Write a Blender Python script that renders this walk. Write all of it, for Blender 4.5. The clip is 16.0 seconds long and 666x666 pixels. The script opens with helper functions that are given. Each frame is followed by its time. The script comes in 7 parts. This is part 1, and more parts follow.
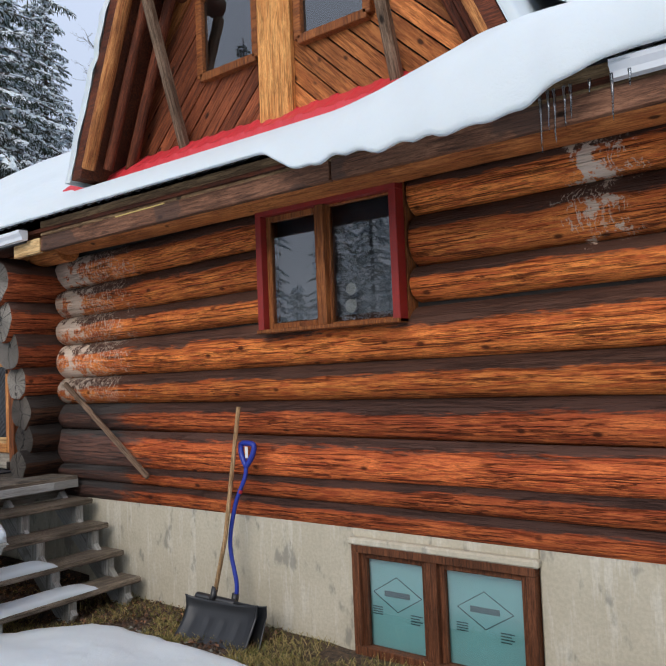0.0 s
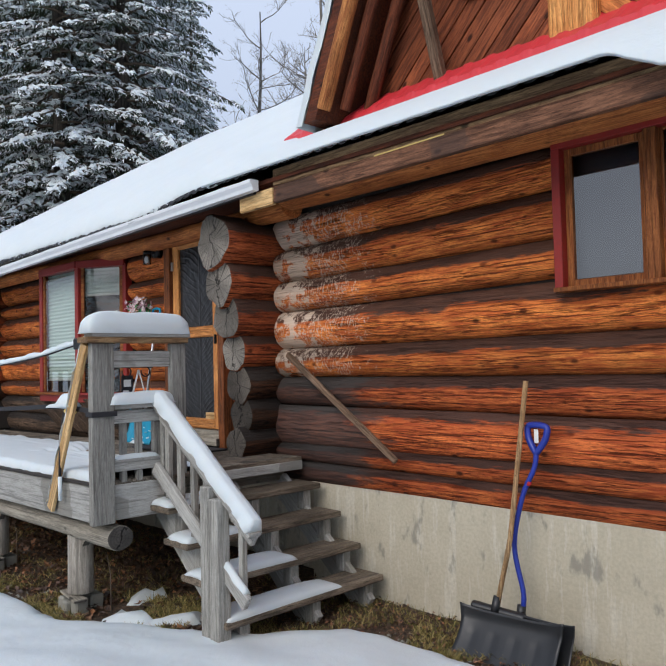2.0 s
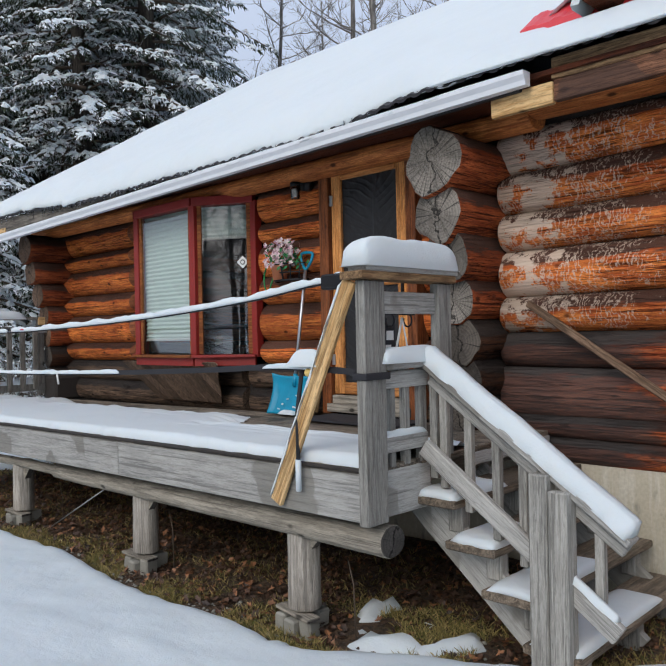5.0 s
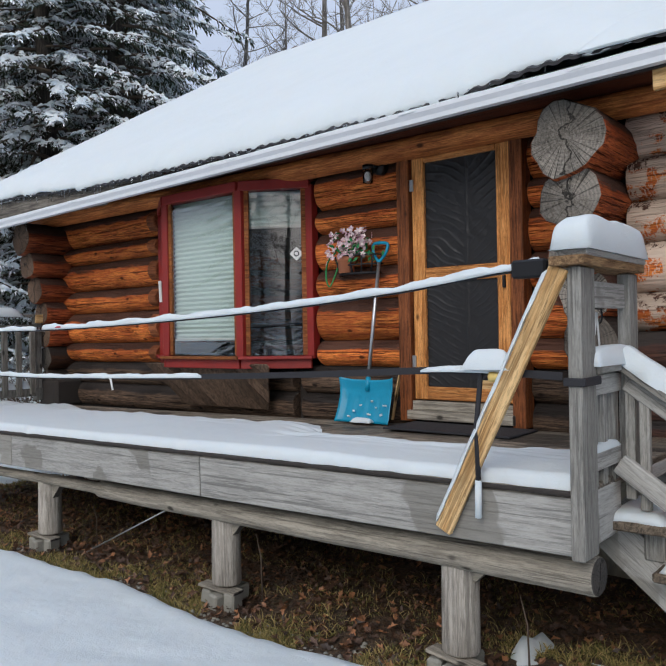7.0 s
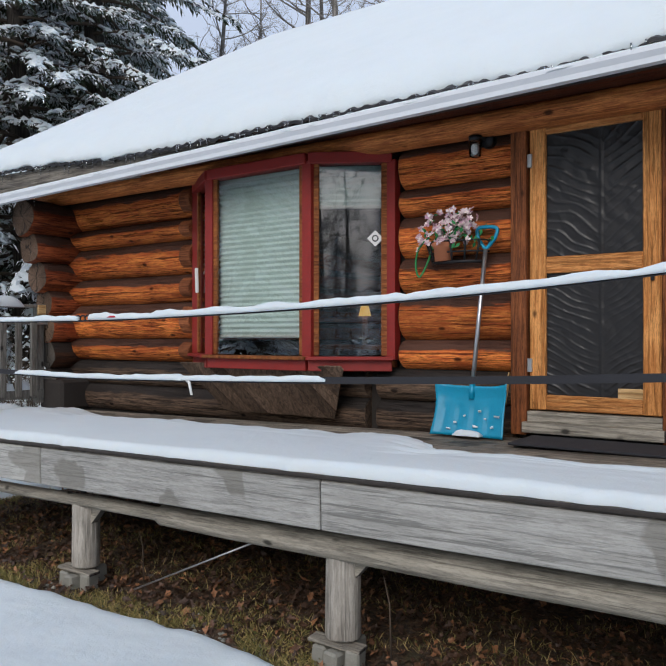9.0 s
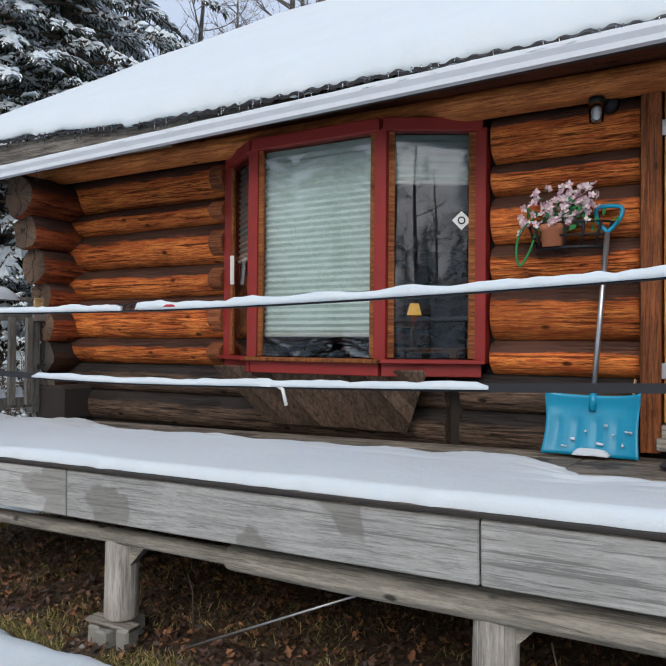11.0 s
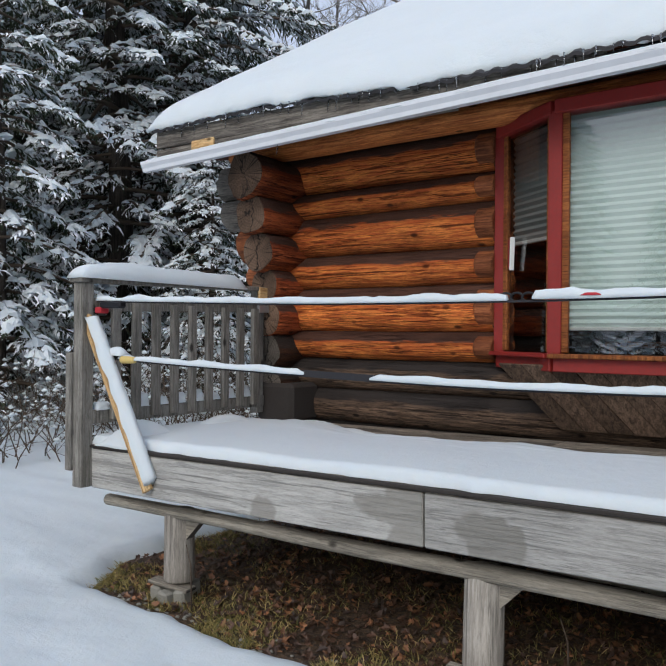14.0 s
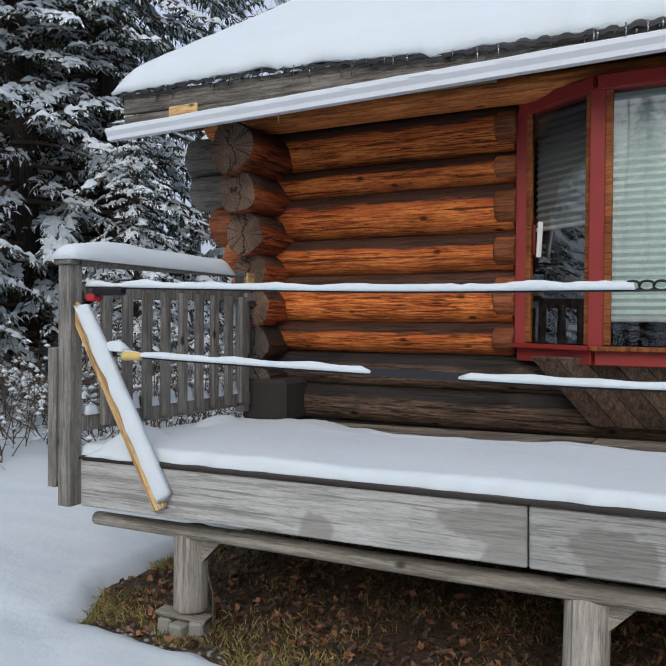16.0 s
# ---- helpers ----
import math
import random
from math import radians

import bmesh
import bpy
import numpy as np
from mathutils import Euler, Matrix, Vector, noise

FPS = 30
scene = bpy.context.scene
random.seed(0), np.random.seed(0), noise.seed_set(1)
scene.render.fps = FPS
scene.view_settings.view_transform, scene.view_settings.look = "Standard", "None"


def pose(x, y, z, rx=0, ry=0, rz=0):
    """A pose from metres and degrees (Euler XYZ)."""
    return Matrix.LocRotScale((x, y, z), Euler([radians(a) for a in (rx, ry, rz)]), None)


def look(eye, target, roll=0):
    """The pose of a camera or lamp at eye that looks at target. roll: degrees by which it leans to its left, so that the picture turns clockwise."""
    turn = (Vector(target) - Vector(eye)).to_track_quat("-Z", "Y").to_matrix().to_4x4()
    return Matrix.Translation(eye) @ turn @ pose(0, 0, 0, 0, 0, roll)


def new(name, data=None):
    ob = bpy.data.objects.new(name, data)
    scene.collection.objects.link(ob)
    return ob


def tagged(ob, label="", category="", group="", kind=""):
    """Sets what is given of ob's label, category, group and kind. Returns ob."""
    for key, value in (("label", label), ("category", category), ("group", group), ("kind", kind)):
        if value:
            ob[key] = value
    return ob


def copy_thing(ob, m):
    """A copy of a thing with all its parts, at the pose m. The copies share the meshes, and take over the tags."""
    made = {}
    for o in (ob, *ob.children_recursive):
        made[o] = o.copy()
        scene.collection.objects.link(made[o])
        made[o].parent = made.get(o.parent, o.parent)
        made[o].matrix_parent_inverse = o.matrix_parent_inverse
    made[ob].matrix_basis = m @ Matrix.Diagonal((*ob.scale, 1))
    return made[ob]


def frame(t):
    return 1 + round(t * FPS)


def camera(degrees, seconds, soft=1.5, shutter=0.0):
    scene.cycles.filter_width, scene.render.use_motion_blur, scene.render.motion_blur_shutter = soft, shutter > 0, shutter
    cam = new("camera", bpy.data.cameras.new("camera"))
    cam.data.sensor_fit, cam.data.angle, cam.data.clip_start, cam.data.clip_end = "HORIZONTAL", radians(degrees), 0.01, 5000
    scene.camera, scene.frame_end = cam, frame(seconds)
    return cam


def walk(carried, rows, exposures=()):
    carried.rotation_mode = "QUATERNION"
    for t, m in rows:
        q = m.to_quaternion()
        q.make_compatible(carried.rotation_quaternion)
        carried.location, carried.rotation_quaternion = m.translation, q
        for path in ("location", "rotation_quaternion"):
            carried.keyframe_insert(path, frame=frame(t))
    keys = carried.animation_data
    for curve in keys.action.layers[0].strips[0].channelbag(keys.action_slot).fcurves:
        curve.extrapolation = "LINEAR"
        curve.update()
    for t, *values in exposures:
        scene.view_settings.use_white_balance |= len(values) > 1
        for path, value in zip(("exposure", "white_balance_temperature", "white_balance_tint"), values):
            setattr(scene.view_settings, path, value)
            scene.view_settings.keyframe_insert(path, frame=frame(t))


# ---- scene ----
cam = camera(47.9, 16.0)
PATH = [
    (0, (-0.274, -0.08, 1.806), (-1.496, 1.501, 1.911), -2.3),
    (0.5, (-0.594, -0.096, 1.784), (-1.938, 1.382, 1.889), -2.3),
    (1, (-0.942, -0.11, 1.775), (-2.338, 1.319, 1.877), -2.8),
    (1.5, (-1.345, -0.066, 1.756), (-2.778, 1.327, 1.85), -2.5),
    (2, (-1.76, -0.134, 1.71), (-3.208, 1.244, 1.792), -1.3),
    (2.5, (-2.187, -0.239, 1.701), (-3.641, 1.133, 1.767), -0.7),
    (3, (-2.583, -0.295, 1.675), (-4.041, 1.073, 1.72), -0.5),
    (3.5, (-2.949, -0.409, 1.67), (-4.413, 0.953, 1.693), -0.2),
    (4, (-3.3, -0.51, 1.673), (-4.747, 0.87, 1.683), -0.6),
    (4.5, (-3.705, -0.501, 1.626), (-5.116, 0.916, 1.625), -0.9),
    (5, (-4.073, -0.582, 1.624), (-5.47, 0.849, 1.624), -1.2),
    (5.2, (-4.206, -0.627, 1.629), (-5.602, 0.805, 1.632), -1.5),
    (7.3, (-5.586, -0.877, 1.62), (-6.837, 0.684, 1.615), -0.8),
    (7.5, (-5.728, -0.849, 1.616), (-6.971, 0.718, 1.607), -0.6),
    (8, (-6.067, -0.822, 1.614), (-7.278, 0.77, 1.613), 0.5),
    (8.5, (-6.439, -0.857, 1.603), (-7.623, 0.756, 1.606), 0.6),
    (8.7, (-6.583, -0.847, 1.6), (-7.753, 0.775, 1.604), 0.3),
    (10.8, (-7.872, -0.511, 1.524), (-8.921, 1.192, 1.551), 0.5),
    (11, (-7.974, -0.499, 1.532), (-9.023, 1.204, 1.56), 0.5),
    (11.5, (-8.258, -0.541, 1.524), (-9.322, 1.153, 1.546), 1.1),
    (12, (-8.501, -0.628, 1.552), (-9.619, 1.03, 1.571), 1.2),
    (12.5, (-8.791, -0.601, 1.524), (-9.959, 1.022, 1.531), 0.9),
    (13, (-9.103, -0.578, 1.546), (-10.285, 1.035, 1.552), 0.7),
    (13.5, (-9.405, -0.688, 1.538), (-10.592, 0.922, 1.546), 0.5),
    (14, (-9.663, -0.752, 1.549), (-10.844, 0.862, 1.549), 0.5),
    (14.5, (-9.948, -0.67, 1.535), (-11.037, 1.007, 1.528), -0.1),
    (15, (-10.15, -0.633, 1.54), (-11.137, 1.106, 1.521), 0.2),
    (15.5, (-10.399, -0.711, 1.531), (-11.334, 1.057, 1.51), 0.7),
    (16, (-10.648, -0.782, 1.558), (-11.565, 0.995, 1.53), 0.5),
]
walk(cam, [(t, look(eye, target, roll)) for t, eye, target, roll in PATH], [(0, 0.10), (3, 0.07), (5, 0.0), (8, -0.03), (12.5, 0.06), (15, -0.08), (16, -0.03)])

# ---- world and light: bright overcast winter day ----
world = bpy.data.worlds.new("overcast_sky")
scene.world = world
world.use_nodes = True
wn, wl = world.node_tree.nodes, world.node_tree.links
sky = wn.new("ShaderNodeTexSky")
sky.sky_type, sky.sun_disc = "NISHITA", False
sky.sun_elevation, sky.sun_rotation = radians(33), radians(165)
sky.air_density, sky.dust_density, sky.ozone_density = 1.2, 6.0, 2.0
veil = wn.new("ShaderNodeMix")
veil.data_type = "RGBA"
veil.inputs[0].default_value = 0.8
veil.inputs[7].default_value = (4.7, 5.3, 6.6, 1)
wl.new(sky.outputs[0], veil.inputs[6])
# an overcast sky is brighter overhead than at the horizon
aim, axis_z, lift, dome = wn.new("ShaderNodeTexCoord"), wn.new("ShaderNodeSeparateXYZ"), wn.new("ShaderNodeMapRange"), wn.new("ShaderNodeVectorMath")
for k, q in enumerate((0.0, 1.0, 0.85, 1.55)):
    lift.inputs[k + 1].default_value = q
dome.operation = "SCALE"
wl.new(aim.outputs["Generated"], axis_z.inputs[0])
wl.new(axis_z.outputs[2], lift.inputs[0])
wl.new(veil.outputs[2], dome.inputs[0])
wl.new(lift.outputs[0], dome.inputs["Scale"])
wl.new(dome.outputs[0], wn["Background"].inputs[0])
wn["Background"].inputs[1].default_value = 0.128
sun_data = bpy.data.lights.new("sun", "SUN")
sun_data.energy, sun_data.angle, sun_data.color = 1.25, radians(35), (1.0, 0.97, 0.95)
sun = new("sun", sun_data)
sun.matrix_world = look((0, 0, 20), (-2.2, 8.5, 14.3))
scene.view_settings.exposure = 0.24


# ---- materials ----
def nodes_of(name):
    m = bpy.data.materials.new(name)
    m.use_nodes = True
    return m, m.node_tree.nodes, m.node_tree.links, m.node_tree.nodes["Principled BSDF"]


def val(n, l, op, a, b=None, clamp=False):
    x = n.new("ShaderNodeMath")
    x.operation, x.use_clamp = op, clamp
    for i, v in enumerate((a, b)):
        if v is None:
            continue
        if isinstance(v, (int, float)):
            x.inputs[i].default_value = v
        else:
            l.new(v, x.inputs[i])
    return x.outputs[0]


def span(n, l, v, a, b, c=0.0, d=1.0):
    x = n.new("ShaderNodeMapRange")
    x.interpolation_type = "SMOOTHSTEP"
    l.new(v, x.inputs[0])
    for i, q in enumerate((a, b, c, d)):
        x.inputs[i + 1].default_value = q
    return x.outputs[0]


def coords(n, l, kind="Object", scale=(1, 1, 1)):
    c, mp = n.new("ShaderNodeTexCoord"), n.new("ShaderNodeMapping")
    mp.inputs["Scale"].default_value = scale
    if kind == "World":
        g = n.new("ShaderNodeNewGeometry")
        l.new(g.outputs["Position"], mp.inputs[0])
    else:
        l.new(c.outputs[kind], mp.inputs[0])
    add = n.new("ShaderNodeVectorMath")
    info = n.new("ShaderNodeObjectInfo")
    mul = n.new("ShaderNodeMath")
    mul.operation, mul.inputs[1].default_value = "MULTIPLY", (0.0 if kind == "World" else 37.0)
    l.new(info.outputs["Random"], mul.inputs[0])
    l.new(mp.outputs[0], add.inputs[0])
    l.new(mul.outputs[0], add.inputs[1])
    return add.outputs[0]


def tex(n, l, vec, scale, detail=4.0, rough=0.55):
    t = n.new("ShaderNodeTexNoise")
    l.new(vec, t.inputs["Vector"])
    t.inputs["Scale"].default_value, t.inputs["Detail"].default_value, t.inputs["Roughness"].default_value = scale, detail, rough
    return t.outputs[0]


def mix(n, l, f, a, b):
    x = n.new("ShaderNodeMix")
    x.data_type = "RGBA"
    if isinstance(f, (int, float)):
        x.inputs[0].default_value = f
    else:
        l.new(f, x.inputs[0])
    for i, v in ((6, a), (7, b)):
        if isinstance(v, tuple):
            x.inputs[i].default_value = (*v, 1)
        else:
            l.new(v, x.inputs[i])
    return x.outputs[2]


def bump(n, l, b, h, strength=0.3, dist=0.01):
    x = n.new("ShaderNodeBump")
    x.inputs["Strength"].default_value, x.inputs["Distance"].default_value = strength, dist
    l.new(h, x.inputs["Height"])
    l.new(x.outputs[0], b.inputs["Normal"])


def plain(name, col, rough=0.5, metal=0.0, vary=0.15, scale=8.0, relief=0.1):
    """A coated or moulded surface with faint mottling and scuffs."""
    m, n, l, b = nodes_of(name)
    v = coords(n, l)
    t = tex(n, l, v, scale)
    t2 = tex(n, l, v, scale * 9)
    l.new(mix(n, l, val(n, l, "MULTIPLY", t, t2), tuple(c * (1 - vary) for c in col), tuple(min(1, c * (1 + vary * 2)) for c in col)), b.inputs["Base Color"])
    l.new(span(n, l, t2, 0.2, 0.8, rough * 0.85, min(1, rough * 1.2)), b.inputs["Roughness"])
    b.inputs["Metallic"].default_value = metal
    if relief:
        bump(n, l, b, t2, relief, 0.003)
    return m


def wood(name, light, dark, rough=0.7, axis=0, top=None, grain=64.0, knots=True, stain=None, flake=False, ends=None, vary=0.25, char=False, calm=1.0):
    """Wood with grain along one local axis. top: colour of the weathered upper side; stain: colour of damp blotches; flake: pale peeled patches."""
    m, n, l, b = nodes_of(name)
    mean = tuple((a + b) / 2 for a, b in zip(light, dark))
    light, dark = tuple(m_ + (a - m_) * calm for a, m_ in zip(light, mean)), tuple(m_ + (a - m_) * calm for a, m_ in zip(dark, mean))
    stretch = [1.0, 1.0, 1.0]
    stretch[axis] = 0.075
    v = coords(n, l, "Object", tuple(stretch))
    vu = coords(n, l, "Object")
    g = tex(n, l, v, grain, 6, 0.65)
    g2 = tex(n, l, v, grain * 2.4, 3, 0.6)
    broad = tex(n, l, vu, 2.2, 3, 0.5)
    col = mix(n, l, span(n, l, g, 0.38, 0.60), dark, light)
    col = mix(n, l, span(n, l, g2, 0.53, 0.63, 0, 0.75 if top else 0.4 * calm), col, tuple(c * 0.35 for c in dark))
    col = mix(n, l, span(n, l, broad, 0.45, 0.7, 0, 0.5 * calm), col, tuple(c * 0.85 for c in dark))
    stc = [1.0, 1.0, 1.0]
    stc[axis] = 0.02
    ck = tex(n, l, coords(n, l, "Object", tuple(stc)), grain * 0.8, 3, 0.7)
    vein = tex(n, l, coords(n, l, "Object", tuple(0.035 if i == axis else 1.0 for i in range(3))), grain * 0.55, 4, 0.62)
    vein = span(n, l, val(n, l, "ABSOLUTE", val(n, l, "SUBTRACT", vein, 0.5)), 0.004, 0.026, 0.95 if top else 0.6 * calm, 0.0)
    crack = val(n, l, "MAXIMUM", span(n, l, ck, 0.585, 0.625, 0, 0.92 if top else 0.45), val(n, l, "MULTIPLY", vein, span(n, l, broad, 0.38, 0.55)))
    stm = [1.0, 1.0, 1.0]
    stm[axis] = 0.22
    mot = tex(n, l, coords(n, l, "Object", tuple(stm)), 7.0, 5, 0.7)
    col = mix(n, l, span(n, l, mot, 0.50, 0.64, 0, 0.4 if top else 0.3 * calm), col, tuple(c * 0.5 for c in dark))
    col = mix(n, l, crack, col, tuple(c * 0.16 for c in dark))
    fine = tex(n, l, coords(n, l, "Object", tuple(0.16 if i == axis else 1.0 for i in range(3))), grain * 3.4, 3, 0.7)
    col = mix(n, l, span(n, l, fine, 0.48, 0.64, 0, 0.4 if top else 0.4 * calm), col, tuple(c * 0.4 for c in dark))
    if knots:
        st = [1.0, 1.0, 1.0]
        st[axis] = 0.55
        vk = coords(n, l, "Object", tuple(st))
        vo = n.new("ShaderNodeTexVoronoi")
        vo.inputs["Scale"].default_value = 6.6
        l.new(vk, vo.inputs["Vector"])
        col = mix(n, l, span(n, l, val(n, l, "ADD", vo.outputs["Distance"], val(n, l, "MULTIPLY", g2, 0.08)), 0.10, 0.20, 0.92, 0.0), col, tuple(c * 0.12 for c in dark))
    if stain:
        st = tex(n, l, vu, 1.5, 4, 0.45)
        col = mix(n, l, span(n, l, st, 0.56, 0.58, 0, 0.65), col, stain)
    if top:
        c = n.new("ShaderNodeNewGeometry")
        sep = n.new("ShaderNodeSeparateXYZ")
        l.new(c.outputs["Normal"], sep.inputs[0])
        nz = val(n, l, "ADD", sep.outputs[2], val(n, l, "MULTIPLY", val(n, l, "SUBTRACT", g, 0.5), 0.7))
        nz = val(n, l, "ADD", nz, val(n, l, "MULTIPLY", val(n, l, "SUBTRACT", mot, 0.5), 0.9))
        col = mix(n, l, span(n, l, nz, -0.1, 0.34, 0, 0.6), col, tuple(c * 0.8 for c in dark))
        col = mix(n, l, span(n, l, nz, 0.22, 0.38, 0, 0.93), col, mix(n, l, fine, tuple(c * 0.55 for c in top), tuple(c * 1.5 for c in top)))
    if char:
        gp = n.new("ShaderNodeNewGeometry")
        sp0 = n.new("ShaderNodeSeparateXYZ")
        l.new(gp.outputs["Position"], sp0.inputs[0])
        edge = val(n, l, "ADD", sp0.outputs[0], val(n, l, "MULTIPLY", val(n, l, "SUBTRACT", mot, 0.5), 2.2))
        col = mix(n, l, span(n, l, edge, -6.1, -5.7, 0.85, 0.0), col, mix(n, l, g, (0.028, 0.027, 0.026), (0.085, 0.08, 0.075)))
    if flake:
        geo = n.new("ShaderNodeNewGeometry")
        sep = n.new("ShaderNodeSeparateXYZ")
        l.new(geo.outputs["Position"], sep.inputs[0])
        wx, wz = sep.outputs[0], sep.outputs[2]
        fl = tex(n, l, coords(n, l, "World", (2.6, 2.0, 3.0)), 2.6, 6, 0.7)
        high = span(n, l, wz, 1.45, 1.7, -0.4, 0.0)
        near = val(n, l, "ADD", span(n, l, wx, -6.75, -5.8, 0.115, -0.3), span(n, l, wx, -7.25, -7.05, -0.8, 0.0))
        right = val(n, l, "ADD", span(n, l, val(n, l, "ABSOLUTE", val(n, l, "ADD", wx, 1.62)), 0.05, 0.5, 0.08, -0.3), span(n, l, wz, 2.2, 2.6, -0.25, 0.0))
        patch = span(n, l, val(n, l, "ADD", fl, val(n, l, "MAXIMUM", val(n, l, "ADD", near, high), right)), 0.57, 0.61, 0, 0.9)
        # curly tool marks in columns, left by peeling
        wv = n.new("ShaderNodeTexWave")
        wv.wave_type, wv.bands_direction = "BANDS", "X"
        for key, q in (("Scale", 7.0), ("Distortion", 17.0), ("Detail", 4.0), ("Detail Scale", 2.3), ("Detail Roughness", 0.6)):
            wv.inputs[key].default_value = q
        l.new(coords(n, l, "World", (1.0, 1.0, 0.6)), wv.inputs["Vector"])
        zone = val(n, l, "ADD", span(n, l, wx, -6.3, -5.0, 0.10, -0.40), span(n, l, wx, -7.25, -7.05, -0.8, 0.0))
        zone = val(n, l, "MAXIMUM", val(n, l, "ADD", zone, high), val(n, l, "SUBTRACT", right, 0.06))
        fl2 = tex(n, l, coords(n, l, "World", (2.0, 2.0, 3.4)), 3.1, 4, 0.6)
        marks = val(n, l, "MULTIPLY", span(n, l, wv.outputs[1], 0.76, 0.9), span(n, l, val(n, l, "ADD", fl2, zone), 0.47, 0.58, 0, 0.7))
        col = mix(n, l, val(n, l, "MAXIMUM", patch, marks), col, mix(n, l, g, (0.48, 0.34, 0.23), (0.80, 0.70, 0.60)))
    if ends:
        tc, info0 = n.new("ShaderNodeTexCoord"), n.new("ShaderNodeObjectInfo")
        sp = n.new("ShaderNodeSeparateXYZ")
        l.new(tc.outputs["Normal"], sp.inputs[0])
        rings = n.new("ShaderNodeTexWave")
        rings.wave_type, rings.rings_direction = "RINGS", "XYZ"[axis]
        rings.inputs["Scale"].default_value, rings.inputs["Distortion"].default_value = 14, 3.0
        l.new(tc.outputs["Object"], rings.inputs["Vector"])
        ec = mix(n, l, rings.outputs[1], ends, tuple(c * 0.72 for c in ends))
        ec = mix(n, l, span(n, l, broad, 0.4, 0.65, 0, 0.8), ec, tuple(c * 0.35 for c in ends))
        so = n.new("ShaderNodeSeparateXYZ")
        l.new(tc.outputs["Object"], so.inputs[0])
        wig = val(n, l, "MULTIPLY", val(n, l, "SUBTRACT", tex(n, l, vu, 7.0, 4), 0.5), 0.30)
        across = so.outputs[1] if axis == 0 else so.outputs[0]
        split = span(n, l, val(n, l, "ABSOLUTE", val(n, l, "ADD", across, wig)), 0.003, 0.012, 0.95, 0.0)
        ec = mix(n, l, split, ec, tuple(c * 0.08 for c in ends))
        ring_u, ring_v = (so.outputs[1], so.outputs[2]) if axis == 0 else (so.outputs[0], so.outputs[2])
        star = n.new("ShaderNodeCombineXYZ")
        l.new(val(n, l, "MULTIPLY", val(n, l, "ARCTAN2", ring_u, ring_v), 1.6), star.inputs[0])
        l.new(info0.outputs["Random"], star.inputs[1])
        rays = val(n, l, "ABSOLUTE", val(n, l, "SUBTRACT", tex(n, l, star.outputs[0], 3.0, 3, 0.6), 0.5))
        ec = mix(n, l, span(n, l, rays, 0.004, 0.022, 0.9, 0.0), ec, tuple(c * 0.12 for c in ends))
        col = mix(n, l, span(n, l, val(n, l, "ABSOLUTE", sp.outputs[axis]), 0.6, 0.75), col, ec)
    info = n.new("ShaderNodeObjectInfo")
    hsv = n.new("ShaderNodeHueSaturation")
    l.new(col, hsv.inputs["Color"])
    l.new(span(n, l, info.outputs["Random"], 0, 1, 1 - vary, 1 + vary), hsv.inputs["Value"])
    l.new(hsv.outputs[0], b.inputs["Base Color"])
    l.new(span(n, l, g, 0.2, 0.8, rough - 0.12, min(1.0, rough + 0.1)), b.inputs["Roughness"])
    b.inputs["Specular IOR Level"].default_value = 0.16
    bump(n, l, b, val(n, l, "SUBTRACT", val(n, l, "ADD", g, val(n, l, "MULTIPLY", g2, 0.6)), val(n, l, "MULTIPLY", crack, 1.2)), 0.85 if top else 0.6, 0.012 if top else 0.008)
    return m


def snow_material():
    m, n, l, b = nodes_of("snow")
    v = coords(n, l, "World")
    t, t2 = tex(n, l, v, 3.0, 4), tex(n, l, v, 90.0, 3)
    l.new(mix(n, l, t, (0.58, 0.635, 0.655), (0.635, 0.685, 0.70)), b.inputs["Base Color"])
    b.inputs["Roughness"].default_value = 0.75
    b.inputs["Specular IOR Level"].default_value = 0.2
    b.inputs["Subsurface Weight"].default_value = 0.25
    b.inputs["Subsurface Radius"].default_value = (0.03, 0.04, 0.05)
    b.inputs["Subsurface Scale"].default_value = 0.4
    bump(n, l, b, val(n, l, "ADD", t2, val(n, l, "MULTIPLY", tex(n, l, v, 14.0, 3), 2.0)), 0.18, 0.02)
    return m


def glass_material(name, tint=(0.9, 0.95, 0.95), rough=0.0):
    m, n, l, b = nodes_of(name)
    out = n["Material Output"]
    gl, tr, mx, fr = n.new("ShaderNodeBsdfGlossy"), n.new("ShaderNodeBsdfTransparent"), n.new("ShaderNodeMixShader"), n.new("ShaderNodeFresnel")
    fr.inputs["IOR"].default_value = 2.7
    tr.inputs[0].default_value = (*tint, 1)
    gl.inputs["Roughness"].default_value = rough
    v = coords(n, l)
    bp = n.new("ShaderNodeBump")
    bp.inputs["Strength"].default_value, bp.inputs["Distance"].default_value = 0.05, 0.004
    l.new(tex(n, l, v, 3.0, 1), bp.inputs["Height"])
    l.new(bp.outputs[0], gl.inputs["Normal"])
    l.new(fr.outputs[0], mx.inputs[0])
    l.new(tr.outputs[0], mx.inputs[1])
    l.new(gl.outputs[0], mx.inputs[2])
    l.new(mx.outputs[0], out.inputs["Surface"])
    return m


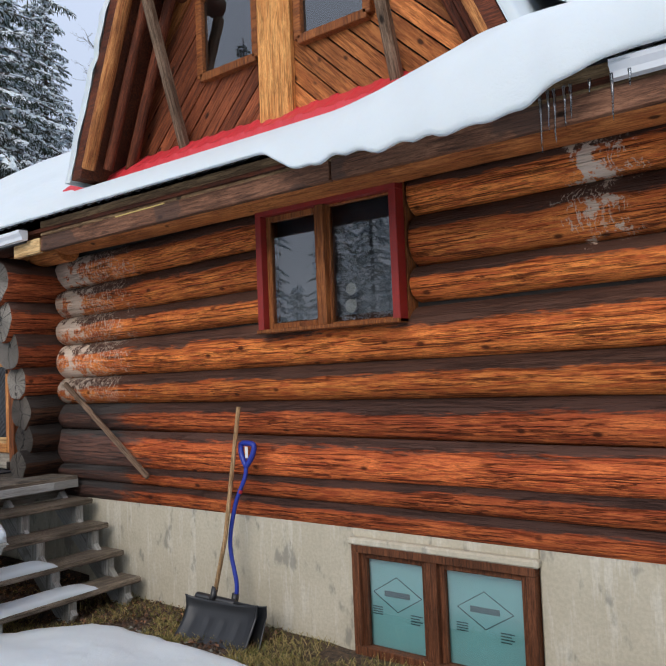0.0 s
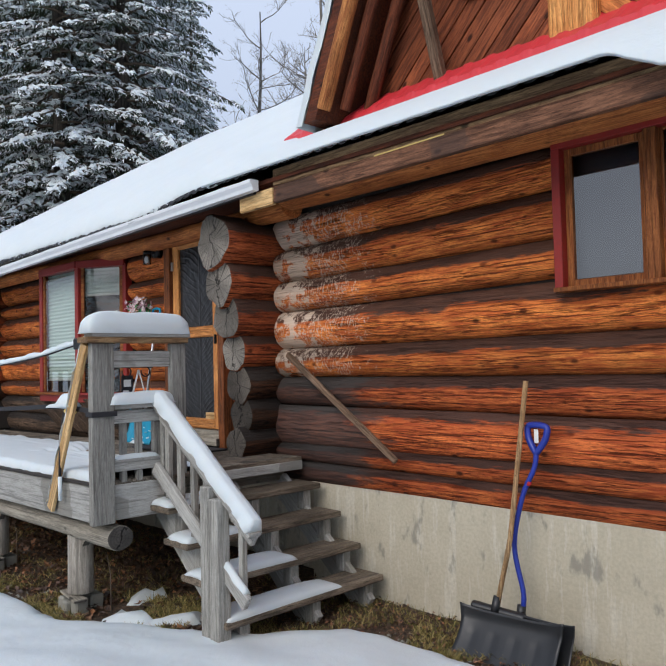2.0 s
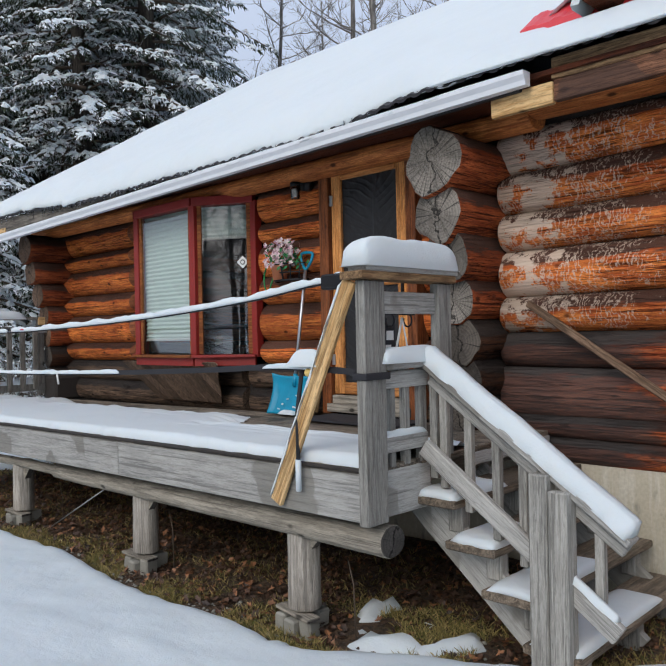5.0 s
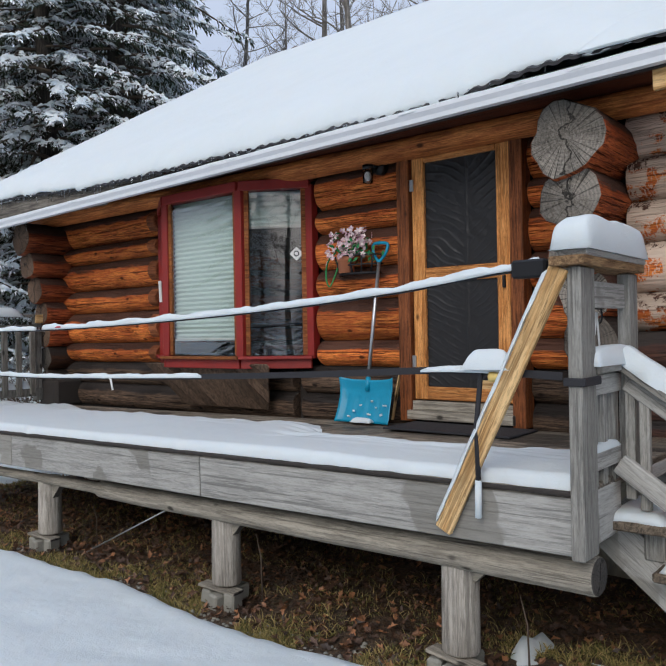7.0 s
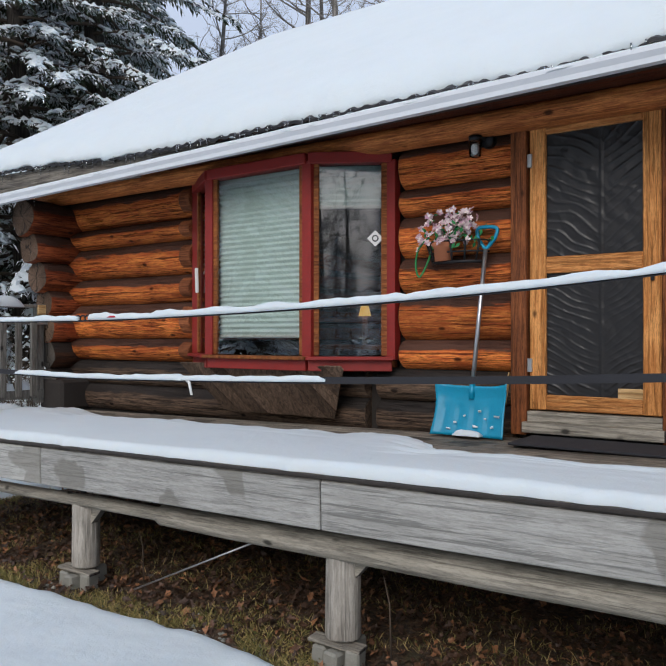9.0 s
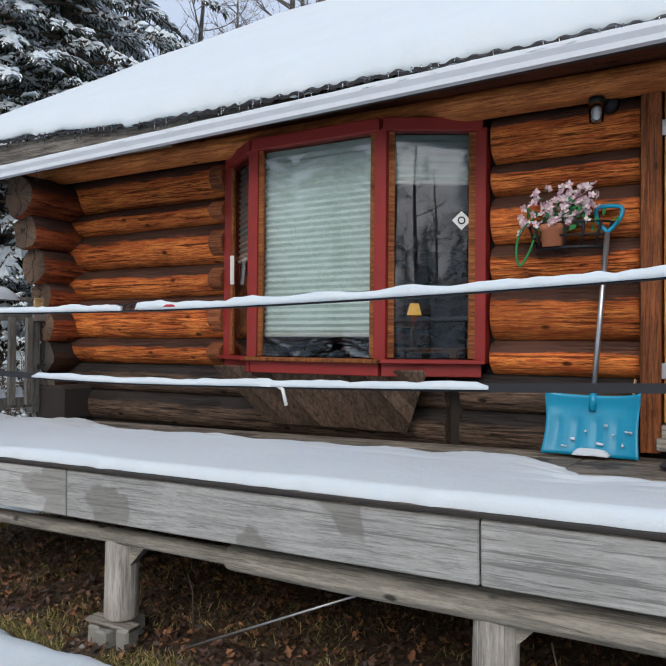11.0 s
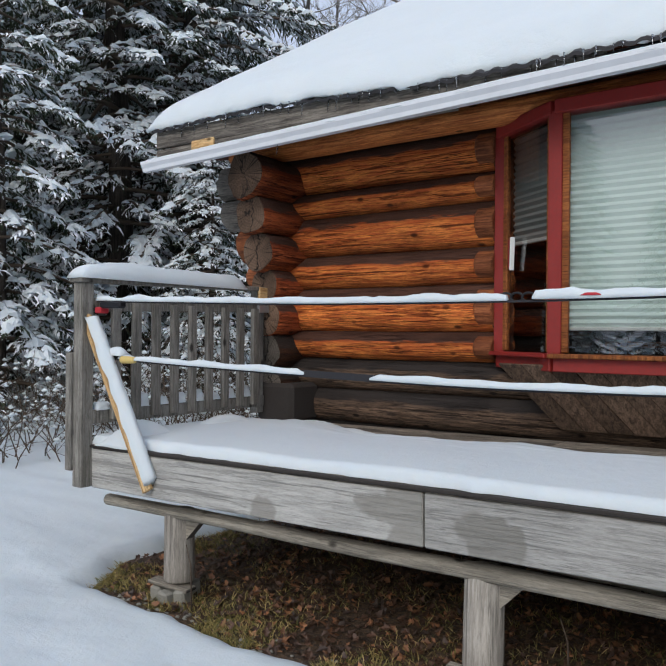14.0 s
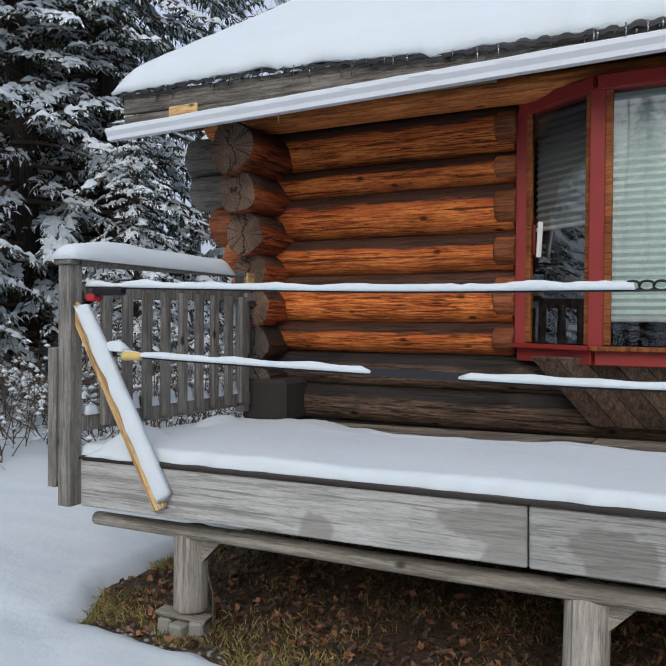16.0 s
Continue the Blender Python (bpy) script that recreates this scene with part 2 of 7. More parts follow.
def needles_material():
    """Spruce needles; snow lies on what faces up."""
    m, n, l, b = nodes_of("spruce_needles")
    geo, sep = n.new("ShaderNodeNewGeometry"), n.new("ShaderNodeSeparateXYZ")
    l.new(geo.outputs["Normal"], sep.inputs[0])
    v = coords(n, l, "World")
    t, t2 = tex(n, l, v, 5.0, 3), tex(n, l, v, 1.1, 2)
    green = mix(n, l, t, (0.026, 0.036, 0.022), (0.075, 0.09, 0.055))
    amount = val(n, l, "ADD", sep.outputs[2], val(n, l, "MULTIPLY", val(n, l, "SUBTRACT", val(n, l, "ADD", t, val(n, l, "MULTIPLY", t2, 0.6)), 0.8), 2.4))
    l.new(mix(n, l, span(n, l, amount, 0.32, 0.55), green, (0.85, 0.87, 0.9)), b.inputs["Base Color"])
    b.inputs["Roughness"].default_value = 0.8
    b.inputs["Specular IOR Level"].default_value = 0.15
    return m


def litter_material():
    """Bare earth, moss and leaf litter."""
    m, n, l, b = nodes_of("earth_and_litter")
    v = coords(n, l, "World")
    t, t2, t3 = tex(n, l, v, 2.2, 5), tex(n, l, v, 30, 4), tex(n, l, v, 130, 3)
    col = mix(n, l, span(n, l, t2, 0.35, 0.65), (0.045, 0.03, 0.02), (0.14, 0.085, 0.045))
    col = mix(n, l, span(n, l, t, 0.58, 0.7, 0, 0.6), col, mix(n, l, t3, (0.05, 0.05, 0.02), (0.15, 0.13, 0.055)))
    col = mix(n, l, span(n, l, t3, 0.62, 0.7), col, (0.22, 0.19, 0.15))
    l.new(col, b.inputs["Base Color"])
    b.inputs["Roughness"].default_value = 0.9
    bump(n, l, b, val(n, l, "ADD", t2, t3), 0.8, 0.03)
    return m


def concrete_material():
    m, n, l, b = nodes_of("concrete")
    v = coords(n, l, "World")
    t, t2 = tex(n, l, v, 1.7, 5), tex(n, l, v, 45, 4)
    drips = tex(n, l, coords(n, l, "World", (6, 6, 0.8)), 2.2, 5, 0.7)
    spots = tex(n, l, coords(n, l, "World", (1, 1, 0.45)), 7.0, 4, 0.6)
    col = mix(n, l, t, (0.40, 0.35, 0.25), (0.60, 0.55, 0.43))
    col = mix(n, l, span(n, l, drips, 0.50, 0.66, 0, 0.4), col, (0.72, 0.70, 0.62))
    col = mix(n, l, span(n, l, spots, 0.57, 0.68, 0, 0.7), col, (0.20, 0.19, 0.16))
    l.new(mix(n, l, span(n, l, t2, 0.3, 0.7, 0, 0.25), col, (0.25, 0.23, 0.18)), b.inputs["Base Color"])
    b.inputs["Roughness"].default_value = 0.85
    bump(n, l, b, t2, 0.3, 0.006)
    return m


def leaf_material():
    m, n, l, b = nodes_of("dead_leaf")
    geo = n.new("ShaderNodeNewGeometry")
    ramp = n.new("ShaderNodeValToRGB")
    e = ramp.color_ramp.elements
    e[0].color, e[1].color = (0.03, 0.018, 0.012, 1), (0.36, 0.16, 0.07, 1)
    x = e.new(0.75)
    x.color = (0.10, 0.048, 0.026, 1)
    l.new(geo.outputs["Random Per Island"], ramp.inputs[0])
    l.new(ramp.outputs[0], b.inputs["Base Color"])
    b.inputs["Roughness"].default_value = 0.6
    return m


def grass_material():
    m, n, l, b = nodes_of("dry_grass")
    geo = n.new("ShaderNodeNewGeometry")
    ramp = n.new("ShaderNodeValToRGB")
    e = ramp.color_ramp.elements
    e[0].color, e[1].color = (0.08, 0.10, 0.022, 1), (0.48, 0.36, 0.15, 1)
    x = e.new(0.5)
    x.color = (0.25, 0.20, 0.06, 1)
    l.new(geo.outputs["Random Per Island"], ramp.inputs[0])
    l.new(ramp.outputs[0], b.inputs["Base Color"])
    b.inputs["Roughness"].default_value = 0.7
    return m


def petal_material():
    m, n, l, b = nodes_of("faded_petals")
    geo = n.new("ShaderNodeNewGeometry")
    ramp = n.new("ShaderNodeValToRGB")
    e = ramp.color_ramp.elements
    e[0].color, e[1].color = (0.42, 0.22, 0.30, 1), (0.80, 0.70, 0.66, 1)
    l.new(geo.outputs["Random Per Island"], ramp.inputs[0])
    l.new(ramp.outputs[0], b.inputs["Base Color"])
    b.inputs["Roughness"].default_value = 0.7
    return m


def film_material():
    """Creased clear plastic stretched over dark mesh."""
    m, n, l, b = nodes_of("plastic_film")
    v = coords(n, l, "Object", (1.0, 1.0, 1.0))
    w = n.new("ShaderNodeTexWave")
    w.wave_type, w.rings_direction = "BANDS", "X"
    w.bands_direction = "DIAGONAL"
    w.inputs["Scale"].default_value, w.inputs["Distortion"].default_value, w.inputs["Detail"].default_value = 5.0, 9.0, 3.0
    w.inputs["Detail Scale"].default_value = 1.4
    l.new(v, w.inputs["Vector"])
    b.inputs["Base Color"].default_value = (0.020, 0.019, 0.019, 1)
    b.inputs["Roughness"].default_value = 0.3
    b.inputs["Specular IOR Level"].default_value = 0.35
    bump(n, l, b, val(n, l, "ADD", w.outputs[1], tex(n, l, v, 9, 2)), 0.10, 0.02)
    return m


ORANGE, RUST, SOOT = (0.90, 0.30, 0.07), (0.54, 0.115, 0.03), (0.058, 0.036, 0.028)
M_LOG = wood("stained_log", ORANGE, RUST, 0.62, 0, top=SOOT, flake=True, ends=(0.16, 0.10, 0.06), vary=0.22)
M_LOG_LOW = wood("stained_log_reddened", (0.78, 0.21, 0.06), (0.42, 0.08, 0.026), 0.65, 0, top=(0.055, 0.035, 0.028), vary=0.2, char=True)
M_LOG_LOW_W = wood("brown_tail_log", (0.42, 0.15, 0.06), (0.22, 0.07, 0.03), 0.7, 0, vary=0.3)
M_LOG_DARK = wood("sooty_log", (0.20, 0.13, 0.085), (0.08, 0.055, 0.04), 0.75, 0, top=(0.028, 0.024, 0.022), vary=0.2)
M_SKIRT = wood("dark_skirt_board", (0.17, 0.115, 0.08), (0.09, 0.06, 0.042), 0.75, 2, grain=40, vary=0.3, knots=False)
M_CROSS = wood("stained_log_end", (0.46, 0.12, 0.038), (0.24, 0.05, 0.018), 0.65, 1, top=SOOT, ends=(0.33, 0.295, 0.25), vary=0.2)
M_CROSS_DARK = wood("dark_log_end", (0.10, 0.04, 0.02), (0.05, 0.025, 0.015), 0.7, 1, top=(0.03, 0.025, 0.022), ends=(0.17, 0.145, 0.12), vary=0.2)
M_CROSS_W = wood("brown_log_end", (0.46, 0.12, 0.038), (0.24, 0.05, 0.018), 0.65, 1, top=SOOT, ends=(0.21, 0.135, 0.09), vary=0.3)
M_PLATE = wood("plate_log", (0.60, 0.22, 0.065), (0.34, 0.10, 0.03), 0.65, 0, vary=0.15)
M_FASCIA = wood("fascia_brown", (0.30, 0.145, 0.085), (0.15, 0.07, 0.042), 0.7, 0, vary=0.15, stain=(0.08, 0.05, 0.04))
M_FASCIA_L = wood("fascia_weathered", (0.42, 0.27, 0.14), (0.22, 0.13, 0.07), 0.75, 0, vary=0.1)
M_GREY = wood("weathered_grey", (0.47, 0.46, 0.43), (0.33, 0.322, 0.295), 0.8, 0, grain=48, vary=0.12, stain=(0.19, 0.18, 0.155), calm=0.6, knots=False)
M_GREY_V = wood("weathered_grey_upright", (0.40, 0.39, 0.355), (0.26, 0.25, 0.225), 0.8, 2, grain=57, vary=0.18, calm=0.7, knots=False)
# darker copy of the upright grey; the far railing's shade is in its colour
M_GREY_D = wood("grey_railing_shaded", (0.27, 0.255, 0.225), (0.15, 0.14, 0.12), 0.8, 2, grain=57, vary=0.16, calm=0.8)
M_POST = wood("grey_round_post", (0.50, 0.46, 0.40), (0.31, 0.28, 0.24), 0.8, 2, grain=43, vary=0.1, calm=0.7, knots=False)
M_BEAM = wood("grey_beam_log", (0.42, 0.38, 0.31), (0.24, 0.215, 0.175), 0.8, 0, grain=43, ends=(0.12, 0.11, 0.10), vary=0.08, calm=0.75)
M_TREAD = wood("wet_tread", (0.27, 0.215, 0.16), (0.12, 0.095, 0.07), 0.5, 1, grain=48, vary=0.15, knots=False)
M_DECK = wood("deck_board", (0.34, 0.29, 0.23), (0.13, 0.11, 0.085), 0.6, 0, grain=48, vary=0.2, knots=False, stain=(0.03, 0.027, 0.025))
M_LATH = wood("fresh_pine", (0.72, 0.50, 0.25), (0.52, 0.30, 0.12), 0.6, 0, grain=33, vary=0.05)
M_DOOR = wood("varnished_pine", (0.76, 0.36, 0.12), (0.52, 0.20, 0.055), 0.5, 2, vary=0.08)
M_DOOR_H = wood("varnished_pine_rail", (0.72, 0.33, 0.11), (0.48, 0.18, 0.05), 0.5, 0, vary=0.08)
M_CASE = wood("brown_casing", (0.30, 0.10, 0.035), (0.15, 0.05, 0.02), 0.6, 2, vary=0.1)
M_SASH = wood("stained_sash", (0.36, 0.13, 0.04), (0.20, 0.06, 0.02), 0.5, 2, vary=0.1, knots=False)
M_SASH_DARK = wood("basement_sash", (0.20, 0.075, 0.035), (0.10, 0.038, 0.018), 0.6, 2, vary=0.1, knots=False)
M_GABLE = wood("gable_plank", (0.62, 0.23, 0.07), (0.36, 0.11, 0.032), 0.6, 0, grain=48, vary=0.35)
M_POLE = wood("gable_pole", (0.62, 0.27, 0.09), (0.36, 0.12, 0.04), 0.6, 0, vary=0.1)
M_GPOST = wood("gable_post_pine", (0.80, 0.40, 0.13), (0.58, 0.23, 0.065), 0.55, 2, vary=0.05)
M_GABLE_RED = wood("gable_plank_reddened", (0.34, 0.10, 0.04), (0.16, 0.045, 0.02), 0.65, 0, grain=48, vary=0.35)
M_BRACE = wood("weathered_brace", (0.27, 0.18, 0.12), (0.13, 0.08, 0.05), 0.7, 0, vary=0.1)
M_SOFFIT = wood("soffit_red_brown", (0.16, 0.045, 0.02), (0.07, 0.022, 0.012), 0.65, 0, vary=0.3)
M_RED = plain("red_paint", (0.25, 0.015, 0.010), 0.55, 0, 0.3, 5, 0.15)
M_FLASH = plain("red_metal", (0.62, 0.035, 0.045), 0.45, 0.0, 0.15, 4, 0.1)
M_ROOF = plain("dark_metal_roof", (0.022, 0.021, 0.023), 0.5, 0.3, 0.2)
M_GUTTER = plain("white_gutter", (0.72, 0.74, 0.77), 0.35, 0.0, 0.05, 3, 0.03)
M_ICE = glass_material("ice", (0.93, 0.96, 0.98), 0.05)
M_SNOW = snow_material()
M_GLASS = glass_material("window_glass")
M_CONC = concrete_material()
M_BLOCK = plain("pier_block", (0.27, 0.26, 0.22), 0.9, 0, 0.3, 12, 0.4)
M_LITTER, M_LEAF, M_GRASS, M_PETAL = litter_material(), leaf_material(), grass_material(), petal_material()
M_NEEDLE = needles_material()
M_BARK = wood("conifer_bark", (0.10, 0.085, 0.07), (0.04, 0.034, 0.03), 0.9, 2, grain=28, vary=0.2, knots=False)
M_BIRCH = wood("pale_bark", (0.30, 0.28, 0.25), (0.12, 0.11, 0.10), 0.85, 2, grain=21, vary=0.2, knots=False)
M_BLIND = plain("pleated_blind", (0.74, 0.84, 0.81), 0.7, 0, 0.05, 3, 0)
M_BLIND_GREY = plain("grey_blind", (0.36, 0.37, 0.36), 0.7, 0, 0.08, 3, 0)
# near-black base colour stands in for the unlit rooms behind the glass
M_INSIDE = plain("unlit_room", (0.035, 0.033, 0.03), 0.9, 0, 0.2, 2, 0)
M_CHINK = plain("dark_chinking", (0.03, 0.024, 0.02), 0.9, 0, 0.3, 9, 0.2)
M_BLACK = plain("black_plastic", (0.018, 0.019, 0.021), 0.42, 0, 0.3, 8, 0.1)
M_BLUE = plain("blue_plastic", (0.015, 0.035, 0.30), 0.4, 0, 0.15, 8, 0.05)
M_TEAL = plain("teal_plastic", (0.0, 0.26, 0.42), 0.38, 0, 0.15, 6, 0.05)
M_ALU = plain("aluminium_tube", (0.55, 0.56, 0.58), 0.35, 0.9, 0.1, 10, 0.03)
M_HANDLE = wood("ash_handle", (0.52, 0.34, 0.18), (0.36, 0.21, 0.10), 0.6, 2, vary=0.05, knots=False)
M_TERRA = plain("terracotta", (0.48, 0.17, 0.08), 0.75, 0, 0.2, 12, 0.1)
M_IRON = plain("wrought_iron", (0.02, 0.02, 0.022), 0.5, 0.6, 0.2, 20, 0.1)
M_STRAP = plain("black_webbing", (0.02, 0.02, 0.024), 0.8, 0, 0.2, 40, 0.2)
M_STYRO = plain("blue_foam_board", (0.30, 0.62, 0.64), 0.7, 0, 0.1, 4, 0.03)
M_INK = plain("printed_ink", (0.03, 0.10, 0.12), 0.7, 0, 0.1, 4, 0)
M_WHITE = plain("white_plastic", (0.75, 0.75, 0.72), 0.5, 0, 0.08, 6, 0.05)
M_YELLOW = plain("yellow_knot_rope", (0.65, 0.48, 0.16), 0.8, 0, 0.2, 30, 0.3)
M_GREEN = plain("green_hose", (0.02, 0.22, 0.06), 0.5, 0, 0.2, 20, 0.1)
M_REDSTRAP = plain("red_webbing", (0.42, 0.02, 0.03), 0.8, 0, 0.15, 30, 0.2)
M_STEEL = plain("galvanised_steel", (0.45, 0.46, 0.47), 0.4, 0.8, 0.15, 20, 0.1)
M_FILM = film_material()
M_STEM = plain("twig_bark", (0.09, 0.065, 0.045), 0.9, 0, 0.3, 20, 0.2)
M_LAMP = bpy.data.materials.new("lit_lampshade")
M_LAMP.use_nodes = True
M_LAMP.node_tree.nodes["Principled BSDF"].inputs["Base Color"].default_value = (0.8, 0.55, 0.15, 1)
M_LAMP.node_tree.nodes["Principled BSDF"].inputs["Emission Color"].default_value = (1.0, 0.55, 0.10, 1)
M_LAMP.node_tree.nodes["Principled BSDF"].inputs["Emission Strength"].default_value = 0.6


# ---- mesh tools ----
def part(name, bm, material, parent=None, label="", smooth=False):
    """Links a bmesh as one mesh object under a thing or part."""
    me = bpy.data.meshes.new(name)
    bm.to_mesh(me)
    bm.free()
    me.materials.append(material)
    if smooth:
        me.polygons.foreach_set("use_smooth", [True] * len(me.polygons))
    ob = new(name, me)
    ob.parent = parent
    return tagged(ob, label)


def lists(name, verts, faces, material, parent=None, label="", smooth=False):
    me = bpy.data.meshes.new(name)
    me.from_pydata(verts, [], faces)
    me.materials.append(material)
    if smooth:
        me.polygons.foreach_set("use_smooth", [True] * len(me.polygons))
    me.update()
    ob = new(name, me)
    ob.parent = parent
    return tagged(ob, label)


def empty(name, label, category, group="", at=(0, 0, 0)):
    ob = new(name)
    ob.location = at
    return tagged(ob, label, category, group)


def box(x0, y0, z0, x1, y1, z1, bev=0.004, bm=None):
    bm = bm or bmesh.new()
    r = bmesh.ops.create_cube(bm, size=1, matrix=Matrix.Translation(((x0 + x1) / 2, (y0 + y1) / 2, (z0 + z1) / 2)) @ Matrix.Diagonal((x1 - x0, y1 - y0, z1 - z0, 1)))
    if bev:
        edges = list({e for v in r["verts"] for e in v.link_edges})
        bmesh.ops.bevel(bm, geom=edges, offset=bev, segments=1, affect="EDGES", profile=0.5)
    return bm


def bar_pose(p, q, up=(0, 0, 1)):
    """A pose whose local x runs from p to q."""
    p, q = Vector(p), Vector(q)
    x = (q - p).normalized()
    y = Vector(up).cross(x)
    if y.length < 1e-4:
        y = Vector((0, 1, 0))
    y.normalize()
    z = x.cross(y)
    return Matrix(((x.x, y.x, z.x, p.x), (x.y, y.y, z.y, p.y), (x.z, y.z, z.z, p.z), (0, 0, 0, 1))), (q - p).length


def plank(name, p, q, wide, thick, material, parent=None, label="", bev=0.005, up=(0, 0, 1)):
    """A plank from p to q, wide across local y and thick along local z, centred on the line."""
    m, length = bar_pose(p, q, up)
    ob = part(name, box(0, -wide / 2, -thick / 2, length, wide / 2, thick / 2, bev), material, parent, label)
    ob.matrix_basis = m
    return ob


def log_mesh(length, ry0, rz0, ry1, rz1, seed, segs=20, step=0.22, wob=0.010, axis=0, lumpy=0.035):
    """A barked-off log along a local axis, with slight wander, taper and rounded ends."""
    n = max(3, int(length / step) + 1)
    verts, faces = [], []
    stations = [0.0, 0.012] + [length * i / n for i in range(1, n)] + [length - 0.012, length]
    for k, s in enumerate(stations):
        f = s / length
        ry, rz = ry0 + (ry1 - ry0) * f, rz0 + (rz1 - rz0) * f
        shrink = 0.94 if k in (0, len(stations) - 1) else 1.0
        wy = wob * (noise.noise(Vector((s * 0.9, seed, 1.3))))
        wz = wob * 0.5 * (noise.noise(Vector((s * 0.9, seed, 7.7))))
        for j in range(segs):
            a = 2 * math.pi * j / segs
            lump = 1 + lumpy * noise.noise(Vector((s * 1.7 * (lumpy < 0.1), seed * 3 + math.cos(a) * 1.5, math.sin(a) * 1.5)))
            y, z = math.cos(a) * ry * lump * shrink + wy, math.sin(a) * rz * lump * shrink + wz
            verts.append((s, y, z) if axis == 0 else (y, s, z) if axis == 1 else (y, z, s))
    m = len(stations)
    for k in range(m - 1):
        for j in range(segs):
            a, b = k * segs + j, k * segs + (j + 1) % segs
            f = (a, b, b + segs, a + segs)
            faces.append(f if axis != 1 else f[::-1])
    c0, c1 = tuple(range(segs)), tuple(range((m - 1) * segs, m * segs))
    faces += [c0[::-1], c1] if axis != 1 else [c0, c1[::-1]]
    return verts, faces


def log(name, x0, x1, y, z, ry, rz, material, parent, seed, taper=0.0, axis=0, label="", rz1=None, lumpy=0.035):
    rz1 = rz if rz1 is None else rz1
    v, f = log_mesh(x1 - x0, ry, rz, ry * (1 - taper), rz1 * (1 - taper), seed, axis=axis, lumpy=lumpy)
    ob = lists(name, v, f, material, parent, label)
    ob.data.polygons.foreach_set("use_smooth", [len(p.vertices) == 4 for p in ob.data.polygons])
    ob.location = (x0, y, z) if axis == 0 else (y, x0, z) if axis == 1 else (y[0], y[1], x0)
    return ob


def tube(points, radius, segs=8, closed_caps=True, taper=1.0):
    """Vertices and faces of a round bar along points."""
    verts, faces = [], []
    n = len(points)
    prev = None
    for i, p in enumerate(points):
        a, b = Vector(points[max(0, i - 1)]), Vector(points[min(n - 1, i + 1)])
        d = (b - a).normalized()
        u = d.cross(Vector((0.13, 0.31, 0.94)))
        if prev is not None:
            u = prev - d * prev.dot(d)
        u.normalize()
        prev = u
        w = d.cross(u)
        r = radius * (1 + (taper - 1) * i / max(1, n - 1))
        for j in range(segs):
            t = 2 * math.pi * j / segs
            verts.append(tuple(Vector(p) + u * math.cos(t) * r + w * math.sin(t) * r))
    for i in range(n - 1):
        for j in range(segs):
            a, b = i * segs + j, i * segs + (j + 1) % segs
            faces.append((a, b, b + segs, a + segs))
    if closed_caps:
        faces += [tuple(range(segs))[::-1], tuple(range((n - 1) * segs, n * segs))]
    return verts, faces


def rod(name, points, radius, material, parent=None, label="", segs=8, taper=1.0):
    v, f = tube(points, radius, segs, True, taper)
    return lists(name, v, f, material, parent, label, True)


def pillow(name, lx, ly, h, parent=None, label="", seed=0, res=0.03, edge=0.012, power=6, material=None, sag=0.0):
    """A pad of snow lx by ly with rounded shoulders, its base at local z 0."""
    nx, ny = max(4, int(lx / res)), max(4, int(ly / res))
    nx, ny = min(nx, 240), min(ny, 60)
    verts, faces = [], []
    for i in range(nx + 1):
        for j in range(ny + 1):
            u, v = 2 * i / nx - 1, 2 * j / ny - 1
            x, y = u * lx / 2, v * ly / 2
            rise = max(0.0, (1 - abs(u) ** (power * max(1, lx / ly))) * (1 - abs(v) ** power)) ** (0.45 if power > 2 else 0.85)
            nz = noise.noise(Vector((x * 3 + seed * 5.1, y * 3, seed))) * (0.16 if power <= 6 else 0.07) + noise.noise(Vector((x * 11 + seed, y * 11, seed))) * 0.05
            ex = edge * noise.noise(Vector((x * 9, y * 9, seed + 3.3)))
            verts.append((x * (1 + ex * 0.3), y + (ex * 1.6 if abs(v) > 0.7 else 0), h * rise * (1 + nz) - (sag * abs(v) ** 8)))
    top = len(verts)
    for i in range(nx + 1):
        for j in range(ny + 1):
            verts.append((verts[i * (ny + 1) + j][0] * 0.985, verts[i * (ny + 1) + j][1] * 0.985, -0.002 - (sag if j in (0, ny) else 0)))
    w = ny + 1
    for i in range(nx):
        for j in range(ny):
            a = i * w + j
            faces.append((a, a + w, a + w + 1, a + 1))
    ring = [i * w for i in range(nx + 1)] + [nx * w + j for j in range(1, w)] + [i * w + ny for i in range(nx - 1, -1, -1)] + [j for j in range(ny - 1, 0, -1)]
    for k in range(len(ring)):
        a, b = ring[k], ring[(k + 1) % len(ring)]
        faces.append((a, b, b + top, a + top)[::-1])
    faces.append(tuple(r + top for r in ring))
    return lists(name, verts, faces, material or M_SNOW, parent, label, True)


def ease(a, b, v):
    t = min(1.0, max(0.0, (v - a) / (b - a)))
    return t * t * (3 - 2 * t)


M_FGREY = wood("dark_grey_fascia", (0.25, 0.225, 0.19), (0.13, 0.115, 0.10), 0.8, 0, grain=48, vary=0.08)
M_SLATE = plain("slate_panel", (0.13, 0.145, 0.17), 0.9, 0, 0.15, 2, 0)


# ---- ground ----
EDGE = [(-14.2, 2.24), (-13.0, 2.15), (-11.2, 2.12), (-9.7, 2.20), (-8.5, 2.14), (-6.95, 2.21), (-6.45, 2.52), (-5.75, 2.92), (-5.3, 3.50), (-3.0, 3.44)]


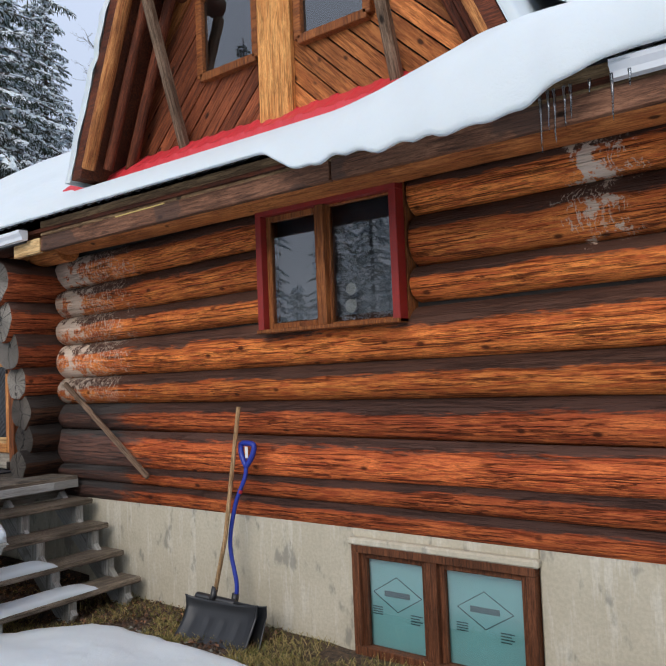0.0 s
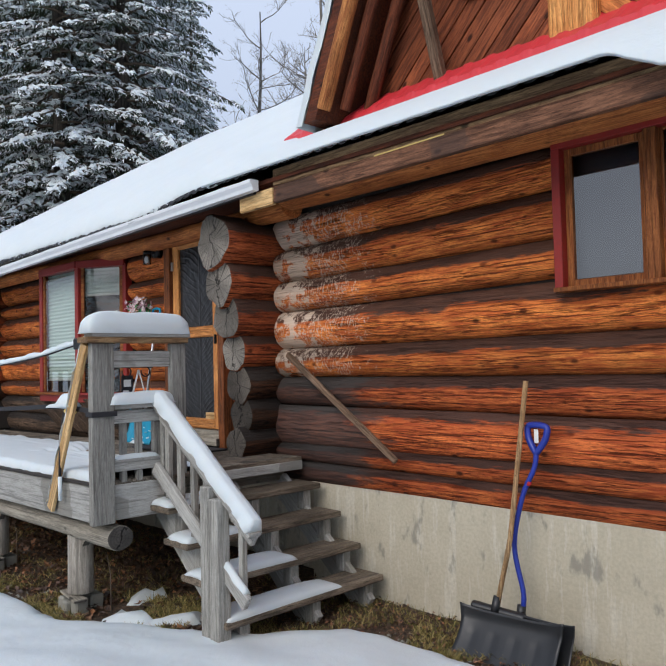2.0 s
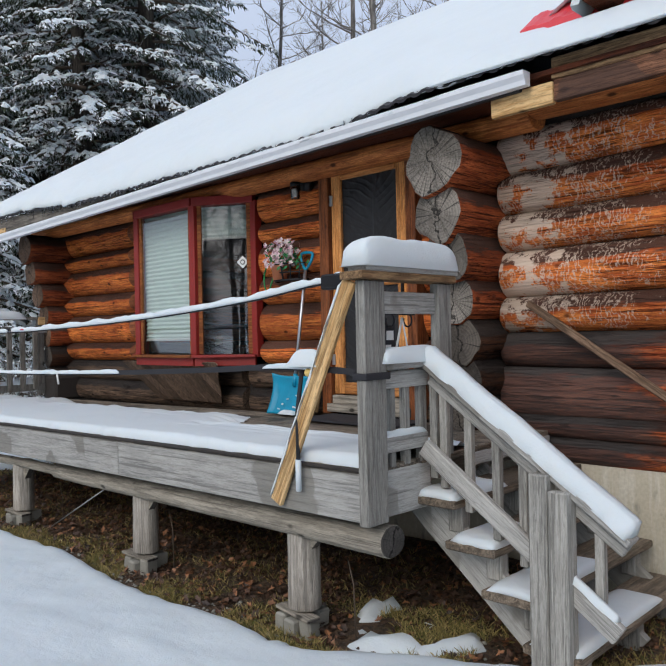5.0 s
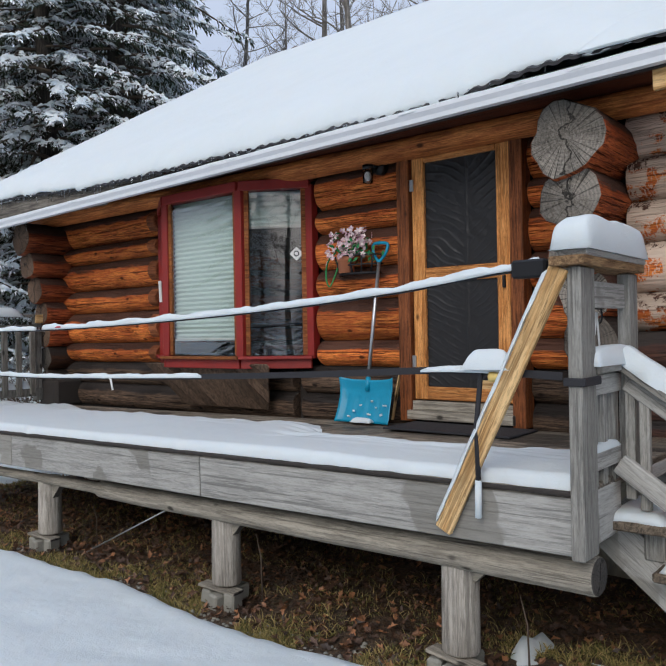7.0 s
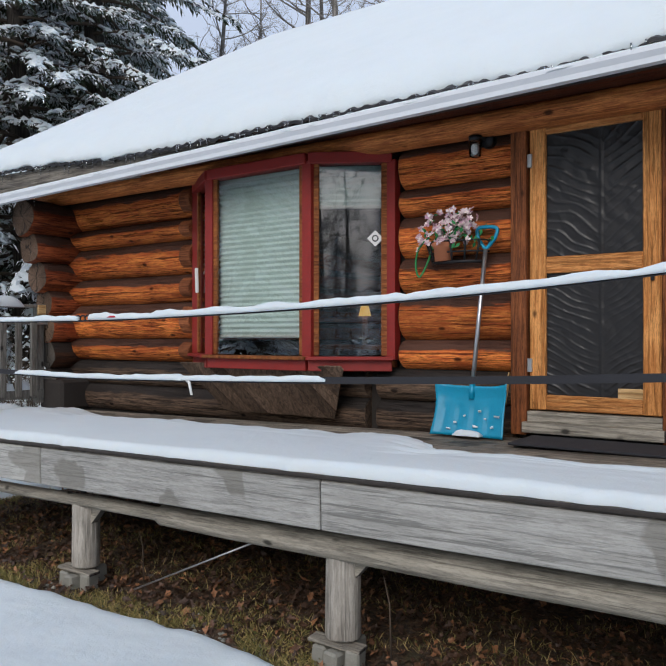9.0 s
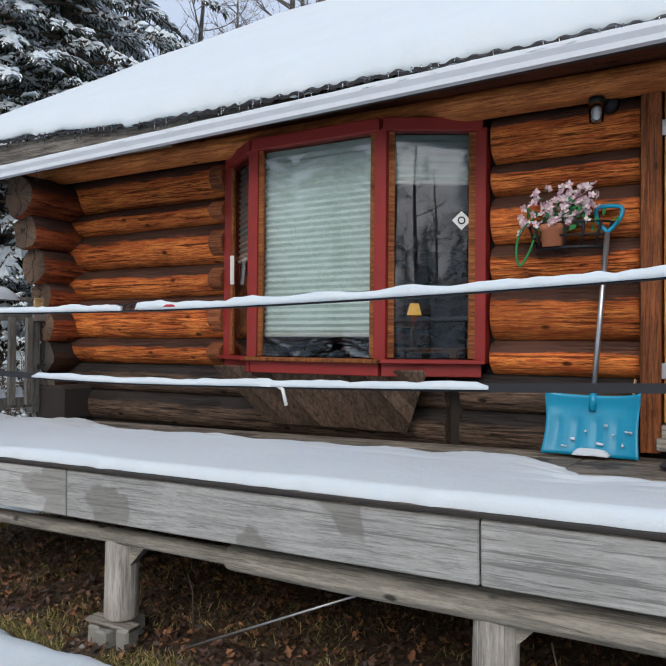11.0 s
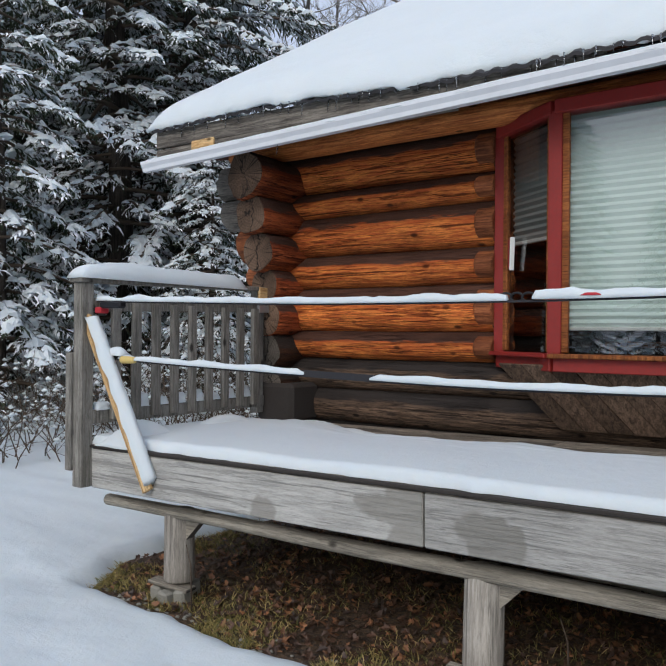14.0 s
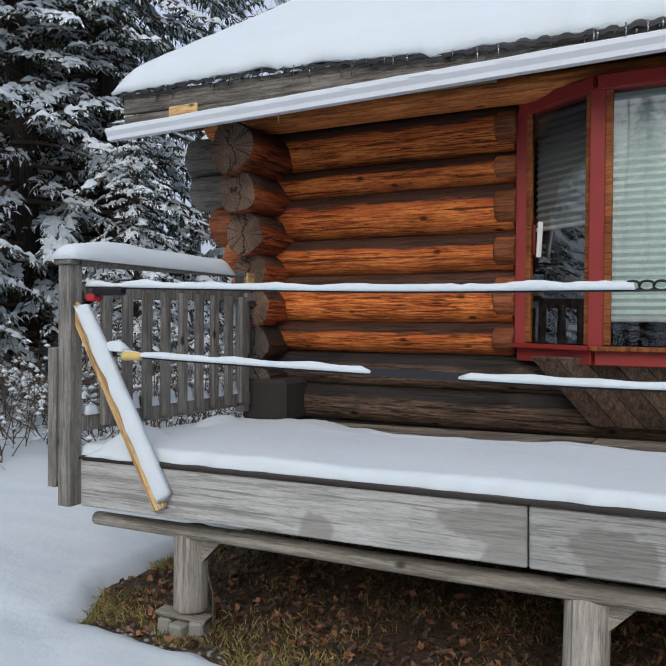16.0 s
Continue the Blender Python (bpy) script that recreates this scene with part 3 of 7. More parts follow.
def bare_edge(x):
    """The y beyond which the earth lies bare along the house."""
    base = EDGE[0][1] if x < EDGE[0][0] else EDGE[-1][1]
    for (x0, y0), (x1, y1) in zip(EDGE[:-1], EDGE[1:]):
        if x0 <= x < x1:
            base = y0 + (y1 - y0) * (x - x0) / (x1 - x0)
    return base + 0.04 * noise.noise(Vector((x * 1.9, 0.2, 4.0))) + 0.035 * noise.noise(Vector((x * 5.1, 3.2, 1.0)))


def earth(x, y):
    return -0.10 + 0.03 * noise.noise(Vector((x * 0.8, y * 0.8, 0))) + 0.012 * noise.noise(Vector((x * 5, y * 5, 2)))


def snow_cover(x, y):
    """Signed: above 0 where snow lies."""
    s = bare_edge(x) - y
    left = -13.75 - x + 0.16 * noise.noise(Vector((x, y * 1.7, 9)))
    if y > 2.2:
        left -= 0.25 * ease(2.2, 3.2, y)
    inside = ease(-7.5, -7.1, x) * ease(-5.5, -5.9, x) * ease(3.3, 3.0, y)
    patch = 0.30 * noise.noise(Vector((x * 3.3, y * 3.3, 11))) + 0.10 * noise.noise(Vector((x * 9, y * 9, 2))) - 0.02 - 0.6 * (1 - inside)
    return max(s, left, patch)


def snow_height(x, y):
    s = snow_cover(x, y)
    rise = -0.14 + 0.215 * ease(-0.12, 0.16, s) + 0.09 * ease(0.1, 1.6, s)
    lumps = 0.035 * noise.noise(Vector((x * 0.9, y * 0.9, 5))) + 0.020 * noise.noise(Vector((x * 2.7, y * 2.7, 8))) + 0.006 * noise.noise(Vector((x * 9, y * 9, 8)))
    far = 0.25 * noise.noise(Vector((x * 0.07, y * 0.07, 3))) * ease(14, 40, math.hypot(x + 6, y - 1))
    back = 0.25 * ease(-16.5, -22, x)
    return earth(x, y) + rise + 0.02 + lumps * ease(0.0, 0.5, s) + far + back


def sheet(name, xs, ys, height, material, label):
    verts = [(x, y, height(x, y)) for x in xs for y in ys]
    w = len(ys)
    faces = [(i * w + j, (i + 1) * w + j, (i + 1) * w + j + 1, i * w + j + 1) for i in range(len(xs) - 1) for j in range(w - 1)]
    return tagged(lists(name, verts, faces, material, None, label, True), kind="structure")


def steps_between(stops):
    out = []
    for a, b, d in stops:
        n = max(1, round((b - a) / d))
        out += [a + (b - a) * i / n for i in range(n)]
    return out + [stops[-1][1]]


gx = steps_between([(-2500, -300, 400), (-300, -60, 40), (-60, -20, 2), (-20, -14.5, 0.25), (-14.5, 0.5, 0.06), (0.5, 10, 0.5), (10, 60, 5), (60, 300, 40), (300, 2500, 400)])
gy = steps_between([(-2500, -300, 400), (-300, -40, 40), (-40, -6, 2), (-6, -0.5, 0.25), (-0.5, 4.4, 0.06), (4.4, 12, 0.5), (12, 40, 2), (40, 300, 40), (300, 2500, 400)])
sheet("ground", gx, gy, snow_height, M_SNOW, "soft lumpy fresh snow over the yard")
ex_ = steps_between([(-16, 2, 0.07)])
ey_ = steps_between([(1.6, 4.5, 0.07)])
sheet("earth_strip", ex_, ey_, earth, M_LITTER, "bare earth with moss and leaf litter under the porch")

# ---- log house ----
RIGHT_L = [3.05, 2.755, 2.46, 2.195, 1.865, 1.605, 1.345, 1.035, 0.885, 0.715]
RIGHT_R = [3.12, 2.86, 2.505, 2.275, 1.90, 1.63, 1.305, 1.10, 0.90, 0.715]
PORCH = [3.02, 2.705, 2.495, 2.178, 1.912, 1.565, 1.345, 1.10, 0.84]
XC, XL, XR = -7.12, -13.72, 3.2
WALL_Y = 4.25

wall_front = tagged(part("wall_front", box(XL - 0.1, WALL_Y - 0.02, 0.72, -11.8, WALL_Y + 0.12, 3.15, 0), M_CHINK, None, "dark chinked core of the log front wall"), kind="structure")


def core(x0, z0, x1, z1):
    part("chinking", box(x0, WALL_Y - 0.02, z0, x1, WALL_Y + 0.12, z1, 0), M_CHINK, wall_front)


core(-11.8, 0.72, -9.7, 1.30)
core(-11.8, 2.98, -9.7, 3.15)
core(-9.7, 0.72, -8.68, 3.15)
core(-8.68, 3.08, -7.7, 3.15)
core(-7.7, 0.72, -4.1, 3.15)
core(-4.1, 0.72, -2.88, 2.13)
core(-4.1, 3.04, -2.88, 3.15)
core(-2.88, 0.72, XR, 3.15)

# right-hand wall logs
for k in range(9):
    za0, zb0, za1, zb1 = RIGHT_L[k + 1], RIGHT_L[k], RIGHT_R[k + 1], RIGHT_R[k]
    runs = [(-6.98, XR)]
    if k in (0, 1, 2):
        runs = [(-6.98, -4.14), (-2.86, XR)]
    if k == 3:
        runs = [(-6.98, XR)]
    for x0, x1 in runs:
        f0, f1 = (x0 + 6.0) / 4.6, (x1 + 6.0) / 4.6
        f1 = min(f1, 1.0)
        c0, c1 = za0 + (za1 - za0) * f0, za0 + (za1 - za0) * f1
        d0, d1 = zb0 + (zb1 - zb0) * f0, zb0 + (zb1 - zb0) * f1
        z0, h0, z1, h1 = (c0 + d0) / 2, (d0 - c0) / 2, (c1 + d1) / 2, (d1 - c1) / 2
        if k >= 6:
            material, ry, yc = (M_LOG_LOW, 0.065, 4.165)
        elif k in (4, 5):
            material, ry, yc = (M_LOG if k == 4 else M_LOG_LOW, 0.145, 4.25)
        else:
            material, ry, yc = M_LOG, 0.155, 4.25
        v, f = log_mesh(x1 - x0, ry, h0 * 1.04, ry, h1 * 1.04, k * 2.3 + x0)
        ob = lists("log", v, f, material, wall_front)
        ob.data.polygons.foreach_set("use_smooth", [len(p.vertices) == 4 for p in ob.data.polygons])
        ob.matrix_basis = pose(x0, yc, z0, 0, -math.degrees(math.atan2(z1 - z0, x1 - x0)), 0)

# porch wall logs
for k in range(8):
    za, zb = PORCH[k + 1], PORCH[k]
    runs = [(-13.9, -11.86), (-9.64, -8.73), (-7.66, -7.1)]
    if k >= 6:
        runs = [(-13.9, -9.95), (-9.85, -8.73), (-7.66, -7.1)]
    for x0, x1 in runs:
        low = k >= 6
        log("log", x0, x1, 4.25 if not low else 4.24, (za + zb) / 2, 0.155 if not low else 0.12, (zb - za) / 2 * 1.05, M_LOG_DARK if low else M_LOG, wall_front, k * 1.7 + x0)
        if x1 == -11.86 and not low:
            log("log_stub", x1 - 0.12, x1 + 0.02, 4.235, (za + zb) / 2, 0.165, (zb - za) / 2 * 0.86, M_LOG_LOW_W, wall_front, k + 0.5)

# plate log under the eave
log("plate_log", -14.2, -6.6, 4.02, 3.05, 0.12, 0.085, M_PLATE, wall_front, 3.3)
log("plate_log", -6.6, XR, 4.00, 3.11, 0.15, 0.085, M_PLATE, wall_front, 5.1)

# crossing walls with stepped log ends
ENDS_R = [(2.80, 3.58, 0.215), (2.43, 3.64, 0.185), (2.13, 3.70, 0.175), (1.83, 3.77, 0.16), (1.545, 3.80, 0.165), (1.27, 3.82, 0.155), (1.03, 3.74, 0.13)]
ENDS_L = [(2.80, 3.60, 0.19), (2.49, 3.67, 0.165), (2.20, 3.76, 0.165), (1.93, 3.84, 0.145), (1.66, 3.86, 0.15), (1.39, 3.87, 0.14), (1.12, 3.88, 0.14)]
wall_cross = tagged(part("wall_cross", box(XC - 0.06, 4.3, 0.72, XC + 0.06, 8.2, 3.15, 0), M_CHINK, None, "crossing log wall with grey weathered log ends"), kind="structure")
wall_west = tagged(part("wall_west", box(XL - 0.06, 4.3, -0.2, XL + 0.06, 12.0, 3.3, 0), M_CHINK, None, "end wall of stacked logs with weathered round ends"), kind="structure")
# the lower courses take the darker end material
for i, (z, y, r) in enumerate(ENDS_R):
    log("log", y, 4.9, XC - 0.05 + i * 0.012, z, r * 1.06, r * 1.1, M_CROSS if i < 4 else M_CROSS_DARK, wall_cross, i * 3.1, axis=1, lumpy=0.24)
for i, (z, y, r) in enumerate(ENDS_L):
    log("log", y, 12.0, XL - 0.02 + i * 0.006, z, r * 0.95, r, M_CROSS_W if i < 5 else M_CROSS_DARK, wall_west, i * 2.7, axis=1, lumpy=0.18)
for i, (z, x) in enumerate([(2.90, -14.55), (2.62, -14.50), (2.33, -14.30), (2.05, -14.16), (1.8, -14.08)]):
    log("log_tail", x, -13.85, 4.25, z, 0.15, 0.15, M_FGREY if i < 2 else M_LOG_LOW_W, wall_west, i * 1.9, lumpy=0.2)
part("charred_block", box(-13.80, 3.84, 0.83, -13.42, 4.2, 1.14, 0.03), M_CHINK, wall_west, "charred squared block at the foot of the corner")
# unseen walls, floor and ceiling close the rooms, coloured near-black as if unlit
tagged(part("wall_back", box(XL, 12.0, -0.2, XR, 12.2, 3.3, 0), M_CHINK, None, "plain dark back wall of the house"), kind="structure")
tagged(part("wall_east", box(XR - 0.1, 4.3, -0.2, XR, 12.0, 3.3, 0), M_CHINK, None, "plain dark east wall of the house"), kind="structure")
tagged(part("floor", box(XL, 4.3, 0.75, XR, 12.0, 0.95, 0), M_INSIDE, None, "near-black floor inside the house, as if unlit"), kind="structure")
tagged(part("ceiling", box(XL, 4.3, 3.2, XR, 12.0, 3.3, 0), M_INSIDE, None, "near-black ceiling inside the house, as if unlit"), kind="structure")

# concrete foundation with an opening for the basement window
foundation = tagged(part("foundation", box(-6.55, 4.13, -0.6, -3.42, 4.35, 0.735, 0.01), M_CONC, None, "stained bare concrete foundation wall with drips and moss"), kind="structure")
part("foundation_part", box(-2.08, 4.13, -0.6, XR, 4.35, 0.735, 0.01), M_CONC, foundation)
part("foundation_part", box(-3.42, 4.13, 0.635, -2.08, 4.35, 0.735, 0.0), M_CONC, foundation)
part("foundation_part", box(-3.42, 4.13, -0.6, -2.08, 4.35, -0.12, 0.0), M_CONC, foundation)
part("foundation_part", box(XL, 4.33, -0.6, -6.55, 4.5, 0.9, 0.0), M_CONC, foundation)
part("window_ledge", box(-3.44, 4.07, 0.625, -2.06, 4.14, 0.675, 0.012), M_CONC, foundation)

# ---- roof ----
SLOPE = 0.60
X_RAKE, Y_EAVE, Y_RIDGE = -14.58, 3.44, 8.4


def roof_z(y):
    return 3.235 + SLOPE * (y - 3.44)


def eave_sag(x, y):
    """The old eave dips between the house corner and the porch end."""
    return -0.10 * ease(-13.7, -11.6, x) * ease(-6.9, -8.3, x) * max(0.0, 1 - max(0.0, y - 3.44) / 1.6)


roof = tagged(new("roof"), "dark ribbed metal roof under deep snow", kind="structure")


def slab(name, x0, x1, y0, y1, material, parent, thick=0.06):
    verts = []
    for x in (x0, x1):
        for y in (y0, y1):
            verts += [(x, y, roof_z(y)), (x, y, roof_z(y) - thick)]
    faces = [(0, 4, 6, 2), (1, 3, 7, 5), (0, 1, 5, 4), (2, 6, 7, 3), (0, 2, 3, 1), (4, 5, 7, 6)]
    return lists(name, verts, faces, material, parent)


slab("sheathing", X_RAKE, XR + 0.5, 3.95, Y_RIDGE, M_ROOF, roof)
v_, f_ = [], []
ribs = 2 * round((XR + 0.5 - X_RAKE) / 0.12)
for i in range(ribs * 2 + 1):
    x = X_RAKE + (XR + 0.5 - X_RAKE) * i / (ribs * 2)
    up = 0.018 if i % 4 in (1, 2) else 0.004
    for y in (Y_EAVE - 0.045, 4.24, Y_RIDGE):
        z = roof_z(y) + eave_sag(x, y) * (y < 4.2) + up
        v_ += [(x, y, z), (x, y, z - (0.004 if y > 4 else 0.022 if x < -6.5 else 0.016))]
for i in range(ribs * 2):
    for a in (i * 6, i * 6 + 2):
        f_ += [(a, a + 6, a + 8, a + 2), (a + 1, a + 3, a + 9, a + 7)]
    f_.append((i * 6, i * 6 + 1, i * 6 + 7, i * 6 + 6))
lists("metal_sheet", v_, f_, M_ROOF, roof, "dark ribbed metal sheet edge")
back = lists("roof_back", [(X_RAKE, Y_RIDGE, roof_z(Y_RIDGE)), (XR + .5, Y_RIDGE, roof_z(Y_RIDGE)), (XR + .5, 13.3, 3.1), (X_RAKE, 13.3, 3.1), (X_RAKE, Y_RIDGE, roof_z(Y_RIDGE) - .08), (XR + .5, Y_RIDGE, roof_z(Y_RIDGE) - .08), (XR + .5, 13.3, 3.02), (X_RAKE, 13.3, 3.02)], [(0, 1, 2, 3), (7, 6, 5, 4), (0, 3, 7, 4), (1, 5, 6, 2), (3, 2, 6, 7)], M_SNOW, roof)
lists("gable_west", [(XL, 4.3, 3.2), (XL, 12.2, 3.2), (XL, 8.4, 6.4), (XL + .1, 4.3, 3.2), (XL + .1, 12.2, 3.2), (XL + .1, 8.4, 6.4)], [(0, 2, 1), (3, 4, 5), (0, 1, 4, 3), (1, 2, 5, 4), (2, 0, 3, 5)], M_SOFFIT, roof)
lists("gable_east", [(XR, 4.3, 3.2), (XR, 12.2, 3.2), (XR, 8.4, 6.4), (XR - .1, 4.3, 3.2), (XR - .1, 12.2, 3.2), (XR - .1, 8.4, 6.4)], [(0, 1, 2), (3, 5, 4), (0, 3, 4, 1), (1, 4, 5, 2), (2, 5, 3, 0)], M_SOFFIT, roof)


def roof_snow(name, x0, x1, y0, y1, deep, lip, label, res=0.055, shape=None, drift=0.0, droop=lambda x: 0.0):
    """Snow on the roof slope with a scalloped, overhanging lower lip."""
    nx, ny = int((x1 - x0) / res), 40
    verts, faces = [], []
    for i in range(nx + 1):
        x = x0 + (x1 - x0) * i / nx
        edge = min(1.0, min(x - x0, x1 - x) / 0.22)
        side = math.sqrt(max(0.0, 1 - (1 - edge) ** 2))
        d = deep(x)
        ye = y0 + lip(x)
        row = []
        for j in range(ny + 1):
            t = (j / ny) ** 1.7
            y = ye + (y1 - ye) * t
            along = (y - ye)
            round_ = math.sqrt(max(0.0, 1 - (1 - min(1.0, along / 0.20)) ** 2))
            top = min(1.0, max(0.0, (y1 + 0.02 - y) / 0.35)) if shape else 1.0
            n3 = 1 + 0.10 * noise.noise(Vector((x * 1.1, y * 1.1, 2))) + 0.05 * noise.noise(Vector((x * 5, y * 5, 4)))
            xs = x0 + (x - x0) * (1 + drift * max(0.0, y - 4.1) / (x1 - x0))
            hang = droop(x) * max(0.0, 1 - along / 0.30) ** 1.6
            row.append((xs, y, roof_z(y) + eave_sag(x, y) + (0.026 if shape else 0.03) + d * side * round_ * n3 * top - hang))
        under = [(x, ye + 0.02, roof_z(ye) + eave_sag(x, ye) + 0.018 - droop(x)), (x, y1, roof_z(y1) - 0.01)]
        verts += [under[0]] + row + [under[1]]
    w = ny + 3
    for i in range(nx):
        for j in range(w - 1):
            a = i * w + j
            faces.append((a, a + w, a + w + 1, a + 1))
        faces.append((i * w, i * w + w - 1, (i + 1) * w + w - 1, (i + 1) * w))
    faces += [tuple(range(w)), tuple(range(nx * w, nx * w + w))[::-1]]
    return tagged(lists(name, verts, faces, M_SNOW, None, label, True), category="snow")


def scallop(x):
    return 0.035 * abs(math.sin(x * math.pi / 0.21)) ** 0.6 + 0.05 * noise.noise(Vector((x * 2.1, 0, 0))) + 0.02 * noise.noise(Vector((x * 9, 0, 5)))


roof_snow("roof_snow", X_RAKE - 0.08, -6.50, Y_EAVE - 0.05, Y_RIDGE, lambda x: 0.15 - 0.12 * ease(-7.5, -6.7, x), lambda x: scallop(x) * (1 - 0.6 * ease(-11.0, -12.5, x)) - 0.01 * ease(-11.0, -12.5, x), "thick white snow blanket on the porch roof", 0.055, None, 0.28, lambda x: 0.022 + 0.03 * noise.noise(Vector((x * 4, 2, 2))) + 0.012 * noise.noise(Vector((x * 15, 2, 2))) - 0.02 * ease(-11.0, -12.5, x))
roof_snow("eave_snow", -7.0, XR + 0.5, Y_EAVE - 0.085, 4.10,
          lambda x: 0.05 + 0.20 * ease(-3.3, -1.8, x), lambda x: scallop(x) * 0.35 * (1 - 0.8 * ease(-4.6, -3.9, x)) - 0.15 * ease(-3.5, -2.9, x) * (0.75 + 0.6 * noise.noise(Vector((x * 2.6, 1, 1)))) * ease(-1.15, -1.5, x),
          "snow strip sliding over the eave below the gable", 0.04, True, 0.0,
          lambda x: ease(-3.5, -3.05, x) * ease(-1.3, -1.7, x) * (0.13 + 0.08 * noise.noise(Vector((x * 2.3, 8, 1))) + 0.05 * noise.noise(Vector((x * 7.0, 8, 1)))))
roof_snow("roof_snow", -1.75, XR + 0.5, 4.20, Y_RIDGE, lambda x: 0.25, lambda x: 0.0, "deep snow on the roof beside the gable", 0.1)

# eave boards
fascia = tagged(new("fascia"), "weathered two-board eave fascia", kind="structure")
plank("fascia_board", (X_RAKE, 3.458, 3.15), (-10.9, 3.458, 3.065), 0.04, 0.14, M_FGREY, fascia)
plank("fascia_board", (X_RAKE, 3.463, 3.01), (-11.8, 3.463, 2.998), 0.04, 0.11, M_FGREY, fascia)
plank("fascia_board", (-10.9, 3.47, 3.04), (-6.40, 3.47, 3.12), 0.04, 0.13, M_ROOF, fascia)
plank("patch_block", (-14.15, 3.436, 3.03), (-13.90, 3.436, 3.03), 0.02, 0.10, M_LATH, fascia, "small fresh pine patch")
plank("patch_board", (-6.62, 3.50, 3.005), (-6.20, 3.50, 3.01), 0.04, 0.13, M_LATH, fascia, "pale new patch board")
plank("fascia_board", (-6.22, 3.525, 3.155), (XR, 3.525, 3.165), 0.045, 0.13, M_FASCIA_L, fascia)
plank("fascia_board", (-6.20, 3.515, 3.02), (-3.02, 3.515, 3.035), 0.05, 0.125, M_FASCIA, fascia)
plank("fascia_board", (-3.00, 3.515, 3.035), (XR, 3.515, 3.04), 0.05, 0.125, M_FASCIA, fascia)
part("soffit", box(X_RAKE, 3.485, 3.12, XR, 4.2, 3.15, 0), M_SOFFIT, fascia)
plank("string_line", (-5.13, 3.487, 3.085), (-4.545, 3.487, 3.092), 0.006, 0.008, M_YELLOW, fascia, "yellow string in the board joint", 0)


def gutter(name, p, q, label):
    """A K-shaped gutter from p to q, open at the top, with end caps."""
    prof = [(a * 0.7, b * 0.95) for a, b in [(0.0, 0.0), (-0.075, 0.0), (-0.085, 0.03), (-0.115, 0.06), (-0.12, 0.085), (-0.105, 0.088), (-0.10, 0.066), (-0.072, 0.035), (-0.066, 0.008), (-0.008, 0.008), (-0.008, 0.088), (0.0, 0.088)]]
    verts, faces = [], []
    p, q = Vector(p), Vector(q)
    for c in (p, q):
        verts += [(c.x, c.y + a, c.z + b) for a, b in prof]
    n = len(prof)
    faces += [(i, (i + 1) % n, (i + 1) % n + n, i + n)[::-1] for i in range(n)]
    thing = tagged(new(name), label, "gutter")
    lists("trough", verts, faces, M_GUTTER, thing)
    for c in (p, q):
        k = len(prof)
        cap = bmesh.new()
        vs = [cap.verts.new((c.x + d, c.y + a, c.z + b)) for d in (-0.003, 0.003) for a, b in ((0.0, 0.0), (-0.053, 0.0), (-0.06, 0.029), (-0.08, 0.057), (-0.084, 0.082), (0.0, 0.084))]
        cap.faces.new(vs[:6])
        cap.faces.new(vs[6:][::-1])
        for i in range(6):
            cap.faces.new((vs[i], vs[i + 6], vs[(i + 1) % 6 + 6], vs[(i + 1) % 6]))
        part("end_cap", cap, M_GUTTER, thing)
    m, length = bar_pose(p + Vector((0, -0.04, 0.066)), q + Vector((0, -0.04, 0.066)))
    s = pillow("snow", length, 0.075, 0.03, thing, "snow filling the gutter", 3, 0.05)
    s.matrix_basis = m @ Matrix.Translation((length / 2, 0, 0))
    return thing


gutter("gutter", (-14.68, 3.436, 2.885), (-6.33, 3.448, 3.066), "long white metal gutter sloping along the porch eave")
gutter("gutter", (-1.30, 3.48, 3.11), (XR, 3.48, 3.10), "white metal gutter beside the hanging snow")


def icicles(name, spots, label):
    verts, faces = [], []
    for x, y, z, h, r in spots:
        v, f = tube([(x, y, z), (x + 0.002, y, z - h * 0.4), (x - 0.002, y, z - h * 0.8), (x, y, z - h)], r, 6, True, 0.12)
        k = len(verts)
        verts += v
        faces += [tuple(i + k for i in g) for g in f]
    return tagged(lists(name, verts, faces, M_ICE, None, label, True), category="icicles", kind="stuff")


random.seed(4)
icicles("icicles", [(-14.3 + i * 0.053 + random.uniform(-0.02, 0.02), Y_EAVE - 0.045 + random.uniform(-0.02, 0.02), 3.225 + eave_sag(-14.3 + i * 0.053, 3.4), random.uniform(0.03, 0.13) * (1 if i < 75 else 0.6), 0.006) for i in range(140) if random.random() < 0.7], "thin clear icicles along the porch eave")
icicles("icicles", [(x, 3.36, 3.11, h, 0.009) for x, h in ((-1.62, 0.30), (-1.58, 0.20), (-1.55, 0.26), (-1.50, 0.2), (-1.47, 0.16), (-1.38, 0.07), (-1.28, 0.22), (-1.2, 0.08), (-2.0, 0.06), (-1.9, 0.08), (-1.8, 0.05), (-3.0, 0.05))] + [(-13.22, 3.40, 2.96, 0.14, 0.007), (-14.6, 3.40, 2.92, 0.14, 0.007), (-14.1, 3.4, 2.93, 0.05, 0.006)], "long icicles hanging from the gutter edge")

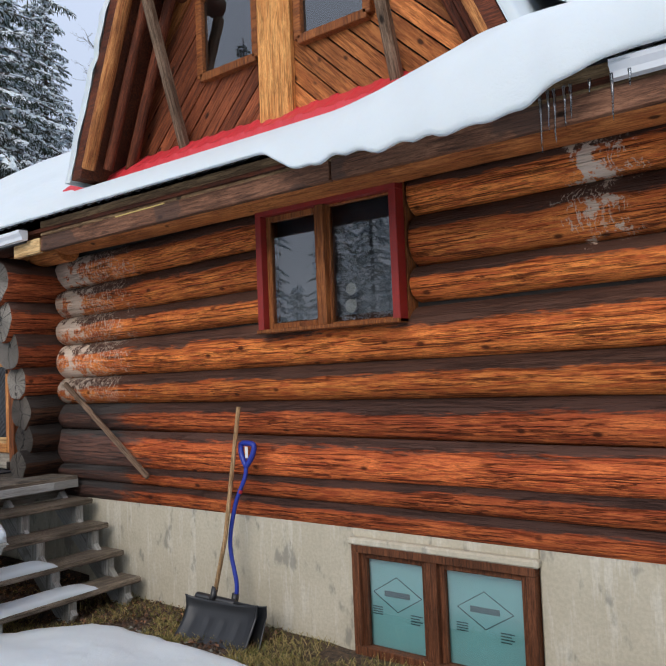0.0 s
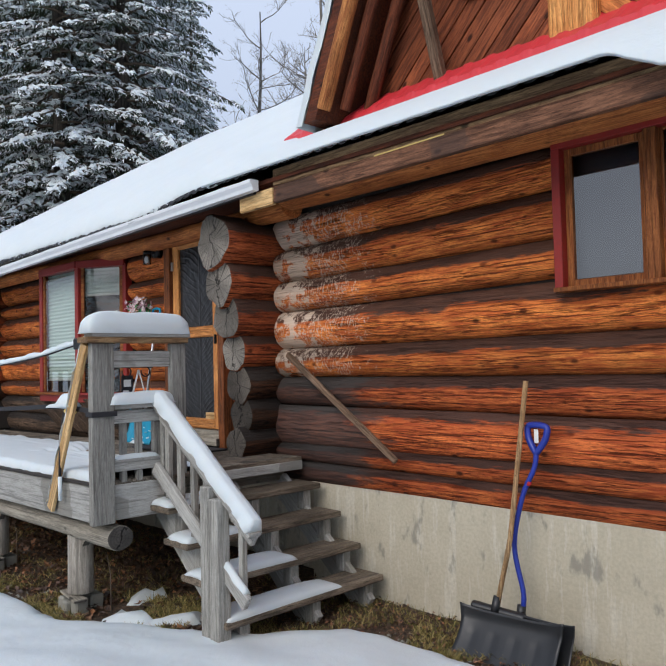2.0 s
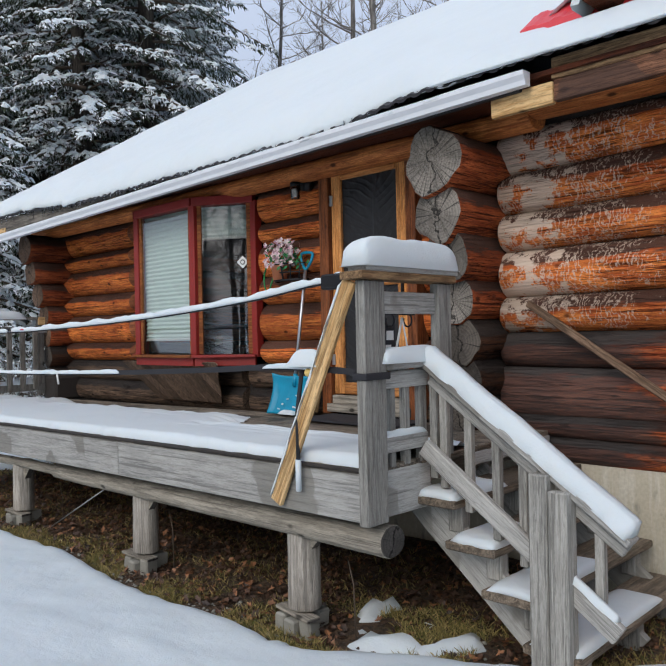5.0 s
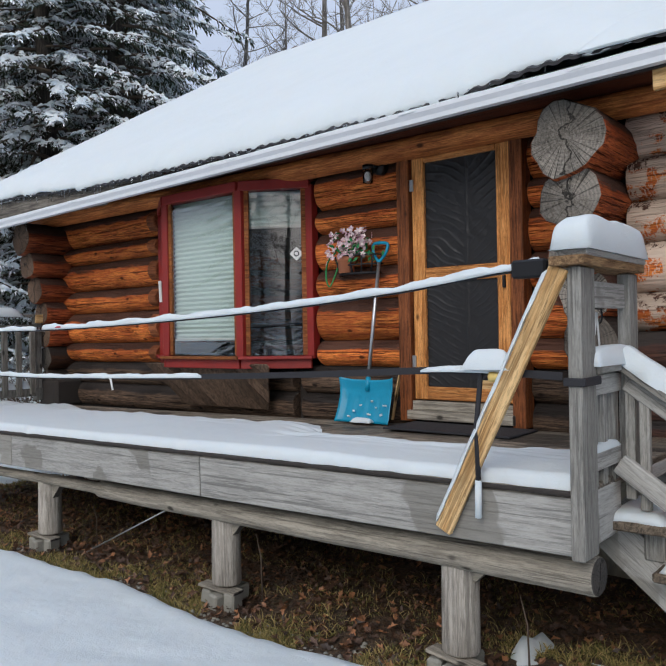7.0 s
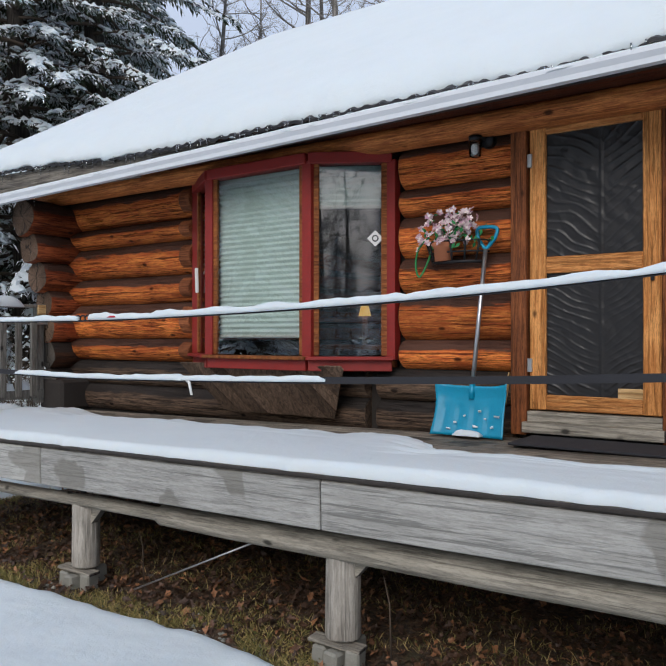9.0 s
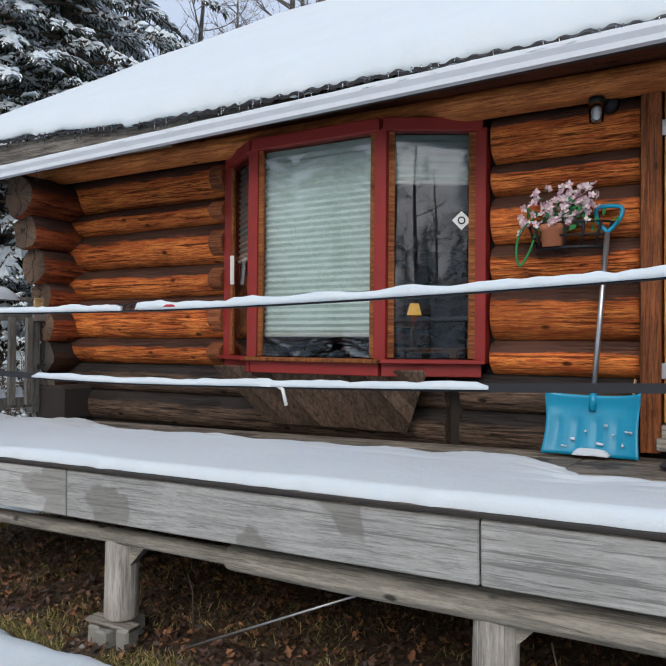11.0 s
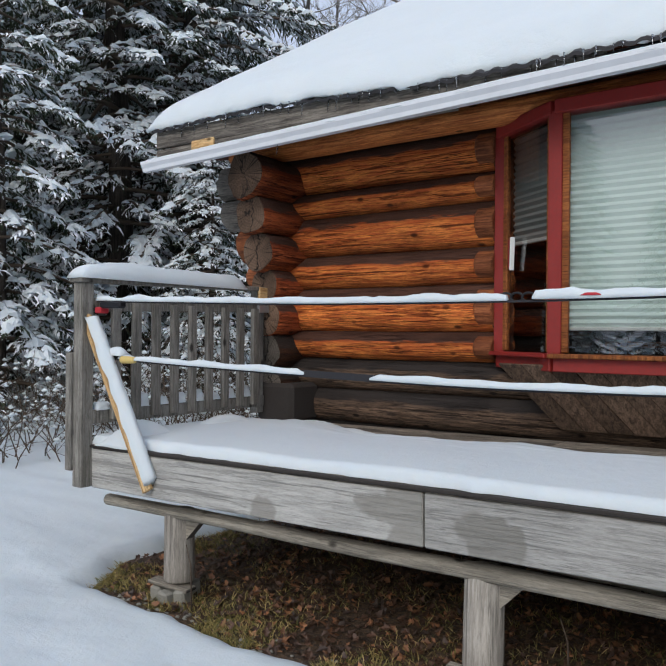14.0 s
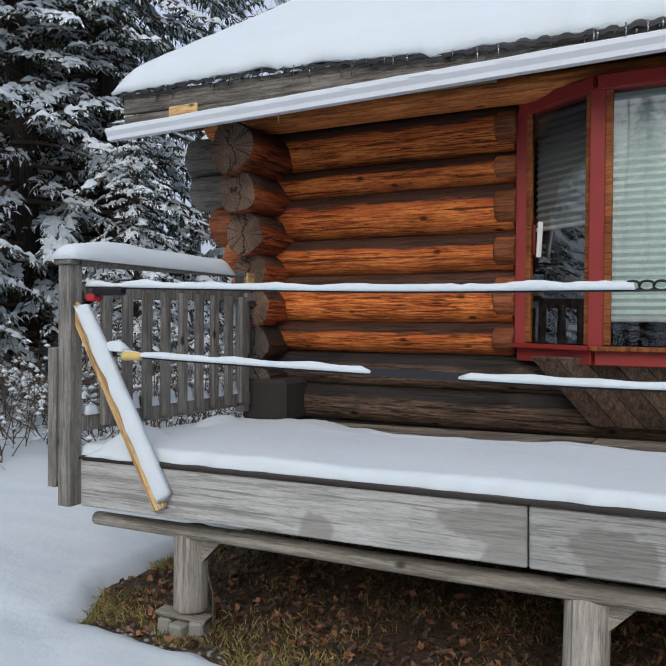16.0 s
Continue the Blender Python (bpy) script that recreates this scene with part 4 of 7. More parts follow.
# ---- gable dormer ----
GX, GY = -4.03, 4.28
GS, HALF = 2.3, 1.99
dormer = tagged(new("gable_wall"), "steep gable wall of diagonal cedar planks", kind="structure")
for sgn in (-1, 1):
    # roof leaf of the dormer
    e0, e1 = GX + sgn * HALF, GX
    t, top = 0.13, 3.62 + HALF * GS
    pts = []
    for y in (3.78, Y_RIDGE + 1.5):
        pts += [(e0, y, 3.62), (e1, y, top), (e1, y, top + t * GS), (e0 + sgn * t, y, 3.62)]
    fs = [(0, 1, 2, 3), (7, 6, 5, 4), (0, 4, 5, 1), (1, 5, 6, 2), (2, 6, 7, 3), (3, 7, 4, 0)]
    lists("dormer_roof", pts, fs if sgn > 0 else [f[::-1] for f in fs], M_SOFFIT, dormer)
    # snow clinging to the leaf, lumpy along its front edge
    verts, faces = [], []
    for k in range(41):
        z = 3.60 + (top - 3.60) * k / 40
        x = e0 + sgn * (t + 0.01) + (GX - e0) * (z - 3.62) / (top - 3.62)
        puff = 0.075 + 0.03 * noise.noise(Vector((z * 5, sgn, 3))) + 0.02 * noise.noise(Vector((z * 17, sgn, 3)))
        lip = 3.75 + 0.03 * noise.noise(Vector((z * 7, sgn, 6)))
        verts += [(x, lip + 0.02, z), (x + sgn * puff * 0.7, lip, z), (x + sgn * puff, lip + 0.07, z), (x + sgn * puff, Y_RIDGE, z), (x, Y_RIDGE, z)]
    for k in range(40):
        for j in range(4):
            a = k * 5 + j
            faces.append((a, a + 1, a + 6, a + 5) if sgn < 0 else (a, a + 5, a + 6, a + 1))
    lists("dormer_snow", verts, faces, M_SNOW, dormer, "thin snow on the steep roof edge", True)
    # drift in the valley beside the leaf
    verts, faces = [], []
    for k in range(31):
        y = 4.17 + (Y_RIDGE - 4.17) * k / 30
        z = roof_z(y)
        x = e0 + sgn * t + (GX - e0) * (z - 3.62) / (top - 3.62)
        wob = 0.03 * noise.noise(Vector((y * 4, sgn, 1)))
        verts += [(x + sgn * 0.62, y + 0.04, z + 0.0), (x + sgn * (0.40 + wob), y, z + 0.13), (x + sgn * (0.18 + wob), y, z + 0.24), (x + sgn * 0.04, y, z + 0.55), (x - sgn * 0.25, y + 0.02, z + 0.5)]
    for k in range(30):
        for j in range(4):
            a = k * 5 + j
            faces.append((a, a + 1, a + 6, a + 5) if sgn < 0 else (a, a + 5, a + 6, a + 1))
    faces.append((0, 1, 2, 3, 4))
    lists("valley_snow", verts, faces, M_SNOW, dormer, "snow drifted beside the gable", True)
    # pole along the barge, and rafters behind it
    for off, y, r, mt in ((0.03, 3.84, 0.062, M_POLE), (0.13, 3.98, 0.045, M_SOFFIT), (0.24, 4.14, 0.05, M_SOFFIT)):
        a = (e0 - sgn * off, y, 3.70)
        b = (GX - sgn * off, y, 3.70 + HALF * GS)
        m, length = bar_pose(a, b, (0, 1, 0))
        v, f = log_mesh(length, r, r, r, r, off * 9 + 2, 12, 0.4)
        ob = lists("barge_pole" if r > 0.06 else "rafter", v, f, mt, dormer, "", True)
        ob.matrix_basis = m
# diagonal planks, mirrored about the post
random.seed(11)
pw = 0.135
for sgn in (-1, 1):
    for k in range(-34, 40):
        # plank band along direction (sgn, 1) at 45 degrees, clipped to the visible gable
        c = k * pw
        lo, hi = c, c + pw - 0.012
        # coordinates: u along +x away from post (times sgn), w up from 3.6
        def clip(poly, test, cut):
            out = []
            for i in range(len(poly)):
                a, b = poly[i], poly[(i + 1) % len(poly)]
                ia, ib = test(a), test(b)
                if ia >= 0:
                    out.append(a)
                if (ia >= 0) != (ib >= 0):
                    q = ia / (ia - ib)
                    out.append((a[0] + (b[0] - a[0]) * q, a[1] + (b[1] - a[1]) * q))
            return out
        tri = [(0.0, 0.0), (2.02, 0.0), (0.0, 2.02 * GS)]
        tri = clip(tri, lambda p: (p[1] + p[0] * 0.95) / 1.38 - lo, 0)
        tri = clip(tri, lambda p: hi - (p[1] + p[0] * 0.95) / 1.38, 0)
        tri = clip(tri, lambda p: 2.9 - p[1], 0)
        if len(tri) < 3:
            continue
        bm = bmesh.new()
        d = random.uniform(0.0, 0.012)
        ring = [(GX + sgn * p[0], 3.62 + p[1]) for p in tri]
        fr = [bm.verts.new((x, GY - 0.02 - d, z)) for x, z in ring]
        bk = [bm.verts.new((x, GY + 0.02, z)) for x, z in ring]
        n_ = len(ring)
        bm.faces.new(fr)
        bm.faces.new(bk[::-1])
        for i in range(n_):
            bm.faces.new((fr[i], bk[i], bk[(i + 1) % n_], fr[(i + 1) % n_]))
        bmesh.ops.recalc_face_normals(bm, faces=bm.faces[:])
        m = Matrix.Rotation(sgn * radians(46), 4, "Y")
        bmesh.ops.transform(bm, matrix=m.inverted(), verts=bm.verts[:])
        ob = part("plank", bm, M_GABLE_RED if sgn < 0 and k < 13 else M_GABLE, dormer)
        ob.matrix_basis = m
lists("gable_backing", [(x, y, z) for y in (GY + 0.03, GY + 0.1) for x, z in ((GX - 2.0, 3.5), (GX + 2.0, 3.5), (GX, 3.5 + 2.0 * GS))], [(0, 1, 2), (5, 4, 3), (0, 3, 4, 1), (1, 4, 5, 2), (2, 5, 3, 0)], M_CHINK, dormer)
part("gable_post", box(GX - 0.17 - 0.03, GY - 0.10, 3.66, GX + 0.14, GY + 0.0, 8.0, 0.03), M_GPOST, dormer, "broad pale pine post")
for sgn in (-1, 1):
    plank("brace", (GX + sgn * 1.085, 4.22, 3.74), (GX + sgn * 1.085, 3.80, 5.10), 0.09, 0.085, M_BRACE, dormer, "slanting grey pole brace", 0.02, (1, 0, 0))
    log("purlin", 3.80, 4.4, GX + sgn * 1.085, 5.18, 0.1, 0.1, M_SOFFIT, dormer, 5 + sgn, axis=1)


def gable_window(name, sgn):
    """A four-sided window whose head follows the roof, left and right of the post."""
    x0, x1, z0, z1, z2 = 0.22, 0.86, 4.33, 5.75, 5.0
    w = tagged(new(name), "small gable window with a pine frame", kind="structure")
    X = lambda u: GX + sgn * u
    q = [(X(x0), z0), (X(x1), z0), (X(x1), z2), (X(x0), z1)]
    for i in range(4):
        a, b = q[i], q[(i + 1) % 4]
        plank("window_frame", (a[0], GY - 0.05, a[1]), (b[0], GY - 0.05, b[1]), 0.07, 0.07, M_SASH, w, "", 0.006, (1, 0, 0) if abs(a[0] - b[0]) < 0.01 else (0, 0, 1))
    lists("pane", [(x, GY - 0.045, z) for x, z in q], [(0, 1, 2, 3) if sgn > 0 else (3, 2, 1, 0)], M_GLASS, w)
    # near-black sheet just behind the pane stands in for the unlit room
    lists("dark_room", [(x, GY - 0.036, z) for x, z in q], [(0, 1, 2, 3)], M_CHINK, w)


gable_window("window_3", -1)
gable_window("window_4", 1)
# red flashing strip at the foot of the gable
v_, f_ = [], []
for i in range(190):
    x = -6.74 + i * 0.0245
    lift = 0.012 * (i % 8 in (2, 3, 4))
    for y, dz in ((4.04, -0.02), (4.07, 0.03), (4.19, 0.05), (4.27, 0.07)):
        v_.append((x, y, roof_z(y) + dz + lift + 0.045))
for i in range(189):
    for j in range(3):
        a = i * 4 + j
        f_.append((a, a + 4, a + 5, a + 1))
tagged(lists("flashing", v_, f_, M_FLASH, None, "red metal flashing at the foot of the gable"), kind="structure")


# ---- windows and door ----
def upright(name, x, y, z0, z1, w, d, material, parent, label="", bev=0.004):
    """A post of width w along x and depth d along y, with its own local grain."""
    ob = part(name, box(-w / 2, -d / 2, 0, w / 2, d / 2, z1 - z0, bev), material, parent, label)
    ob.location = (x, y, z0)
    return ob


def lying(name, x0, x1, y, z, d, h, material, parent, label="", bev=0.004):
    ob = part(name, box(0, -d / 2, -h / 2, x1 - x0, d / 2, h / 2, bev), material, parent, label)
    ob.location = (x0, y, z)
    return ob


def pane(name, p, q, z0, z1, parent, material=None):
    """Glass between two plan points."""
    p, q = Vector((*p, 0)), Vector((*q, 0))
    n = Vector((q.y - p.y, p.x - q.x, 0)).normalized() * 0.002
    ob = lists(name, [(c.x + n.x, c.y + n.y, z) for c, z in ((p, z0), (q, z0), (q, z1), (p, z1))], [(0, 1, 2, 3)], material or M_GLASS, parent)
    ob.visible_shadow = False
    return ob


def blind(name, p, q, z0, z1, parent, material, label):
    """A pleated blind between two plan points."""
    p, q = Vector((*p, 0)), Vector((*q, 0))
    n = Vector((q.y - p.y, p.x - q.x, 0)).normalized()
    k = int((z1 - z0) / 0.022)
    verts, faces = [], []
    for i in range(k + 1):
        z = z0 + (z1 - z0) * i / k
        off = n * (0.010 if i % 2 else -0.010)
        verts += [(p.x + off.x, p.y + off.y, z), (q.x + off.x, q.y + off.y, z)]
    faces = [(2 * i, 2 * i + 1, 2 * i + 3, 2 * i + 2) for i in range(k)]
    ob = lists(name, verts, faces, material, parent, label)
    plank("bottom_rail", (p.x, p.y, z0 - 0.012), (q.x, q.y, z0 - 0.012), 0.03, 0.025, M_WHITE, ob)
    return ob


# casement window in the long wall
w1 = tagged(new("window_1"), "red-framed two-light window with stained sashes", kind="structure")
wx0, wx1, wz0, wz1, wy = -4.13, -2.875, 2.115, 3.05, 4.05
lying("window_frame", wx0, wx1, wy, wz1 - 0.03, 0.10, 0.06, M_RED, w1)
lying("window_sill", wx0, wx1, wy - 0.01, wz0 + 0.012, 0.12, 0.028, M_SASH, w1)
upright("window_frame", wx0 + 0.028, wy, wz0, wz1 - 0.06, 0.056, 0.10, M_RED, w1)
upright("window_frame", wx1 - 0.028, wy, wz0, wz1 - 0.06, 0.056, 0.10, M_RED, w1)
upright("mullion", -3.525, wy + 0.005, wz0 + 0.026, wz1 - 0.06, 0.075, 0.09, M_SASH, w1)
for x0, x1, inset in ((-4.074, -3.5625, 0.045), (-3.4875, -2.931, 0.016)):
    for x in (x0 + inset / 2, x1 - inset / 2):
        upright("sash", x, wy + 0.03, wz0 + 0.026, wz1 - 0.06, inset, 0.04, M_SASH, w1)
    for z in (wz0 + 0.026 + inset / 2, wz1 - 0.06 - inset / 2):
        lying("sash", x0 + inset, x1 - inset, wy + 0.03, z, 0.04, inset, M_SASH, w1)
    pane("pane", (x0 + inset, wy + 0.03), (x1 - inset, wy + 0.03), wz0 + 0.03 + inset, wz1 - 0.06 - inset, w1)
# added sheet that gives both panes their even dark slate tone
part("curtain", box(wx0 + 0.03, 4.22, wz0, wx1 - 0.03, 4.24, wz1, 0), M_SLATE, w1, "plain slate panel added behind the glass")
part("lining", box(wx0, 4.12, wz0 - 0.02, wx0 + 0.03, 4.36, wz1, 0), M_SASH, w1)
part("lining", box(wx1 - 0.03, 4.12, wz0 - 0.02, wx1, 4.36, wz1, 0), M_SASH, w1)


def disc_ornament(x, z, r):
    t = tagged(new("window_ornament"), "frosted glass disc hanging inside the window", "ornament", "window ornaments")
    v, f = tube([(x, 4.13, z), (x, 4.14, z)], r, 20)
    lists("disc", v, f, M_BLIND_GREY, t)
    rod("thread", [(x, 4.135, z + r), (x, 4.135, z + r + 0.06)], 0.0012, M_STRAP, t)


disc_ornament(-3.355, 2.385, 0.042)
disc_ornament(-3.36, 2.265, 0.048)

# bay window
BA, BB, BC, BD = (-11.80, 4.15), (-11.29, 3.80), (-10.255, 3.80), (-9.70, 4.12)
w2 = tagged(new("window_2"), "red painted bay window with three lights and pleated blinds", kind="structure")
ZB0, ZB1 = 1.44, 2.93


def along(p, q, f, off=0.0):
    d = Vector((q[0] - p[0], q[1] - p[1])).normalized()
    n = Vector((d.y, -d.x))
    return (p[0] + (q[0] - p[0]) * f + n.x * off, p[1] + (q[1] - p[1]) * f + n.y * off)


for i, (p, q) in enumerate(((BA, BB), (BB, BC), (BC, BD))):
    plank("window_frame", (*p, ZB1 + 0.02), (*q, ZB1 + 0.02), 0.11, 0.085, M_RED, w2)
    plank("window_sill", (*along(p, q, -0.02, 0.02), ZB0 - 0.02), (*along(p, q, 1.02, 0.02), ZB0 - 0.02), 0.15, 0.028, M_SASH if i == 1 else M_RED, w2)
    plank("apron", (*along(p, q, 0.0, 0.02), ZB0 - 0.075), (*along(p, q, 1.0, 0.02), ZB0 - 0.075), 0.05, 0.085, M_RED, w2)
    length = (Vector(q) - Vector(p)).length
    s = 0.045 / length
    edge = 0.06 / length
    for f in (edge, 1 - edge):
        c = along(p, q, f, 0.0)
        plank("sash", (*c, ZB0), (*c, ZB1 - 0.02), 0.03, 0.045, M_SASH, w2, "", 0.004, (q[0] - p[0], q[1] - p[1], 0))
    pane("pane", along(p, q, edge + s * 0.3), along(p, q, 1 - edge - s * 0.3), ZB0, ZB1 - 0.02, w2)
for c in (BA, BB, BC, BD):
    upright("window_post", c[0], c[1] + 0.01, ZB0 - 0.03, ZB1, 0.085, 0.085, M_RED, w2)
lists("bay_top", [(*BA, 2.99), (*BB, 2.99), (*BC, 2.99), (*BD, 2.99), (-9.7, 4.3, 2.99), (-11.8, 4.3, 2.99)], [(0, 1, 2, 3, 4, 5)], M_RED, w2)
lists("bay_base", [(*BA, 1.40), (*BB, 1.40), (*BC, 1.40), (*BD, 1.40), (-9.7, 4.4, 1.40), (-11.8, 4.4, 1.40)], [(5, 4, 3, 2, 1, 0)], M_SOFFIT, w2)
blind("blind", along(BB, BC, 0.055, -0.05), along(BB, BC, 0.945, -0.05), 1.60, 2.90, w2, M_BLIND, "pale green pleated blind, lowered")
blind("blind", along(BC, BD, 0.09, -0.05), along(BC, BD, 0.91, -0.05), 2.60, 2.90, w2, M_BLIND, "grey pleated blind, half raised")
blind("blind", along(BA, BB, 0.12, -0.05), along(BA, BB, 0.90, -0.05), 2.18, 2.90, w2, M_BLIND_GREY, "grey pleated blind, half raised")
# white handle on the left light
plank("window_handle", (*along(BA, BB, 0.30, 0.04), 1.98), (*along(BA, BB, 0.34, 0.05), 2.20), 0.03, 0.02, M_WHITE, w2, "cream plastic strip handle", 0.004, (1, -1, 0))
plank("window_catch", (*along(BA, BB, 0.22, 0.03), 2.00), (*along(BA, BB, 0.22, 0.03), 2.19), 0.012, 0.012, M_RED, w2, "", 0.002, (1, -1, 0))
# slanting boards under the bay
random.seed(6)
for i in range(11):
    x = -11.66 + i * 0.155
    # board edges run down and along; the row is cut off slantwise at its far end
    meet = lambda e: min(1.0, max(0.0, (-9.93 - e) / 0.58))
    xr_ = min(x + 0.147, -9.94)
    sl, sr = meet(x), meet(xr_)
    ring = [(x, 0.0), (xr_, 0.0), (xr_ + 0.32 * sr, sr)]
    if sl >= 1.0 and sr < 1.0:
        ring.append((-10.19, 1.0))
    ring.append((x + 0.32 * sl, sl))
    d = random.uniform(0, 0.006)
    pts = [(e, 3.80 + 0.26 * f - d, 1.36 - 0.42 * f - d) for e, f in ring]
    n_ = len(pts)
    lists("skirt_board", pts + [(e, y + 0.012, z + 0.009) for e, y, z in pts], [tuple(range(n_)), tuple(range(2 * n_ - 1, n_ - 1, -1))] + [(k, k + n_, (k + 1) % n_ + n_, (k + 1) % n_) for k in range(n_)], M_SKIRT, w2)
# sticker: pale diamond with dark ring
sc = along(BC, BD, 0.80, 0.004)
st = tagged(new("window_sticker"), "small pale diamond sticker on the glass", "sticker")
dn = Vector((BD[0] - BC[0], BD[1] - BC[1], 0)).normalized()
for r, mt, off in ((0.062, M_WHITE, 0.0), (0.026, M_STRAP, 0.003), (0.017, M_WHITE, 0.006)):
    nrm = Vector((dn.y, -dn.x, 0)) * off
    k = 4 if r > 0.05 else 12
    lists("sticker_layer", [(sc[0] + nrm.x + dn.x * r * math.cos(a), sc[1] + nrm.y + dn.y * r * math.cos(a), 2.335 + r * math.sin(a)) for a in [2 * math.pi * i / k for i in range(k)]], [tuple(range(k))], mt, st)

# basement window with foam boards behind the glass
w5 = tagged(new("window_5"), "brown basement window with blue foam boards behind the glass", kind="structure")
bx0, bx1, bz0, bz1 = -3.41, -2.09, -0.11, 0.635
lying("window_frame", bx0, bx1, 4.12, bz1 - 0.03, 0.08, 0.06, M_SASH_DARK, w5)
lying("window_frame", bx0, bx1, 4.12, bz0 + 0.03, 0.08, 0.06, M_SASH_DARK, w5)
for x, w in ((bx0 + 0.03, 0.06), (bx1 - 0.03, 0.06), (-2.79, 0.085)):
    upright("window_frame", x, 4.12, bz0 + 0.06, bz1 - 0.06, w, 0.08, M_SASH_DARK, w5)
for x0, x1 in ((-3.35, -2.8325), (-2.7475, -2.15)):
    for x in (x0 + 0.02, x1 - 0.02):
        upright("sash", x, 4.135, bz0 + 0.06, bz1 - 0.06, 0.04, 0.04, M_SASH_DARK, w5)
    lying("sash", x0 + 0.04, x1 - 0.04, 4.135, bz1 - 0.08, 0.04, 0.04, M_SASH_DARK, w5)
    pane("pane", (x0 + 0.04, 4.14), (x1 - 0.04, 4.14), bz0 + 0.06, bz1 - 0.1, w5)
    fb = part("foam_board", box(x0, 4.18, bz0, x1, 4.23, bz1 - 0.05, 0.004), M_STYRO, w5, "pale blue insulation foam board")
    cx, cz, rw, rh = (x0 + x1) / 2 - 0.02, 0.30, 0.19, 0.115
    pts = [(cx - rw, cz), (cx, cz + rh), (cx + rw, cz), (cx, cz - rh)]
    for i in range(4):
        a, b = pts[i], pts[(i + 1) % 4]
        plank("print_line", (a[0], 4.178, a[1]), (b[0], 4.178, b[1]), 0.003, 0.006, M_INK, fb, "", 0)
    part("print_bar", box(cx - 0.10, 4.176, cz - 0.018, cx + 0.10, 4.179, cz + 0.018, 0), M_INK, fb, "dark printed wordmark bar")
    for i in range(4):
        part("print_bar", box(cx - 0.20, 4.176, cz - 0.10 - i * 0.016, cx - 0.12, 4.179, cz - 0.094 - i * 0.016, 0), M_INK, fb)
        part("print_bar", box(cx + 0.10, 4.176, cz - 0.12 - i * 0.018, cx + 0.19 - 0.02 * (i % 2), 4.179, cz - 0.113 - i * 0.018, 0), M_INK, fb)

# screen door
door = tagged(new("door_1"), "closed pine screen door covered with creased clear plastic", kind="structure")
dx0, dx1, dz0, dz1 = -8.60, -7.77, 1.10, 3.03
for x0, x1 in ((-8.72, -8.61), (-7.76, -7.66)):
    upright("casing", (x0 + x1) / 2, 4.10, 0.93, 3.10, x1 - x0, 0.14, M_CASE, door)
lying("casing", -8.61, -7.76, 4.11, 3.075, 0.13, 0.075, M_CASE, door)
lying("threshold", -8.61, -7.76, 4.10, 1.055, 0.12, 0.07, M_BEAM, door)
lying("threshold", -8.63, -7.74, 4.07, 0.985, 0.16, 0.07, M_BEAM, door)
for x in (dx0 + 0.055, dx1 - 0.055):
    upright("stile", x, 4.085, dz0, dz1, 0.11, 0.04, M_DOOR, door, "", 0.006)
for z, h in ((dz1 - 0.05, 0.10), (2.06, 0.11), (dz0 + 0.05, 0.10)):
    lying("rail", dx0 + 0.11, dx1 - 0.11, 4.085, z, 0.038, h, M_DOOR_H, door, "", 0.006)
for z0, z1 in ((dz0 + 0.10, 2.005), (2.115, dz1 - 0.10)):
    verts, faces = [], []
    nx, nz = 90, 130
    for i in range(nx + 1):
        for j in range(nz + 1):
            u, w = i / nx, j / nz
            # creases fan out and upwards from a fold near the middle
            side = u - 0.58
            phase = (w - (0.95 if side > 0 else 0.6) * abs(side) * 0.6) * (40 if z0 < 2 else 30)
            phase += 2.2 * noise.noise(Vector((u * 3, w * 4, z0)))
            ridge = max(0.0, math.sin(phase * 2.4)) ** 5 * (0.35 + 0.65 * max(0.0, noise.noise(Vector((u * 4 + z0, w * 5, 1.7))) + 0.4))
            fold = max(0.0, 1 - abs(side) * 45)
            verts.append((dx0 + 0.11 + u * (dx1 - dx0 - 0.22), 4.092 - 0.0075 * ridge * min(1, abs(side) * 6) - 0.004 * fold + 0.003 * noise.noise(Vector((u * 9, w * 9, z0))), z0 + w * (z1 - z0)))
    w_ = nz + 1
    faces = [(i * w_ + j, (i + 1) * w_ + j, (i + 1) * w_ + j + 1, i * w_ + j + 1) for i in range(nx) for j in range(nz)]
    lists("plastic_sheet", verts, faces, M_FILM, door, "creased clear plastic over dark mesh", True)
for z in (2.72, 1.35):
    part("hinge", box(dx0 - 0.012, 4.05, z, dx0 + 0.02, 4.07, z + 0.09, 0.002), M_STEEL, door, "small steel hinge")
part("latch", box(dx1 - 0.06, 4.04, 1.93, dx1 - 0.04, 4.065, 2.02, 0.003), M_IRON, door, "dark thumb latch")
plank("scrap_board", (-8.03, 4.075, 1.225), (-7.88, 4.075, 1.225), 0.012, 0.07, M_LATH, door, "scrap of plywood", 0.002)
mat = tagged(part("door_mat", box(-8.55, 3.55, 0.925, -7.55, 3.98, 0.94, 0.004), M_STRAP, None, "thin dark rubber door mat dusted with snow", False), category="mat")

# table lamp glowing inside
tl = tagged(new("table_lamp"), "lit amber table lamp inside the room", "lamp")
v, f = tube([(-10.83, 5.5, 1.79), (-10.83, 5.5, 1.89)], 0.065, 16, False, 0.6)
lists("shade", v, f, M_LAMP, tl, "glowing amber shade", True)
rod("lamp_base", [(-10.83, 5.5, 1.50), (-10.83, 5.5, 1.78)], 0.03, M_CASE, tl)
tb = tagged(new("side_table"), "dark table inside the room under the lamp", "table")
part("tabletop", box(-11.4, 5.2, 1.46, -10.3, 5.8, 1.50, 0.005), M_CASE, tb)
